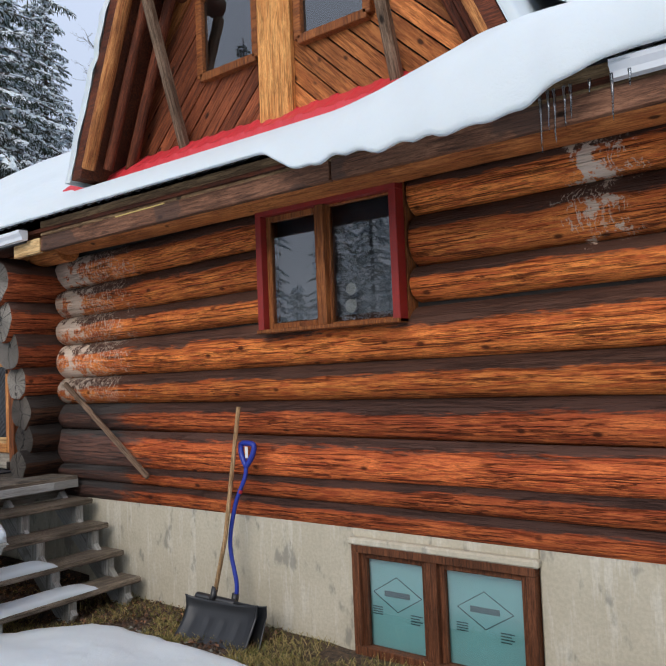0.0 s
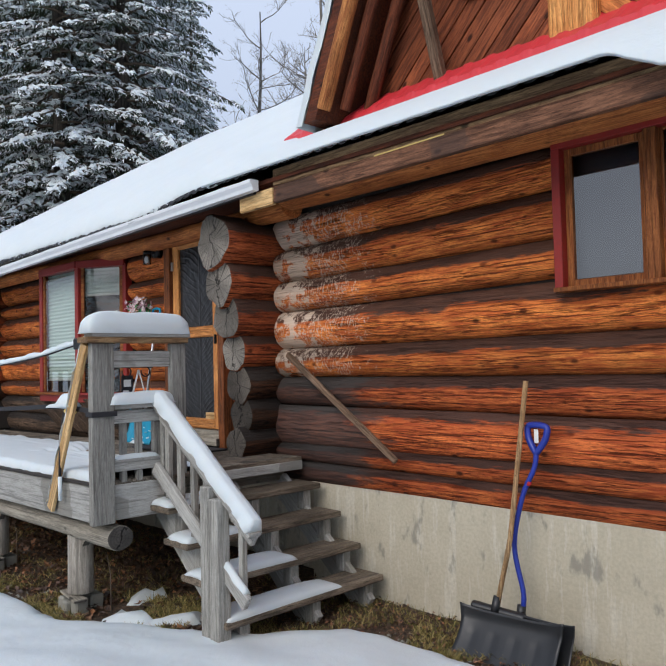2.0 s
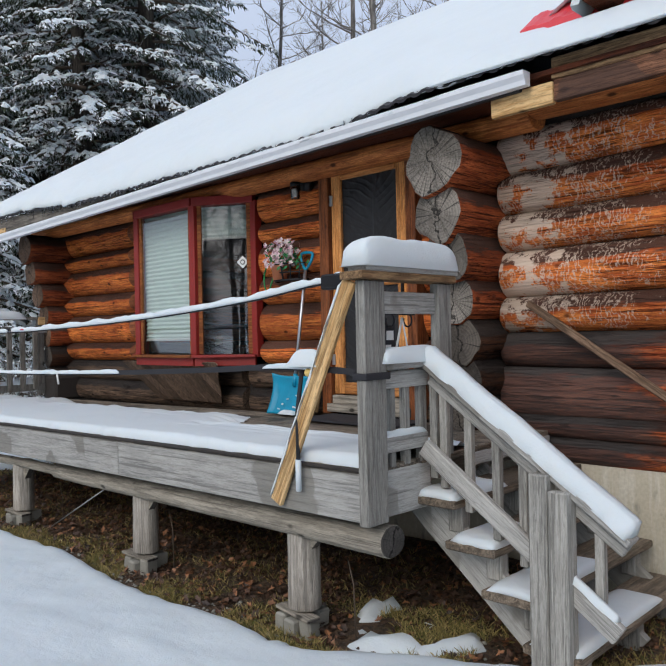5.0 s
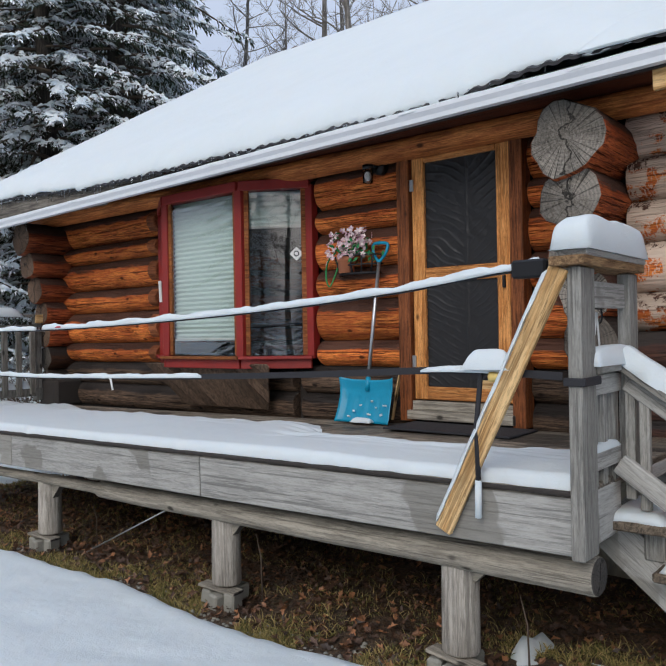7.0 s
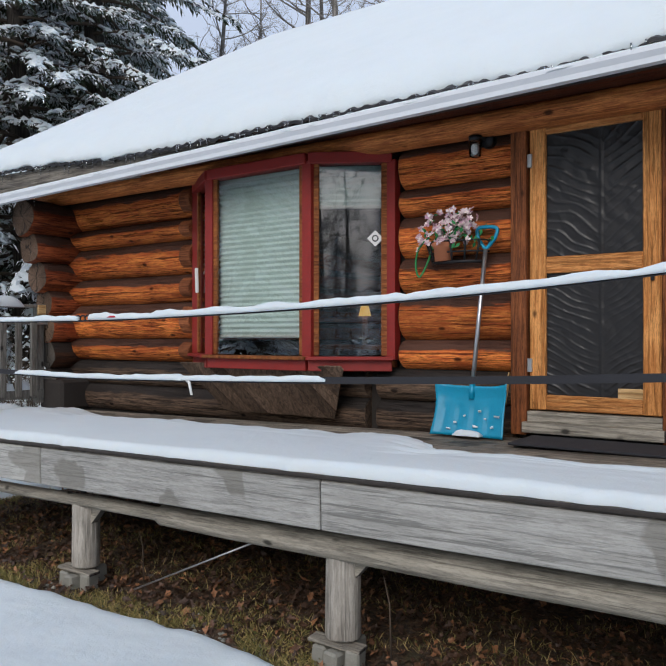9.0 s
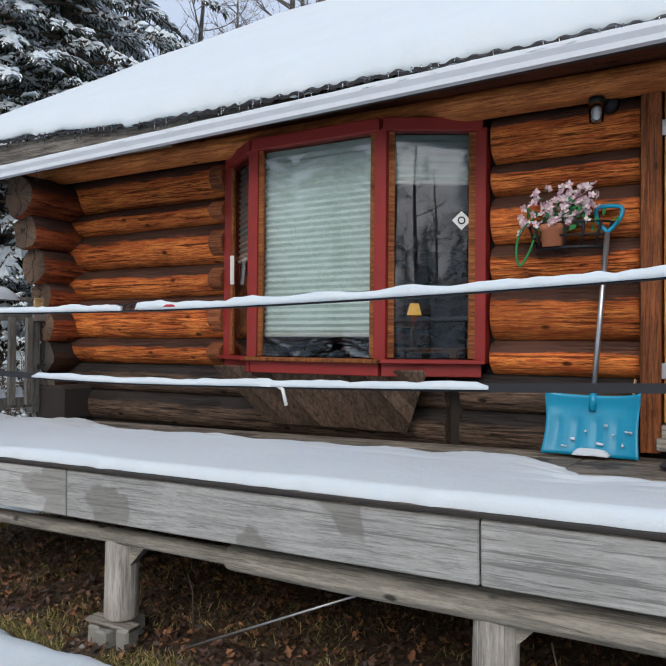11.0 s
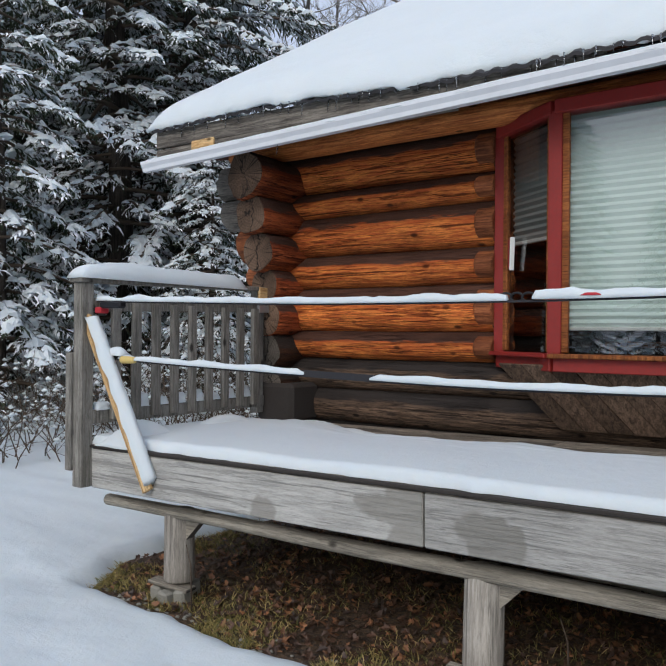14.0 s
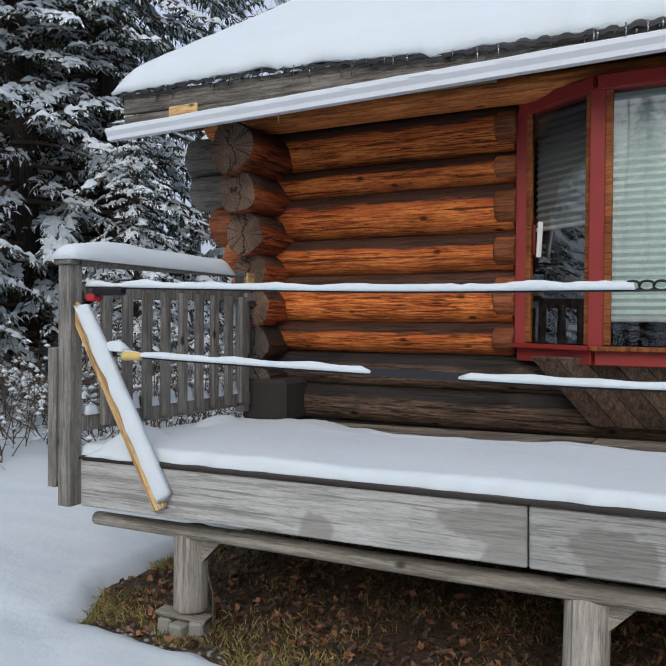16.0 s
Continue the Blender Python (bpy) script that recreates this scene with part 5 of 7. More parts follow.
for x in (-11.35, -10.35):
    for y in (5.25, 5.75):
        upright("leg", x, y, 0.95, 1.46, 0.05, 0.05, M_CASE, tb)

# ---- porch ----
def deck_z(x):
    return 0.812 + (x + 13.7) * 0.0155


DX0, DX1 = -13.72, -6.585
deck = tagged(new("porch_deck"), "raised grey timber porch deck on round posts", kind="structure")
cuts = [DX0, -11.31, -8.98, DX1]
for a, b in zip(cuts[:-1], cuts[1:]):
    plank("rim_board", (a + 0.004, 2.215, deck_z(a) - 0.135), (b - 0.004, 2.215, deck_z(b) - 0.135), 0.042, 0.245, M_GREY, deck, "", 0.006)
    for k in range(13):
        y = 2.27 + k * 0.142
        if y > 4.1:
            continue
        plank("deck_board", (a + 0.003, y, deck_z(a) - 0.002), (b - 0.003, y, deck_z(b) - 0.002), 0.134, 0.034, M_DECK, deck, "", 0.004)
plank("rim_board", (DX1 - 0.02, 2.24, deck_z(DX1) - 0.135), (DX1 - 0.02, 2.74, deck_z(DX1) - 0.135), 0.042, 0.245, M_GREY, deck, "", 0.006)
plank("rim_board", (DX0 + 0.02, 2.24, deck_z(DX0) - 0.135), (DX0 + 0.02, 4.05, deck_z(DX0) - 0.135), 0.042, 0.245, M_GREY, deck, "", 0.006)
for k in range(8):
    x = -13.2 + k * 0.9
    plank("joist", (x, 2.24, deck_z(x) - 0.12), (x, 4.2, deck_z(x) - 0.12), 0.05, 0.18, M_BEAM, deck, "", 0)
for x0, x1, z0, z1, ra, rb, y in ((-6.56, -10.32, 0.545, 0.485, 0.10, 0.072, 2.38), (-10.0, -13.76, 0.495, 0.447, 0.05, 0.042, 2.36)):
    v, f = log_mesh(x0 - x1, ra, ra * 0.85, rb, rb * 0.9, 4.2 + x0, 18, 0.3, 0.012)
    bl = lists("beam_log", v, f, M_BEAM, deck, "long grey peeled beam log")
    bl.data.polygons.foreach_set("use_smooth", [len(p.vertices) == 4 for p in bl.data.polygons])
    bl.matrix_basis = pose(x0, y, z0, 0, 0, 180) @ pose(0, 0, 0, 0, math.degrees(math.atan2(z0 - z1, x0 - x1)), 0)

random.seed(3)
for x, r in ((-7.28, 0.098), (-8.99, 0.096), (-11.12, 0.094), (-13.14, 0.095)):
    sp = tagged(new("porch_post"), "grey round porch post standing on concrete blocks", "post", "porch posts")
    g = earth(x, 2.42)
    log("post", g + 0.13, deck_z(x) - 0.36, (x, 2.42), 0, r, r, M_POST, sp, x, 0.04, axis=2)
    for dx, dy, w, h, rz in ((-0.10, -0.07, 0.08, 0.11, 8), (0.0, -0.085, 0.09, 0.10, -5), (0.10, -0.05, 0.08, 0.12, 12), (-0.04, 0.10, 0.16, 0.11, 3)):
        b = part("concrete_block", box(-w / 2, -0.055, 0, w / 2, 0.055, h + 0.04, 0.012), M_BLOCK, sp)
        b.matrix_basis = pose(x + dx, 2.42 + dy, g - 0.05, random.uniform(-4, 4), random.uniform(-6, 6), rz)
    s = part("shim_board", box(-0.15, -0.05, 0, 0.15, 0.05, 0.02, 0.004), M_BEAM, sp)
    s.matrix_basis = pose(x, 2.36, g + 0.105, 0, 4, random.uniform(-10, 10))
    zt = deck_z(x) - 0.345
    tri = [(x + 0.085, zt), (x + 0.27, zt), (x + 0.085, zt - 0.19)]
    lists("knee_block", [(a, y, b) for y in (2.39, 2.44) for a, b in tri], [(0, 1, 2), (5, 4, 3), (0, 3, 4, 1), (1, 4, 5, 2), (2, 5, 3, 0)], M_BEAM, sp, "small wooden gusset")

plank("edge_strip", (DX0, 2.205, deck_z(DX0) + 0.006), (DX1, 2.205, deck_z(DX1) + 0.006), 0.05, 0.018, M_CHINK, deck, "thin dark strip along the board edge")
# snow on the deck, ragged towards the wall
verts, faces = [], []
nx, ny = 420, 60
for i in range(nx + 1):
    x = DX0 + (DX1 - DX0) * i / nx
    yb = 3.62 + 0.14 * noise.noise(Vector((x * 1.1, 2, 0))) + 0.07 * noise.noise(Vector((x * 4.7, 2, 3))) - 0.42 * ease(-9.3, -8.7, x) + 0.3 * ease(-12.2, -13.4, x)
    y0 = 2.212 + 0.022 * noise.noise(Vector((x * 8, 0, 0)))
    for j in range(ny + 1):
        t = j / ny
        y = y0 + (yb - y0) * (t ** 1.2)
        h = 0.062 * math.sqrt(max(0, 1 - (1 - min(1, (y - y0) / 0.05)) ** 2)) * (1 - 0.9 * ease(yb - 0.5, yb, y))
        h *= 1 + 0.2 * noise.noise(Vector((x * 1.5, y * 1.5, 0)))
        h += 0.05 * noise.noise(Vector((x * 1.8, y * 15, 1))) * ease(yb - 0.75, yb, y)
        verts.append((x, y, deck_z(x) + 0.017 + h - 0.014 * ease(yb - 0.15, yb, y)))
w_ = ny + 1
faces = [(i * w_ + j, (i + 1) * w_ + j, (i + 1) * w_ + j + 1, i * w_ + j + 1) for i in range(nx) for j in range(ny)]
tagged(lists("deck_snow", verts, faces, M_SNOW, None, "smooth snow layer on the porch deck with a ragged edge", True), category="snow")

# ---- stairs ----
stairs = tagged(new("porch_stairs"), "grey open wooden stairs with snowy treads beside the wall", "stairs")
TREADS = [(-6.35, 0.735), (-6.116, 0.525), (-5.90, 0.315), (-5.67, 0.105)]
part("landing", box(-6.86, 2.66, 0.895, -6.585, 4.06, 0.935, 0.005), M_TREAD, stairs)
plank("landing_edge", (-6.60, 3.15, 0.865), (-6.60, 4.06, 0.865), 0.05, 0.075, M_GREY, stairs)
for k, (x, z) in enumerate(TREADS):
    t = part("tread", box(-0.30, 0, -0.045, 0, 1.44, 0, 0.008), M_TREAD, stairs)
    t.matrix_basis = pose(x, 2.62, z, 0.4 * (k % 2), 0, 0)
    for y in (2.80, 3.42, 3.95):
        part("riser_block", box(x - 0.14, y - 0.04, z - 0.20, x - 0.05, y + 0.04, z - 0.046, 0.006), M_GREY_V, stairs)
    s = pillow("tread_snow", 0.27, (0.52, 0.5, 0.78, 1.02)[k], 0.045, stairs, "snow on the tread", k + 1, 0.02)
    s.location = (x - 0.14, 2.63 + (0.52, 0.5, 0.78, 1.02)[k] / 2, z - 0.002)
for y in (2.80, 3.42, 3.95):
    plank("stringer", (-6.75, y, 0.72), (-5.74, y, -0.12), 0.05, 0.20, M_GREY, stairs)

# ---- railing by the stairs ----
rail = tagged(new("stair_railing"), "weathered grey stair railing capped with snow", "railing")
for x, h in ((-5.855, 1.04), (-5.752, 0.97)):
    part("newel_post", box(-0.048, -0.05, 0, 0.048, 0.05, h, 0.006), M_GREY_V, rail).matrix_basis = pose(x, 2.635 - 0.006 * (h < 1), -0.1)
plank("handrail", (-6.55, 2.675, 1.452), (-5.44, 2.675, 0.675), 0.10, 0.038, M_GREY, rail)
plank("under_rail", (-6.53, 2.695, 1.375), (-5.47, 2.695, 0.635), 0.04, 0.085, M_GREY, rail)
plank("lower_rail", (-6.56, 2.655, 1.00), (-5.50, 2.655, 0.255), 0.042, 0.095, M_GREY, rail)
for x in (-6.52, -6.455, -6.30, -6.135, -5.985, -5.60):
    z = 0.675 + (-5.44 - x) * 0.70
    upright("baluster", x, 2.70, z - 0.60 + (0.12 if x > -5.7 else 0), z - 0.02, 0.045, 0.04, M_GREY_V, rail)
plank("top_rail", (DX1 + 0.005, 2.33, 1.445), (DX1 + 0.005, 2.76, 1.452), 0.10, 0.036, M_GREY, rail)
plank("top_rail", (DX1 + 0.0, 2.33, 1.375), (DX1 + 0.0, 2.72, 1.375), 0.036, 0.09, M_GREY, rail)
plank("low_rail", (DX1 + 0.0, 2.33, 1.04), (DX1 + 0.0, 2.70, 1.04), 0.036, 0.085, M_GREY, rail)
for y, w in ((2.42, 0.045), (2.54, 0.045), (2.68, 0.06)):
    part("baluster", box(-0.02, -w / 2, 0, 0.02, w / 2, 0.52, 0.004), M_GREY_V, rail).matrix_basis = pose(DX1 - 0.015, y, 0.92)
m, length = bar_pose((-6.58, 2.675, 1.488), (-5.445, 2.675, 0.69))
s = pillow("rail_snow", length, 0.115, 0.085, rail, "rounded ridge of snow", 5, 0.02)
s.matrix_basis = m @ Matrix.Translation((length / 2, 0, 0))
s = pillow("rail_snow", 0.125, 0.50, 0.085, rail, "rounded ridge of snow", 6, 0.02)
s.location = (DX1 + 0.01, 2.55, 1.463)
s = pillow("rail_snow", 0.05, 0.34, 0.03, rail, "thin snow", 7, 0.02)
s.location = (DX1, 2.51, 1.082)
m, length = bar_pose((-5.80, 2.655, 0.505), (-5.51, 2.655, 0.305))
s = pillow("rail_snow", length, 0.045, 0.025, rail, "thin snow", 8, 0.02)
s.matrix_basis = m @ Matrix.Translation((length / 2, 0, 0.01))

# gate posts with a cap at the deck corner
gate = tagged(new("corner_posts"), "pair of grey porch corner posts under a snow-laden cap", "post")
for y, w, z0 in ((2.25, 0.165, 0.655), (2.845, 0.12, 0.93)):
    part("post", box(-0.03, -w / 2, 0, 0.03, w / 2, 1.885 - z0, 0.006), M_GREY_V, gate).matrix_basis = pose(DX1 + 0.012, y, z0)
plank("crosspiece", (DX1 + 0.0, 2.33, 1.775), (DX1 + 0.0, 2.785, 1.775), 0.04, 0.115, M_GREY, gate)
plank("cap_board", (DX1 + 0.0, 2.12, 1.908), (DX1 + 0.0, 2.91, 1.908), 0.15, 0.04, M_FASCIA_L, gate, "", 0.004)
plank("cap_board", (DX1 + 0.01, 2.16, 1.943), (DX1 + 0.01, 2.93, 1.943), 0.13, 0.028, M_GREY, gate, "", 0.004)
s = pillow("cap_snow", 0.17, 0.80, 0.15, gate, "tall flat-topped loaf of snow", 12, 0.015, power=8)
s.location = (DX1 + 0.01, 2.53, 1.955)

# hooks and cords hung under the cap
hk = tagged(new("hook_set"), "black hooks and white cords hanging under the post cap", "hooks")
for x, y in ((-6.63, 2.47), (-6.63, 2.62)):
    rod("hook", [(x, y + 0.035 * math.cos(a), 1.685 + 0.035 * math.sin(a)) for a in [math.pi * (0.4 - 1.5 * i / 12) for i in range(13)]], 0.005, M_IRON, hk, "black iron hook", 6)
rod("hook_bar", [(-6.63, 2.42, 1.72), (-6.63, 2.68, 1.715)], 0.005, M_IRON, hk, "", 6)
rod("cord", [(-6.62, 2.56, 1.70), (-6.63, 2.50, 1.47)], 0.007, M_WHITE, hk, "white cord", 6)
rod("cord", [(-6.62, 2.56, 1.70), (-6.63, 2.63, 1.47)], 0.005, M_WHITE, hk, "white cord", 6)
part("pouch", box(-6.66, 2.44, 1.50, -6.645, 2.53, 1.66, 0.004), M_STRAP, hk, "black pouch")
part("tag", box(-6.644, 2.455, 1.58, -6.64, 2.51, 1.63, 0), M_WHITE, hk, "white paper tag")
part("tag", box(-6.644, 2.45, 1.53, -6.64, 2.49, 1.555, 0), M_WHITE, hk, "white paper tag")

# railing at the far end of the porch
fr = tagged(new("porch_railing"), "grey picket railing at the porch end, snow on its cap", "railing")
RX = -13.76
part("post", box(-0.045, -0.045, 0, 0.045, 0.045, 1.30, 0.006), M_GREY_D, fr).matrix_basis = pose(RX, 2.16, 0.56)
part("post", box(-0.03, -0.03, 0, 0.03, 0.03, 0.75, 0.006), M_GREY_D, fr).matrix_basis = pose(RX - 0.075, 2.13, 0.66)
part("post", box(-0.04, -0.04, 0, 0.04, 0.04, 1.0, 0.006), M_GREY_D, fr).matrix_basis = pose(RX, 3.80, 0.90)
plank("cap_board", (RX, 2.10, 1.872), (RX, 3.86, 1.90), 0.13, 0.034, M_GREY_D, fr)
plank("rail", (RX + 0.03, 2.2, 1.715), (RX + 0.03, 3.84, 1.755), 0.035, 0.085, M_GREY_D, fr)
plank("rail", (RX + 0.03, 2.2, 1.00), (RX + 0.03, 3.84, 0.995), 0.035, 0.09, M_GREY_D, fr)
plank("patch", (RX + 0.06, 3.74, 1.735), (RX + 0.06, 3.92, 1.74), 0.03, 0.06, M_STEEL, fr, "galvanised bracket")
plank("patch", (RX + 0.06, 3.75, 1.86), (RX + 0.06, 3.86, 1.86), 0.03, 0.10, M_LATH, fr, "pale block")
for k in range(9):
    y = 2.36 + k * 0.168
    part("picket", box(-0.018, -0.032, 0, 0.018, 0.032, 0.76, 0.004), M_GREY_D, fr).matrix_basis = pose(RX + 0.065, y, 0.975)
s = pillow("cap_snow", 0.17, 1.52, 0.115, fr, "smooth rounded snow", 14, 0.025)
s.location = (RX, 2.84, 1.885)
for k in range(9):
    s = pillow("rail_snow", 0.07, 0.10, 0.05 + 0.02 * (k % 3), fr, "", 20 + k, 0.015)
    s.location = (RX + 0.02, 2.28 + k * 0.168, 1.043)
s = pillow("snow_mound", 0.32, 0.5, 0.14, fr, "small heap of snow at the corner", 33, 0.02, power=2)
s.location = (RX + 0.26, 2.42, deck_z(RX) + 0.02)
s = pillow("snow_mound", 0.2, 0.62, 0.10, fr, "snow drifted against the railing", 34, 0.02, power=2)
s.location = (RX + 0.18, 3.25, deck_z(RX) + 0.03)

# ---- props, straps ----
def lath(name, p, q, wide, label, snowy):
    t = tagged(new(name), label, "lath")
    plank("board", p, q, 0.028, wide, M_LATH, t, "", 0.004, (0, 0, 1))
    m, length = bar_pose(p, q)
    s = pillow("snow", length * 0.96, 0.05 if not snowy else 0.075, 0.018 if not snowy else 0.06, t, "snow clinging to the edge", 41 + snowy, 0.025)
    s.matrix_basis = m @ Matrix.Translation((length / 2, 0, wide / 2 - 0.004))
    return t


lath("pine_lath", (-7.215, 2.165, 0.695), (-6.63, 2.165, 1.885), 0.085, "fresh pine lath leaning on the porch corner post", 0)
lath("pine_lath", (-13.135, 2.165, 0.61), (-13.74, 2.165, 1.64), 0.075, "snow-covered pale lath leaning on the end railing", 1)


def sagging(points, n=60):
    """Even points along a polyline, smoothed."""
    out = []
    p = [Vector(a) for a in points]
    for i in range(n + 1):
        f = i / n * (len(p) - 1)
        k = min(int(f), len(p) - 2)
        a, b, c, d = p[max(0, k - 1)], p[k], p[k + 1], p[min(len(p) - 1, k + 2)]
        t = f - k
        out.append(0.5 * ((2 * b) + (c - a) * t + (2 * a - 5 * b + 4 * c - d) * t * t + (3 * b - a - 3 * c + d) * t ** 3))
    return out


def ribbon(name, pts, wide, thick, material, parent, label="", seed=0, rough=0.0):
    """A strap or a ridge of snow along points: flat below, rounded above."""
    verts, faces = [], []
    k = 8
    for i, p in enumerate(pts):
        end = min(1.0, min(i, len(pts) - 1 - i) / 1.0 + 0.45)
        h = thick * end * (1 + rough * 2.2 * noise.noise(Vector((p.x * 5, seed, 0))) + rough * noise.noise(Vector((p.x * 19, seed, 4))))
        w = wide * (0.5 + 0.5 * end)
        for j in range(k):
            a = math.pi * j / (k - 1)
            verts.append((p.x, p.y + math.cos(a) * w / 2, p.z + math.sin(a) * h))
    for i in range(len(pts) - 1):
        for j in range(k):
            a, b = i * k + j, i * k + (j + 1) % k
            faces.append((a, a + k, b + k, b))
    faces += [tuple(range(k)), tuple(range((len(pts) - 1) * k, len(pts) * k))[::-1]]
    return lists(name, verts, faces, material, parent, label, True)


us = tagged(new("ratchet_strap"), "snow-covered strap strung across the porch front", "strap")
UP = [(-13.70, 2.22, 1.745), (-13.0, 2.22, 1.725), (-12.0, 2.22, 1.70), (-11.2, 2.22, 1.695), (-10.4, 2.22, 1.70), (-9.4, 2.22, 1.725), (-8.4, 2.22, 1.765), (-7.5, 2.22, 1.825), (-6.95, 2.22, 1.885), (-6.66, 2.22, 1.885)]
ribbon("webbing", [p - Vector((0, 0, 0.012)) for p in sagging(UP, 90)], 0.022, 0.008, M_STRAP, us, "dark webbing")
ribbon("snow", sagging([(x, y, z - 0.004) for x, y, z in UP[:4]] + [(-10.93, 2.22, 1.69)], 90), 0.042, 0.033, M_SNOW, us, "ridge of snow", 2, 0.25)
ribbon("snow", sagging([(-10.82, 2.22, 1.695)] + [(x, y, z - 0.004) for x, y, z in UP[4:9]] + [(-6.74, 2.22, 1.90)], 110), 0.045, 0.038, M_SNOW, us, "ridge of snow", 5, 0.25)
for dx in (0.0, 0.05, 0.10):
    rod("hook_link", [(-10.94 + dx + 0.028 * math.cos(a), 2.22, 1.705 + 0.018 * math.sin(a)) for a in [2 * math.pi * i / 12 for i in range(12)]], 0.005, M_IRON, us, "", 6)
ribbon("red_end", [Vector((-10.62 + i * 0.02, 2.205, 1.705)) for i in range(5)], 0.02, 0.012, M_REDSTRAP, us, "bare red webbing")
part("ratchet", box(-6.86, 2.18, 1.85, -6.70, 2.25, 1.93, 0.01), M_IRON, us, "dark ratchet buckle")
part("ratchet", box(-13.62, 2.17, 1.69, -13.42, 2.23, 1.735, 0.012), M_IRON, us, "dark buckle with red handle")
part("ratchet_handle", box(-13.66, 2.165, 1.66, -13.60, 2.235, 1.70, 0.008), M_REDSTRAP, us)

ls = tagged(new("webbing_strap"), "black strap strung low across the porch with snow in places", "strap")
LOW = [(-13.70, 2.20, 1.40), (-13.0, 2.20, 1.375), (-12.0, 2.20, 1.35), (-11.0, 2.20, 1.335), (-10.0, 2.20, 1.35), (-9.0, 2.20, 1.375), (-8.0, 2.20, 1.41), (-7.2, 2.20, 1.445), (-6.64, 2.20, 1.43)]
lp = sagging(LOW, 160)
verts, faces = [], []
for p in lp:
    verts += [(p.x, p.y - 0.002, p.z - 0.022), (p.x, p.y - 0.002, p.z + 0.012), (p.x, p.y + 0.002, p.z + 0.012), (p.x, p.y + 0.002, p.z - 0.022)]
for i in range(len(lp) - 1):
    for j in range(4):
        a, b = i * 4 + j, i * 4 + (j + 1) % 4
        faces.append((a, b, b + 4, a + 4))
lists("webbing", verts, faces, M_STRAP, ls, "black webbing")
for a, b, sd in ((-13.45, -12.0, 1), (-11.62, -8.9, 2), (-7.36, -6.88, 3)):
    seg = [p + Vector((0, 0, -0.012)) for p in lp if a <= p.x <= b]
    ribbon("snow", seg, 0.045, 0.03, M_SNOW, ls, "ridge of snow", sd, 0.2)
s = pillow("snow_lump", 0.24, 0.10, 0.09, ls, "lump of snow on the knot", 51, 0.015, power=2)
s.location = (-6.98, 2.19, 1.45)
s = pillow("snow_lump", 0.13, 0.05, 0.035, ls, "lump of snow on the knot", 52, 0.015, power=2)
s.location = (-10.0, 2.20, 1.34)
s = pillow("snow_lump", 0.16, 0.09, 0.05, ls, "lump of snow on the knot", 53, 0.015, power=2)
s.location = (-13.48, 2.20, 1.40)
for x, z in ((-6.97, 1.415), (-13.40, 1.375)):
    v, f = log_mesh(0.11, 0.03, 0.025, 0.02, 0.02, x, 10, 0.03)
    o = lists("knot", v, f, M_YELLOW, ls, "pale rope knot", True)
    o.location = (x, 2.185, z)
rod("loose_end", [(-7.02, 2.19, 1.43), (-7.03, 2.16, 1.20), (-7.02, 2.15, 0.95)], 0.012, M_STRAP, ls, "black hanging strap end", 6)
rod("loose_end", [(-7.02, 2.15, 0.95), (-7.025, 2.155, 0.78)], 0.016, M_SNOW, ls, "snow on the strap end", 6)
rod("loose_end", [(-9.93, 2.20, 1.345), (-9.88, 2.18, 1.33), (-9.86, 2.18, 1.26)], 0.008, M_WHITE, ls, "frosted strap end", 6)
band = part("post_band", box(DX1 - 0.035, 2.155, 1.385, DX1 + 0.06, 2.345, 1.42, 0.004), M_STRAP, ls, "black webbing round the post")
rod("ground_rod", [(-10.75, 2.5, -0.1), (-9.65, 2.45, 0.40)], 0.006, M_STEEL, tagged(new("tie_rod"), "thin steel rod slanting under the porch", "rod"))

# ---- tools ----
def d_grip(parent, at, lean, material, w=0.115, h=0.15, thick=0.013):
    """A D-shaped hand grip, its stem at the local origin."""
    pts = [(0, 0, 0), (-w * 0.28, 0, h * 0.28), (-w * 0.5, 0, h * 0.62), (-w * 0.46, 0, h), (w * 0.46, 0, h), (w * 0.5, 0, h * 0.62), (w * 0.28, 0, h * 0.28), (0, 0, 0)]
    o = rod("grip", sagging(pts, 40), thick, material, parent, "", 8)
    o.matrix_basis = at @ Matrix.Rotation(lean, 4, "X")
    return o


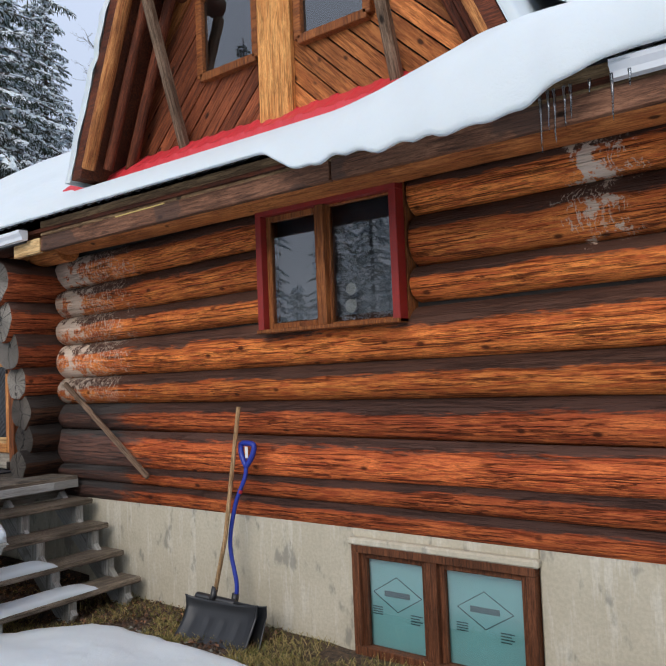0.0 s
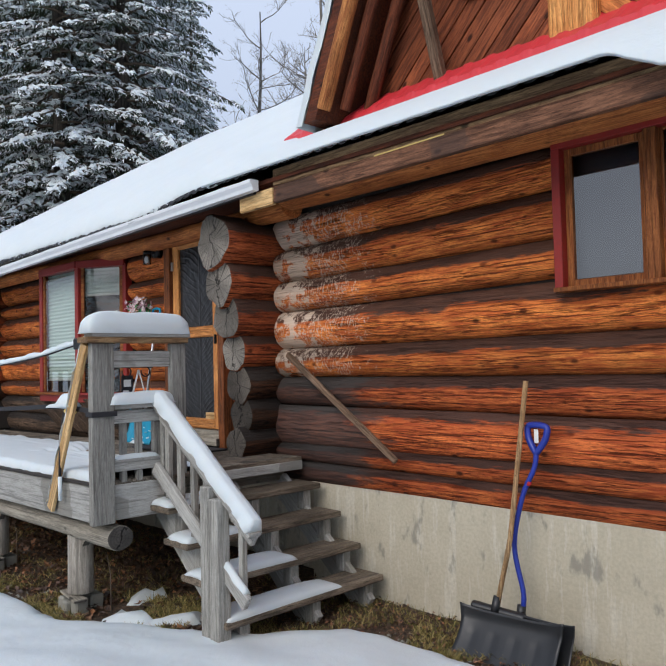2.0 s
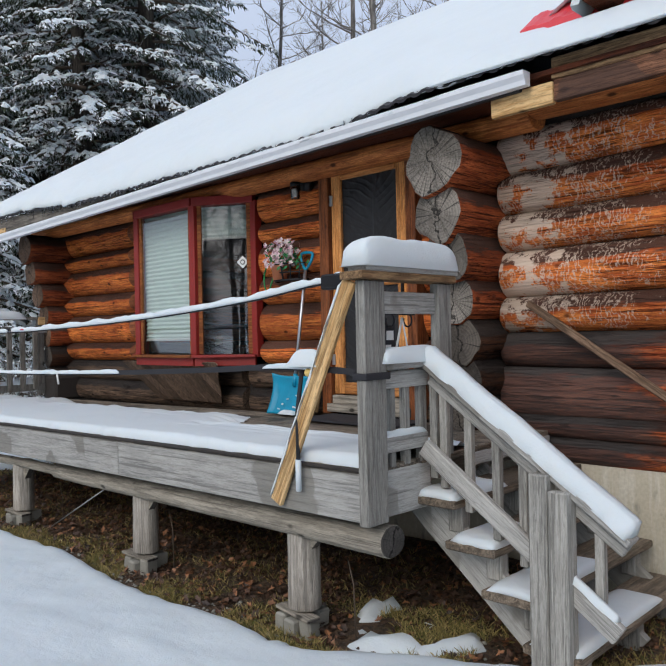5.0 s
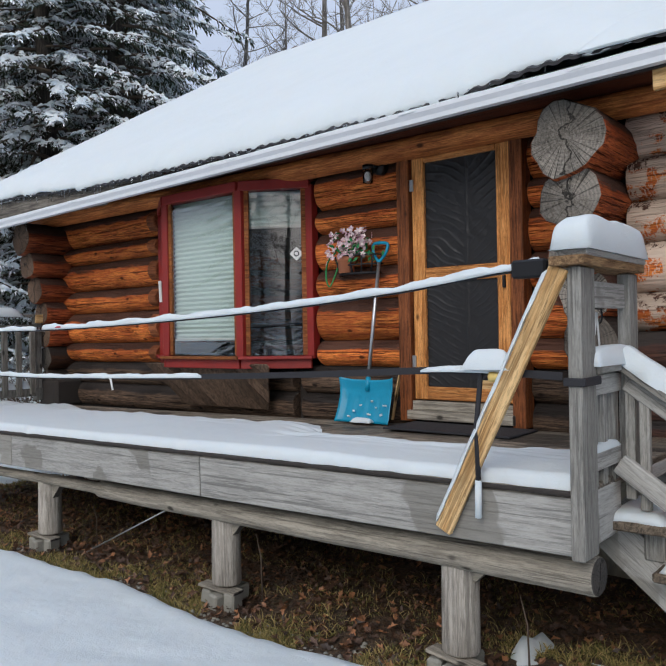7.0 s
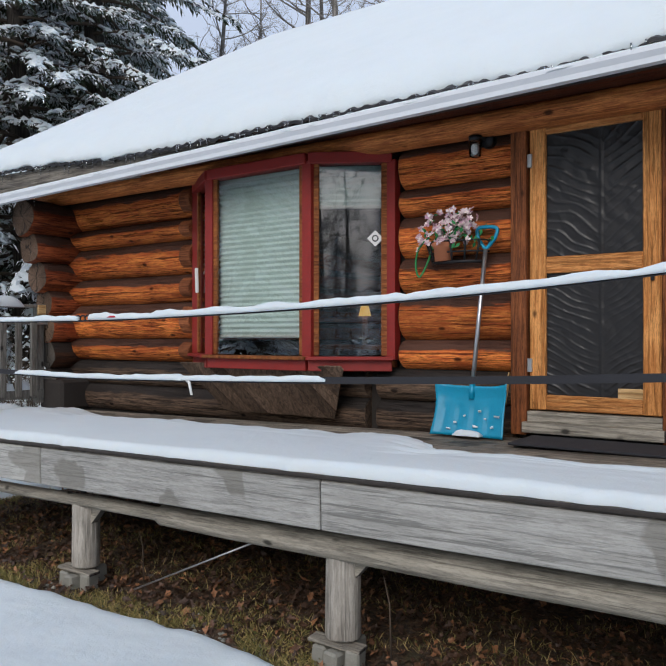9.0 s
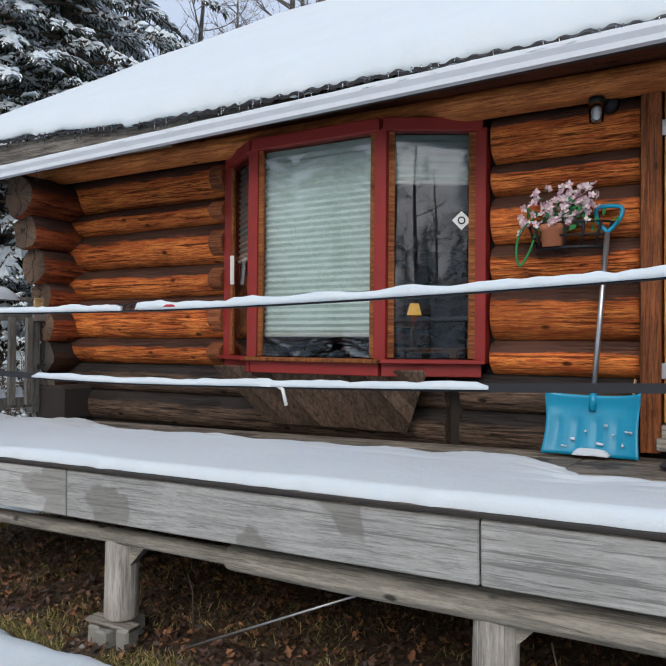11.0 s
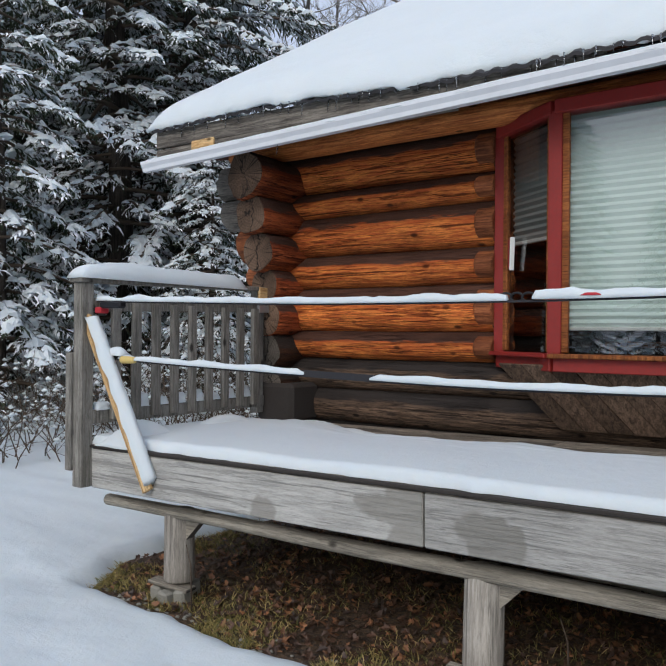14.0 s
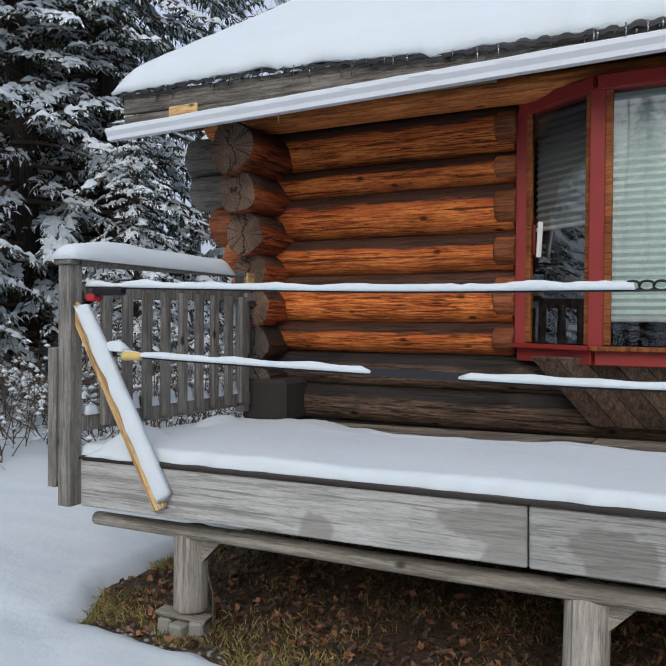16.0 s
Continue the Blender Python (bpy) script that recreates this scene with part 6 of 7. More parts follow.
def scoop(name, w, h, depth, material, parent, m, ribs, label=""):
    """A curved shovel blade: thickness, turned edges and pressed ribs. Local x across, z up, -y front."""
    nx, nz = 28, 16
    verts, faces = [], []
    for side in (0, 1):
        for i in range(nx + 1):
            for j in range(nz + 1):
                u, t = 2 * i / nx - 1, j / nz
                y = -depth * (1 - t) ** 1.6 - depth * 0.35 * max(0, t - 0.8) * 5 * 0.5 - 0.03 * abs(u) ** 6
                y += ribs * 0.006 * (math.sin(u * 9 * math.pi / 2) > 0.55) * (0.1 < t < 0.6)
                x = u * w / 2 * (1.0 - 0.05 * math.sin(t * math.pi))
                verts.append((x, y + side * 0.006, t * h + 0.025 * (abs(u) ** 4) * (t > 0.9)))
    n = (nx + 1) * (nz + 1)
    w_ = nz + 1
    for i in range(nx):
        for j in range(nz):
            a = i * w_ + j
            faces += [(a, a + w_, a + w_ + 1, a + 1), (a + n, a + n + 1, a + n + w_ + 1, a + n + w_)]
    for i in range(nx):
        a = i * w_
        faces += [(a, a + n, a + n + w_, a + w_), (a + nz, a + nz + w_, a + nz + w_ + n, a + nz + n)]
    for j in range(nz):
        faces += [(j, j + 1, j + 1 + n, j + n), (nx * w_ + j, nx * w_ + j + n, nx * w_ + j + 1 + n, nx * w_ + j + 1)]
    o = lists(name, verts, faces, material, parent, label, True)
    o.matrix_basis = m
    return o


ts = tagged(new("snow_shovel"), "teal plastic snow shovel with an aluminium handle leaning by the door", "shovel")
scoop("blade", 0.53, 0.335, 0.09, M_TEAL, ts, pose(-8.955, 3.93, 0.915), 1)
rod("shaft", [(-8.955, 3.92, 1.19), (-8.90, 4.03, 2.19)], 0.0155, M_ALU, ts, "bare aluminium shaft", 10)
rod("ferrule", [(-8.955, 3.915, 1.16), (-8.952, 3.93, 1.27)], 0.021, M_TEAL, ts, "", 10)
d_grip(ts, pose(-8.90, 4.03, 2.19, 0, 3, 0), -0.1, M_TEAL, 0.135, 0.15)
for k, (x, z) in enumerate(((-9.05, 1.0), (-8.98, 1.05), (-8.9, 0.98), (-8.83, 1.04), (-9.1, 0.96), (-8.78, 0.98), (-8.87, 1.09), (-9.0, 0.95), (-8.75, 1.06))):
    s = pillow("snow_bit", 0.024 + 0.008 * (k % 3), 0.013, 0.008, ts, "", 60 + k, 0.008, power=2)
    s.matrix_basis = pose(x, 3.86 - 0.05 * (1.1 - z), z, 90, 0, 90 * (k % 2))
s = pillow("snow_bit", 0.2, 0.08, 0.035, ts, "snow on the blade's lip", 70, 0.012, power=2)
s.location = (-8.94, 3.82, 0.925)

bp = tagged(new("snow_pusher"), "black plastic snow pusher with a wooden handle leaning on the wall", "shovel")
scoop("blade", 0.68, 0.30, 0.15, M_BLACK, bp, pose(-4.36, 3.74, -0.13, -10, 0, 6), 1)
rod("shaft", [(-4.50, 3.80, 0.13), (-4.42, 3.87, 0.6), (-4.335, 3.97, 1.575)], 0.0165, M_HANDLE, bp, "bare wooden shaft", 10)
v, f = log_mesh(0.34, 0.035, 0.03, 0.03, 0.03, 3.1, 10, 0.05)
o = lists("socket", v, f, M_BLACK, bp, "", True)
o.matrix_basis = pose(-4.66, 3.79, 0.17, 0, 6, 14)
rod("socket_neck", [(-4.505, 3.79, 0.13), (-4.49, 3.82, 0.25)], 0.026, M_BLACK, bp, "", 10)
bs = tagged(new("snow_shovel"), "black snow shovel with a bent blue handle behind the pusher", "shovel")
scoop("blade", 0.52, 0.28, 0.10, M_BLACK, bs, pose(-4.24, 3.85, -0.12, -4, 0, 0), 1)
rod("shaft", sagging([(-4.40, 3.93, 0.12), (-4.375, 3.93, 0.26), (-4.43, 3.93, 0.55), (-4.37, 3.94, 0.85), (-4.295, 3.97, 1.04), (-4.285, 3.98, 1.14)], 40), 0.0165, M_BLUE, bs, "blue bent tube", 10)
rod("label_ring", [(-4.335, 3.953, 0.93), (-4.325, 3.957, 0.955)], 0.0175, M_REDSTRAP, bs, "", 10)
d_grip(bs, pose(-4.285, 3.98, 1.13, 0, 2, 0), -0.1, M_BLUE, 0.125, 0.165, 0.021)
part("grip_label", box(-4.30, 3.985, 1.19, -4.27, 3.99, 1.275, 0.002), M_WHITE, bs, "white label inside the grip")
rod("socket", [(-4.40, 3.92, 0.10), (-4.39, 3.93, 0.19)], 0.028, M_BLACK, bs, "", 10)

lb = tagged(new("leaning_stick"), "weathered split stick leaning against the log wall", "stick")
plank("stick", (-6.70, 4.02, 1.80), (-5.45, 3.985, 0.985), 0.035, 0.05, M_BRACE, lb, "", 0.008)
sk = tagged(new("thin_lath"), "pale thin lath leaning beside the door casing", "lath")
plank("board", (-8.79, 4.02, 0.93), (-8.755, 4.10, 1.34), 0.012, 0.03, M_LATH, sk, "", 0.002, (0, 1, 0))

# flower basket on the wall
fb_ = tagged(new("flower_basket"), "iron wall basket with a terracotta pot of faded pink flowers", "flower basket")
cxf, czf = -9.12, 2.11
for k, (r, z) in enumerate(((0.20, 0.0), (0.225, 0.07), (0.245, 0.145))):
    rod("hoop", [(cxf + r * math.cos(a), 4.10 - 0.6 * r * math.sin(a) - 0.02, czf + z) for a in [math.pi * i / 16 for i in range(17)]], 0.007 if k else 0.013, M_IRON, fb_, "", 6)
for i in range(7):
    a = math.pi * (i + 0.5) / 7
    rod("stave", [(cxf + r * math.cos(a), 4.08 - 0.6 * r * math.sin(a), czf + z) for r, z in ((0.20, 0.0), (0.225, 0.07), (0.25, 0.15))], 0.008, M_IRON, fb_, "", 6)
v, f = tube([(-9.20, 3.99, czf + 0.01), (-9.20, 3.99, czf + 0.10), (-9.20, 3.99, czf + 0.102), (-9.20, 3.99, czf + 0.14)], 0.065, 18, True, 1.3)
lists("flower_pot", v, f, M_TERRA, fb_, "terracotta pot", True)
random.seed(21)
verts, faces, gv, gf = [], [], [], []
for i in range(130):
    a, b = random.uniform(0, 2 * math.pi), random.gauss(0, 1)
    c = Vector((cxf - 0.01 + max(-0.18, min(0.18, random.gauss(0, 0.10))), 3.97 + max(-0.08, min(0.08, random.gauss(0, 0.05))), czf + 0.24 + max(-0.1, min(0.12, random.gauss(0, 0.06)))))
    if i < 8:
        c = Vector((cxf - 0.27 + random.gauss(0, 0.02), 3.99, czf + 0.2 + random.gauss(0, 0.03)))
    up = Vector((random.gauss(0, 0.6), -0.9, random.gauss(0.5, 0.5))).normalized()
    u = up.orthogonal().normalized()
    w = up.cross(u)
    for p in range(5):
        t = 2 * math.pi * p / 5 + random.uniform(-0.2, 0.2)
        d1 = u * math.cos(t) + w * math.sin(t)
        d2 = u * math.cos(t + 0.55) + w * math.sin(t + 0.55)
        d3 = u * math.cos(t - 0.55) + w * math.sin(t - 0.55)
        r = random.uniform(0.018, 0.028)
        k = len(verts)
        verts += [tuple(c), tuple(c + d3 * r * 0.8 + up * 0.004), tuple(c + d1 * r * 1.15 + up * 0.008), tuple(c + d2 * r * 0.8 + up * 0.004)]
        faces.append((k, k + 1, k + 2, k + 3))
for i in range(120):
    c = Vector((cxf + random.gauss(0, 0.11), 4.0 + random.gauss(0, 0.04), czf + 0.19 + random.gauss(0, 0.06)))
    d = Vector((random.gauss(0, 1), random.gauss(-0.4, 0.7), random.gauss(0.3, 0.8))).normalized()
    e = d.orthogonal().normalized() * 0.012
    k = len(gv)
    gv += [tuple(c), tuple(c + d * 0.025 + e), tuple(c + d * 0.055), tuple(c + d * 0.025 - e)]
    gf.append((k, k + 1, k + 2, k + 3))
lists("blossoms", verts, faces, M_PETAL, fb_, "faded pink cloth blossoms")
lists("foliage", gv, gf, M_GREEN, fb_, "dark green leaves")
rod("hose_loop", sagging([(-9.32, 4.0, 2.30), (-9.40, 3.99, 2.22), (-9.43, 4.0, 2.10), (-9.41, 4.02, 2.02), (-9.35, 4.03, 2.12), (-9.31, 4.04, 2.25)], 30), 0.008, M_GREEN, fb_, "loop of green cord", 6)

# porch light
pl = tagged(new("porch_light"), "unlit porch light with a black mount and clear jar", "lamp")
v, f = tube([(-8.90, 4.10, 2.95), (-8.90, 4.03, 2.95)], 0.055, 16)
lists("mount", v, f, M_IRON, pl, "black round mount", True)
rod("arm", [(-8.90, 4.05, 2.96), (-8.94, 3.99, 2.965)], 0.02, M_IRON, pl, "", 8)
v, f = tube([(-8.95, 3.97, 2.965), (-8.95, 3.97, 2.93)], 0.045, 16)
lists("cap", v, f, M_IRON, pl, "", True)
v, f = tube([(-8.95, 3.97, 2.93), (-8.95, 3.97, 2.90), (-8.95, 3.97, 2.84), (-8.95, 3.97, 2.825)], 0.045, 16, True, 0.9)
lists("jar", v, f, M_ICE, pl, "clear glass jar", True)
bm = bmesh.new()
bmesh.ops.create_uvsphere(bm, u_segments=14, v_segments=10, radius=0.03, matrix=pose(-8.95, 3.97, 2.88) @ Matrix.Diagonal((1, 1, 1.35, 1)))
part("bulb", bm, M_WHITE, pl, "white bulb, off", True)


# ---- trees ----
def spruce(name, height, spread, clear, seed, label, boughs=150):
    """A spruce: tapered trunk, whorls of drooping boughs set with short sprigs, and clumps of snow."""
    rng = random.Random(seed)
    thing = tagged(new(name), label, "tree", "snowy spruces")
    pts = [(0.1 * math.sin(z * 0.4 + seed), 0.1 * math.cos(z * 0.3), z) for z in [height * i / 14 for i in range(15)]]
    v, f = tube(pts, 0.012 * height + 0.03, 12, True, 0.08)
    lists("trunk", v, f, M_BARK, thing, "dark scaly trunk", True)
    nv, nf, sv, sf, bv, bf = [], [], [], [], [], []

    def blade(o, d, up, length, wide):
        side = d.cross(up)
        if side.length < 1e-3:
            return
        side = side.normalized() * wide
        mid = o + d * length * 0.5 + up * 0.012
        tip = o + d * length - Vector((0, 0, length * 0.22))
        k = len(nv)
        nv.extend((tuple(o), tuple(mid + side), tuple(tip), tuple(mid - side)))
        nf.append((k, k + 1, k + 2, k + 3))

    def clump(c, d, length, wide, high):
        side = Vector((-d.y, d.x, 0))
        if side.length < 1e-3:
            return
        side.normalize()
        k = len(sv)
        j = lambda s: Vector((rng.uniform(-s, s), rng.uniform(-s, s), rng.uniform(-s, s) * 0.5))
        a, b = c - d * length / 2, c + d * length / 2
        m1, m2 = c - d * length * 0.18, c + d * length * 0.2
        sv.extend(tuple(p + j(wide * 0.25)) for p in (a, m1 + side * wide, m2 + side * wide * 0.85, b, m2 - side * wide * 0.85, m1 - side * wide, m1 + Vector((0, 0, high)), m2 + Vector((0, 0, high * 0.85))))
        for g in ((0, 1, 6), (1, 2, 7, 6), (2, 3, 7), (3, 4, 7), (4, 5, 6, 7), (5, 0, 6), (0, 5, 4, 3, 2, 1)):
            sf.append(tuple(k + i for i in g))

    for q in range(boughs):
        t = (q + rng.random()) / boughs
        z = clear + (height * 0.98 - clear) * t ** 0.92
        reach = spread * (1 - t) ** 0.75 * rng.uniform(0.62, 1.12) + 0.22
        a = q * 2.399 + rng.uniform(-0.35, 0.35)
        out = Vector((math.cos(a), math.sin(a), 0))
        side = Vector((-out.y, out.x, 0))
        lift = rng.uniform(-0.05, 0.25) * (0.4 + t)
        n = max(4, int(reach / 0.17))
        axis = []
        for i in range(n + 1):
            s = i / n
            axis.append(Vector((0, 0, z)) + out * reach * s + Vector((0, 0, reach * (lift * s - 0.52 * s * s + 0.14 * s ** 4))) + side * 0.10 * reach * math.sin(s * 3 + q))
        v, f = tube([tuple(p) for p in axis[::2]] if len(axis) > 4 else [tuple(p) for p in axis], 0.016 + 0.010 * reach, 4, False, 0.3)
        k = len(bv)
        bv.extend(v)
        bf.extend(tuple(i + k for i in g) for g in f)
        snowy = rng.uniform(0.5, 1.0)
        for i in range(1, n + 1):
            s = i / n
            if s < 0.22 and reach > 1.0:
                continue
            p = axis[i]
            d0 = (axis[i] - axis[i - 1]).normalized()
            w = (0.60 - 0.40 * s) * min(1.0, 0.35 + reach * 0.36)
            for sg in (-1, 1):
                if rng.random() < 0.12:
                    continue
                d = (d0 * rng.uniform(0.45, 0.9) + side * sg * rng.uniform(0.55, 1.0) + Vector((0, 0, rng.uniform(-0.42, 0.12)))).normalized()
                ln = w * rng.uniform(0.7, 1.25)
                for h in range(7):
                    o = p + d * ln * (h / 7.0) + Vector((0, 0, -0.16 * ln * (h / 7.0) ** 2))
                    sd = 1 if h % 2 else -1
                    dd = (d * 0.8 + d.cross(Vector((0, 0, 1))) * sd * rng.uniform(0.3, 0.9) + Vector((0, 0, rng.uniform(-0.6, 0.2)))).normalized()
                    blade(o, dd, Vector((rng.uniform(-.5, .5), rng.uniform(-.5, .5), 1)).normalized(), ln * rng.uniform(0.22, 0.42) + 0.05, rng.uniform(0.014, 0.028))
                if rng.random() < snowy:
                    c = p + d * ln * rng.uniform(0.3, 0.75) + Vector((0, 0, 0.012 - 0.05 * ln))
                    clump(c, d, ln * rng.uniform(0.4, 0.8), rng.uniform(0.05, 0.13), rng.uniform(0.04, 0.09))
                if rng.random() < snowy * 0.7:
                    c = p + d * ln * rng.uniform(0.5, 0.95) + Vector((0, 0, 0.012 - 0.10 * ln))
                    clump(c, d, ln * rng.uniform(0.2, 0.4), rng.uniform(0.015, 0.04), rng.uniform(0.02, 0.04))
                if rng.random() < snowy * 0.5:
                    c = p + d * ln * rng.uniform(0.05, 0.4) + Vector((0, 0, 0.02))
                    clump(c, d0, rng.uniform(0.16, 0.40), rng.uniform(0.05, 0.12), rng.uniform(0.035, 0.08))
    tagged(lists("bough_frame", bv, bf, M_STEM, thing, "thin grey limbs", True), kind="stuff")
    lists("crown", nv, nf, M_NEEDLE, thing, "dark needles dusted with snow")
    lists("crown_snow", sv, sf, M_SNOW, thing, "clumps of snow on the boughs")
    return thing


def snowy_bark_material():
    m, n, l, b = nodes_of("snowy_bark")
    geo, sep = n.new("ShaderNodeNewGeometry"), n.new("ShaderNodeSeparateXYZ")
    l.new(geo.outputs["Normal"], sep.inputs[0])
    t = tex(n, l, coords(n, l, "World"), 6.0, 3)
    bark = mix(n, l, t, (0.10, 0.09, 0.08), (0.24, 0.22, 0.20))
    l.new(mix(n, l, span(n, l, val(n, l, "ADD", sep.outputs[2], val(n, l, "SUBTRACT", t, 0.5)), 0.45, 0.65), bark, (0.85, 0.87, 0.9)), b.inputs["Base Color"])
    b.inputs["Roughness"].default_value = 0.9
    return m


M_SNOWBARK = snowy_bark_material()


def bare_tree(name, height, seed, label, lean=0.0):
    rng = random.Random(seed)
    thing = tagged(new(name), label, "tree", "bare trees")
    pts = [(lean * z / height + 0.12 * math.sin(z * 0.5 + seed), 0.1 * math.cos(z * 0.45 + seed), z) for z in [height * i / 16 for i in range(17)]]
    v, f = tube(pts, 0.014 * height, 10, True, 0.1)
    lists("trunk", v, f, M_BIRCH, thing, "grey trunk", True)
    verts, faces = [], []

    def grow(o, d, length, r, depth):
        p, pts_ = o.copy(), [o.copy()]
        k = 5
        for i in range(k):
            d = (d + Vector((rng.gauss(0, 0.16), rng.gauss(0, 0.16), rng.gauss(0.04, 0.12)))).normalized()
            p = p + d * length / k
            pts_.append(p.copy())
        v, f = tube([tuple(q) for q in pts_], r, 4 if depth else 5, False, 0.35)
        b = len(verts)
        verts.extend(v)
        faces.extend(tuple(i + b for i in g) for g in f)
        if depth < 3:
            for i in range(rng.randint(3, 5)):
                q = pts_[rng.randint(1, k)]
                e = (d + Vector((rng.gauss(0, 0.75), rng.gauss(0, 0.75), rng.gauss(0.1, 0.45)))).normalized()
                grow(q, e, length * rng.uniform(0.4, 0.65), r * 0.5, depth + 1)

    for i in range(26):
        z = height * rng.uniform(0.28, 0.98)
        k = min(15, int(z / height * 16))
        o = Vector(pts[k]).lerp(Vector(pts[k + 1]), z / height * 16 - k)
        a = rng.uniform(0, 2 * math.pi)
        grow(o, Vector((math.cos(a), math.sin(a), rng.uniform(0.1, 0.9))).normalized(), height * 0.17 * rng.uniform(0.6, 1.2) * (1.2 - z / height * 0.7), 0.0030 * height * (1.15 - z / height * 0.6), 0)
    tagged(lists("twig_crown", verts, faces, M_SNOWBARK, thing, "fine bare branches with a trace of snow"), kind="stuff")
    return thing


def place(thing, x, y, turn=0, size=1.0):
    thing.matrix_basis = pose(x, y, snow_height(x, y) - 0.1, 0, 0, turn) @ Matrix.Scale(size, 4)


SP = [spruce("spruce_tree", 25.0, 4.0, 1.5, 7, "tall dark spruce laden with fresh snow", 300),
      spruce("spruce_tree", 21.0, 3.7, 0.8, 19, "broad dark spruce with snow on its boughs", 260),
      spruce("spruce_tree", 9.0, 2.0, 0.2, 31, "young spruce heavy with snow", 110)]
place(SP[0], -21.6, 10.6, 20)
place(SP[1], -22.2, 8.9, 0)
place(SP[2], -20.6, 5.4, 0)
for k, (x, y, turn, size) in enumerate(((-25.6, 6.6, 80, 1.0), (-24.3, 12.4, 140, 0.95), (-27.5, 10.0, 200, 1.05), (-29.5, 5.0, 30, 0.95), (-31, 14.5, 260, 1.1), (-28.0, 17.0, 100, 0.85), (-35, 9, 10, 1.1),
                                        (-34, 20, 50, 1.0), (-38, 15, 350, 1.1), (-30.5, 1.5, 300, 0.9), (-36, 3, 220, 1.1), (-17.0, 27.0, 20, 0.7), (-8, 30, 70, 0.7), (2, 28, 200, 0.7))):
    place(copy_thing(SP[k % 2], Matrix()), x, y, turn, size)
for k, (x, y, turn, size) in enumerate(((-18.8, 8.2, 60, 0.55), (-23.6, 4.0, 160, 0.9), (-26, 2.6, 250, 0.8), (-19.8, 12.6, 20, 0.8))):
    place(copy_thing(SP[2], Matrix()), x, y, turn, size)
# woods behind the walker, seen in the panes
for k, (x, y, turn, size) in enumerate(((-13.0, -20, 190, 0.4), (-17.5, -14.5, 320, 0.5), (-20.5, -12.5, 220, 0.6), (-23, -10, 150, 0.8), (-26, -14, 10, 0.8), (6.6, -12.0, 260, 0.42), (9.5, -13.5, 300, 0.46), (12.5, -15, 20, 0.5), (4.2, -13.5, 90, 0.36), (15, -19, 50, 0.55), (1.8, -17, 50, 0.3), (-19, -19, 177, 0.6))):
    place(copy_thing(SP[k % 2], Matrix()), x, y, turn, size)
for k, (x, y, turn, size) in enumerate(((-14.6, -13.5, 30, 0.6), (-17.0, -11.5, 130, 0.55), (4.6, -16.5, 20, 0.6), (6.8, -16.2, 160, 0.6), (10.2, -16.0, 310, 0.6), (12.0, -17.5, 100, 0.65))):
    place(copy_thing(SP[2], Matrix()), x, y, turn, size)
rng_ = random.Random(15)
for k in range(26):
    x = -16 + k * 1.6 + rng_.uniform(-0.6, 0.6)
    place(copy_thing(SP[k % 2], Matrix()), x, rng_.uniform(-31, -23), rng_.uniform(0, 360), rng_.uniform(0.22, 0.34))
BT = [bare_tree("bare_tree", 16.0, 3, "leafless grey tree behind the roof"), bare_tree("bare_tree", 15.0, 8, "leafless slender tree with snow on its twigs", 0.8)]
place(BT[0], -19.3, 17.0, 0)
place(BT[1], -24.6, 17.0, 40)
for k, (x, y, turn, size) in enumerate(((-20.7, 17.6, 100, 1.0), (-16.8, 19.0, 200, 0.95), (-22.5, 21, 300, 1.05), (-26.5, 21, 30, 1.0), (-12.5, 21, 60, 0.9), (-8.0, 22, 10, 0.95), (-6.5, -31, 0, 0.8), (-8.8, -32, 120, 0.85), (-10.6, -33, 220, 0.8), (-4.4, -32, 20, 0.85), (-14.5, -28, 60, 0.8), (-12.6, -30, 80, 0.9)) + tuple((-9 + i * 1.5 + (i * 7 % 5) * 0.2, -27 - (i * 3 % 4), i * 67, 0.8 + 0.05 * (i % 5)) for i in range(16))):
    place(copy_thing(BT[k % 2], Matrix()), x, y, turn, size)

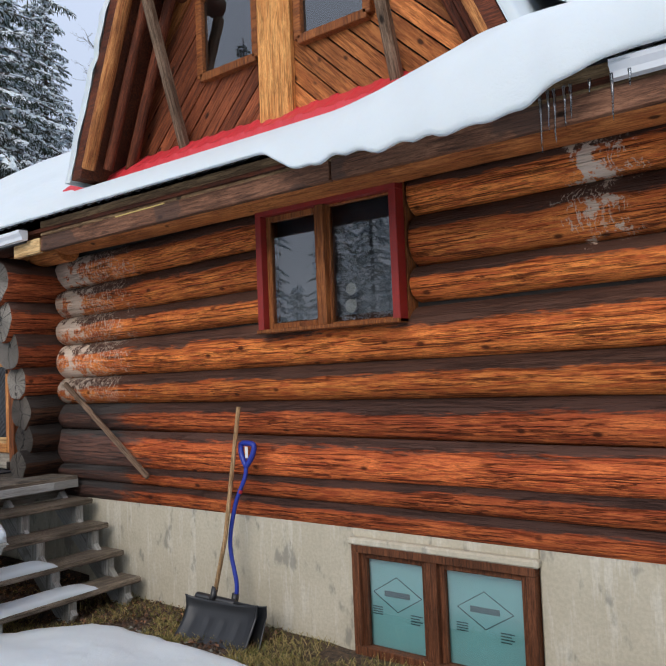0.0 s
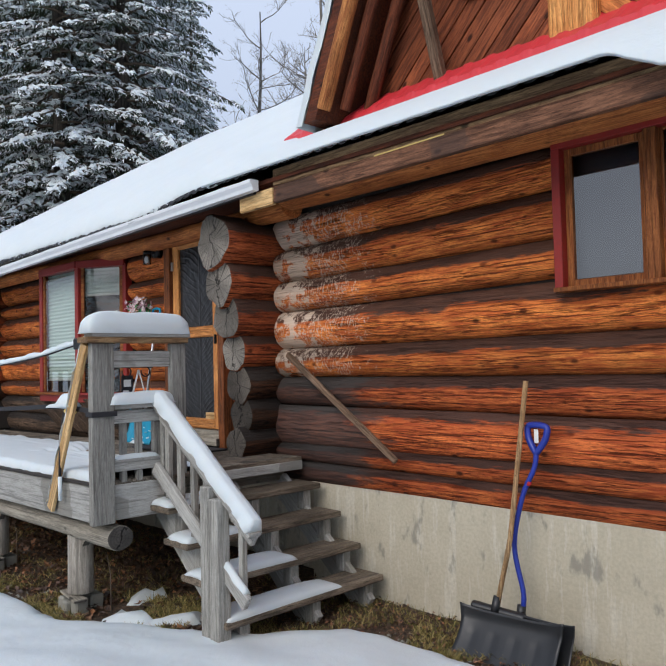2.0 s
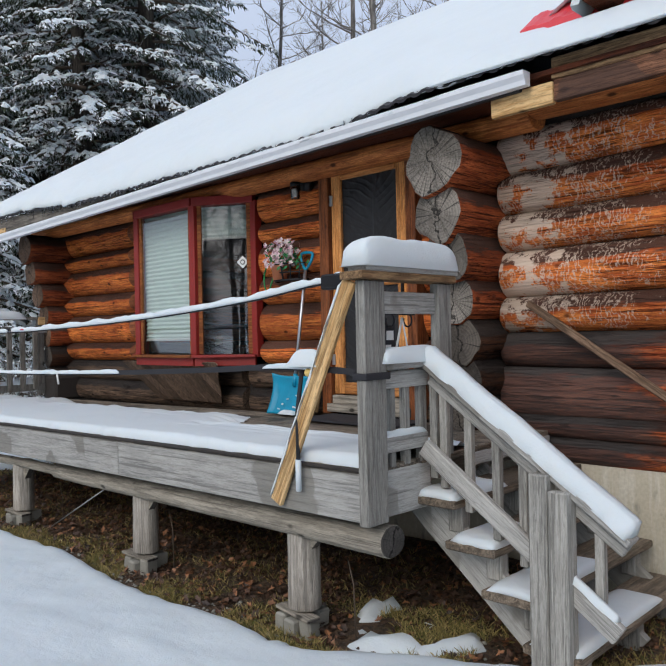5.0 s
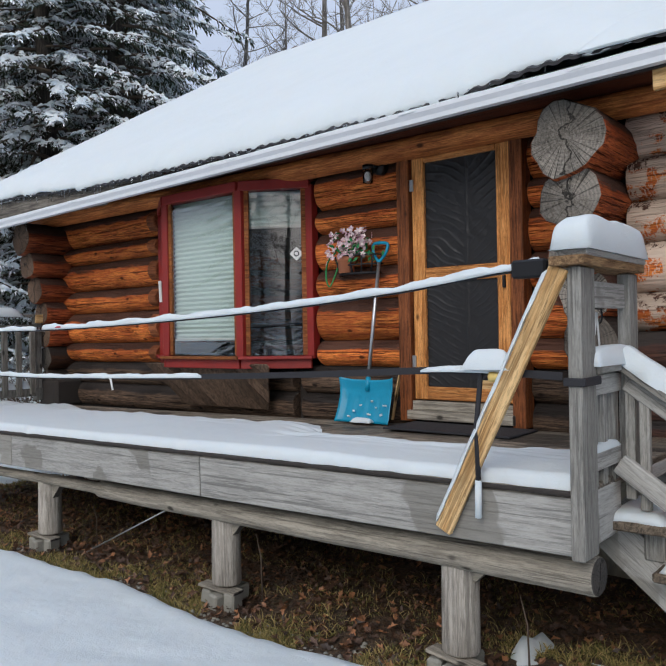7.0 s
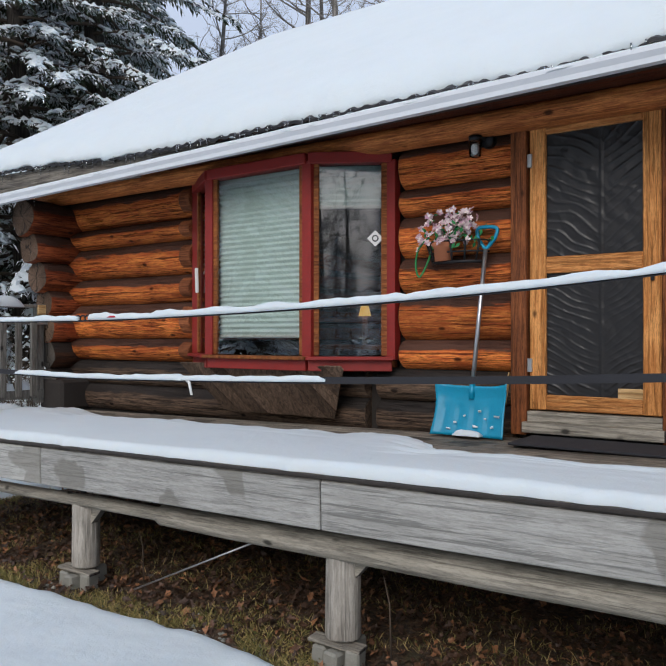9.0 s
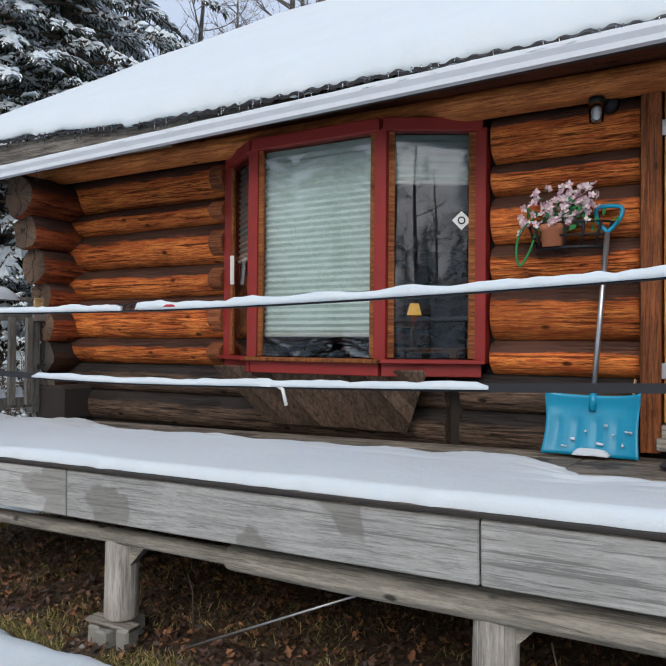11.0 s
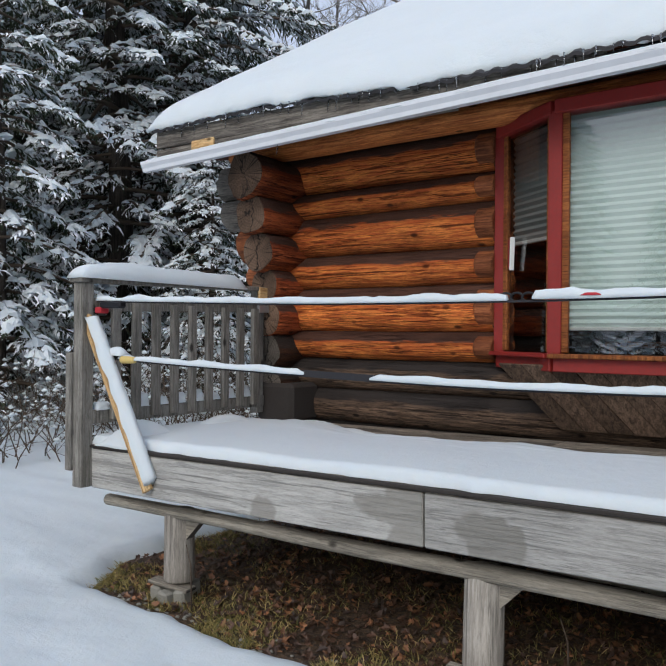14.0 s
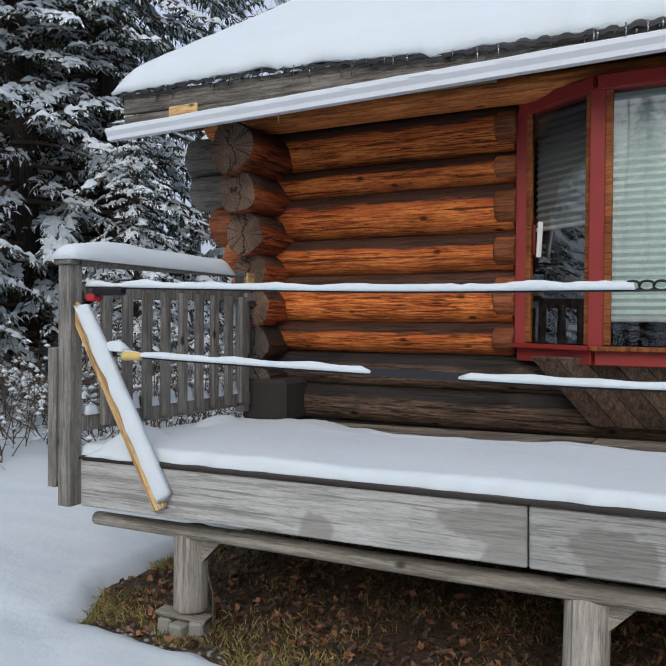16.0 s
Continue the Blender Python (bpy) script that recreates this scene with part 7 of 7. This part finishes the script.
# low snowy brush by the porch end
def brush(name, x0, x1, y0, y1, count, high, seed, label):
    rng = random.Random(seed)
    sv, sf, nv, nf = [], [], [], []
    for i in range(count):
        x, y = rng.uniform(x0, x1), rng.uniform(y0, y1)
        o = Vector((x, y, snow_height(x, y) - 0.05))
        d = Vector((rng.gauss(0, 0.35), rng.gauss(0, 0.35), 1)).normalized()
        h = high * rng.uniform(0.5, 1.1)
        pts = [o]
        for k in range(5):
            d = (d + Vector((rng.gauss(0, 0.2), rng.gauss(0, 0.2), rng.gauss(-0.06, 0.1)))).normalized()
            pts.append(pts[-1] + d * h / 5)
        v, f = tube([tuple(p) for p in pts], 0.008, 4, False, 0.35)
        b = len(sv)
        sv += v
        sf += [tuple(j + b for j in g) for g in f]
        for k in range(6):
            p = pts[rng.randint(1, 5)]
            e = Vector((rng.gauss(0, 1), rng.gauss(0, 1), rng.gauss(0.1, 0.4))).normalized()
            q = p + e * rng.uniform(0.12, 0.4)
            v, f = tube([tuple(p), tuple((p + q) / 2 + Vector((0, 0, 0.02))), tuple(q)], 0.004, 3, False, 0.5)
            b = len(sv)
            sv += v
            sf += [tuple(j + b for j in g) for g in f]
            if rng.random() < 0.75:
                c, r = p.lerp(q, rng.uniform(0.3, 0.9)), rng.uniform(0.015, 0.045)
                b = len(nv)
                nv += [tuple(c + Vector(w) * r * rng.uniform(0.7, 1.3)) for w in ((1.6, 0, 0), (-1.6, 0, 0), (0, 1.2, 0), (0, -1.2, 0), (0, 0, 0.9), (0, 0, -0.5))]
                nf += [tuple(b + j for j in g) for g in ((0, 2, 4), (2, 1, 4), (1, 3, 4), (3, 0, 4), (2, 0, 5), (1, 2, 5), (3, 1, 5), (0, 3, 5))]
    t = tagged(new(name), label, "brush", "", "stuff")
    lists("twigs", sv, sf, M_STEM, t)
    lists("snow", nv, nf, M_SNOW, t, "clumps of snow on the twigs", True)


brush("brush", -19.5, -15.2, 5.0, 9.5, 260, 1.5, 5, "bare brush and twigs dotted with snow clumps")
brush("brush", -22.0, -17.0, 2.5, 6.0, 200, 1.2, 9, "bare brush and twigs dotted with snow clumps")

# leaf litter, moss and dry grass on the bare strip
random.seed(77)
verts, faces = [], []
LOBES = [(-1.0, 0.0), (-0.55, 0.42), (-0.30, 0.30), (0.05, 0.70), (0.35, 0.34), (1.1, 0.0), (0.35, -0.34), (0.05, -0.70), (-0.30, -0.30), (-0.55, -0.42)]
leaves = 0
while leaves < 11000:
    x = random.uniform(-14.0, -4.0)
    y = random.uniform(2.0, 4.2) if x < -6 else random.uniform(3.1, 4.1)
    if snow_cover(x, y) > -0.03:
        continue
    leaves += 1
    c = Vector((x, y, earth(x, y) + random.uniform(0.004, 0.035)))
    up = Vector((random.gauss(0, 0.55), random.gauss(0, 0.55), 1)).normalized()
    u = up.orthogonal().normalized()
    u.rotate(Matrix.Rotation(random.uniform(0, 6.28), 3, up))
    w = up.cross(u)
    r = random.uniform(0.014, 0.038) * (1 if x < -6 else 0.6)
    k, curl, bend = len(verts), random.uniform(0.0, 0.9), random.uniform(-0.4, 0.4)
    verts.append(tuple(c))
    verts += [tuple(c + u * a * r * random.uniform(0.85, 1.15) + w * b * r * random.uniform(0.8, 1.2) + up * r * (curl * b * b + bend * a * a)) for a, b in LOBES]
    faces += [(k, k + 1 + q, k + 1 + (q + 1) % 10) for q in range(10)]
tagged(lists("leaf_litter", verts, faces, M_LEAF, None, "curled brown dead leaves on the bare earth"), category="leaves", kind="stuff")
verts, faces = [], []
tries = 0
while len(faces) < 30000 and tries < 360000:
    tries += 1
    x = random.uniform(-14.2, -2.5)
    y = random.uniform(1.95, 4.12)
    s = snow_cover(x, y)
    near_wall = x > -6 and y > 3.5
    if s > 0.02 or random.random() > (0.95 * math.exp(-abs(s) * 4.5) + (0.14 if near_wall else 0.012)):
        continue
    if noise.noise(Vector((x * 2.2, y * 2.2, 4))) < -0.12:
        continue
    c = Vector((x, y, earth(x, y)))
    a = random.uniform(0, 6.28)
    h = random.uniform(0.025, 0.09)
    lean = Vector((random.gauss(0, 0.7), random.gauss(-0.1, 0.7), 1)).normalized()
    e = Vector((math.cos(a), math.sin(a), 0)) * 0.0026
    tip = c + lean * h + Vector((0, 0, -h * 0.15))
    k = len(verts)
    verts += [tuple(c - e), tuple(c + e), tuple(c + lean * h * 0.55 + e * 0.7), tuple(tip), tuple(c + lean * h * 0.55 - e * 0.7)]
    faces.append((k, k + 1, k + 2, k + 3, k + 4))
tagged(lists("dry_grass", verts, faces, M_GRASS, None, "short dry grass and moss along the snow's edge"), category="grass", kind="stuff")
# pebbles along the snow's edge
verts, faces = [], []
for i in range(520):
    x = random.uniform(-14.0, -2.5)
    y = bare_edge(x) + abs(random.gauss(0.03, 0.10))
    r = random.uniform(0.006, 0.02)
    c = Vector((x, y, earth(x, y) + r * 0.3))
    k = len(verts)
    verts += [tuple(c + Vector(w) * r * random.uniform(0.7, 1.3)) for w in ((1.3, 0, 0), (-1.3, 0, 0), (0, 1.1, 0), (0, -1.1, 0), (0, 0, 0.7), (0, 0, -0.7))]
    faces += [tuple(k + j for j in g) for g in ((0, 2, 4), (2, 1, 4), (1, 3, 4), (3, 0, 4), (2, 0, 5), (1, 2, 5), (3, 1, 5), (0, 3, 5))]
tagged(lists("pebbles", verts, faces, M_BLOCK, None, "grey pebbles at the edge of the snow", True), category="pebbles", kind="stuff")
for k, (x, y, h) in enumerate(((-6.95, 2.5, 0.34), (-8.75, 2.5, 0.36), (-10.8, 2.65, 0.25), (-12.9, 2.3, 0.3))):
    rod("stalk", [(x, y, -0.1), (x - 0.01, y, h * 0.6), (x - 0.04, y - 0.01, h)], 0.006, M_STEM, tagged(new("dry_stalk"), "thin dry plant stalk standing in the litter", "plant", "dry stalks"), "", 5, 0.5)
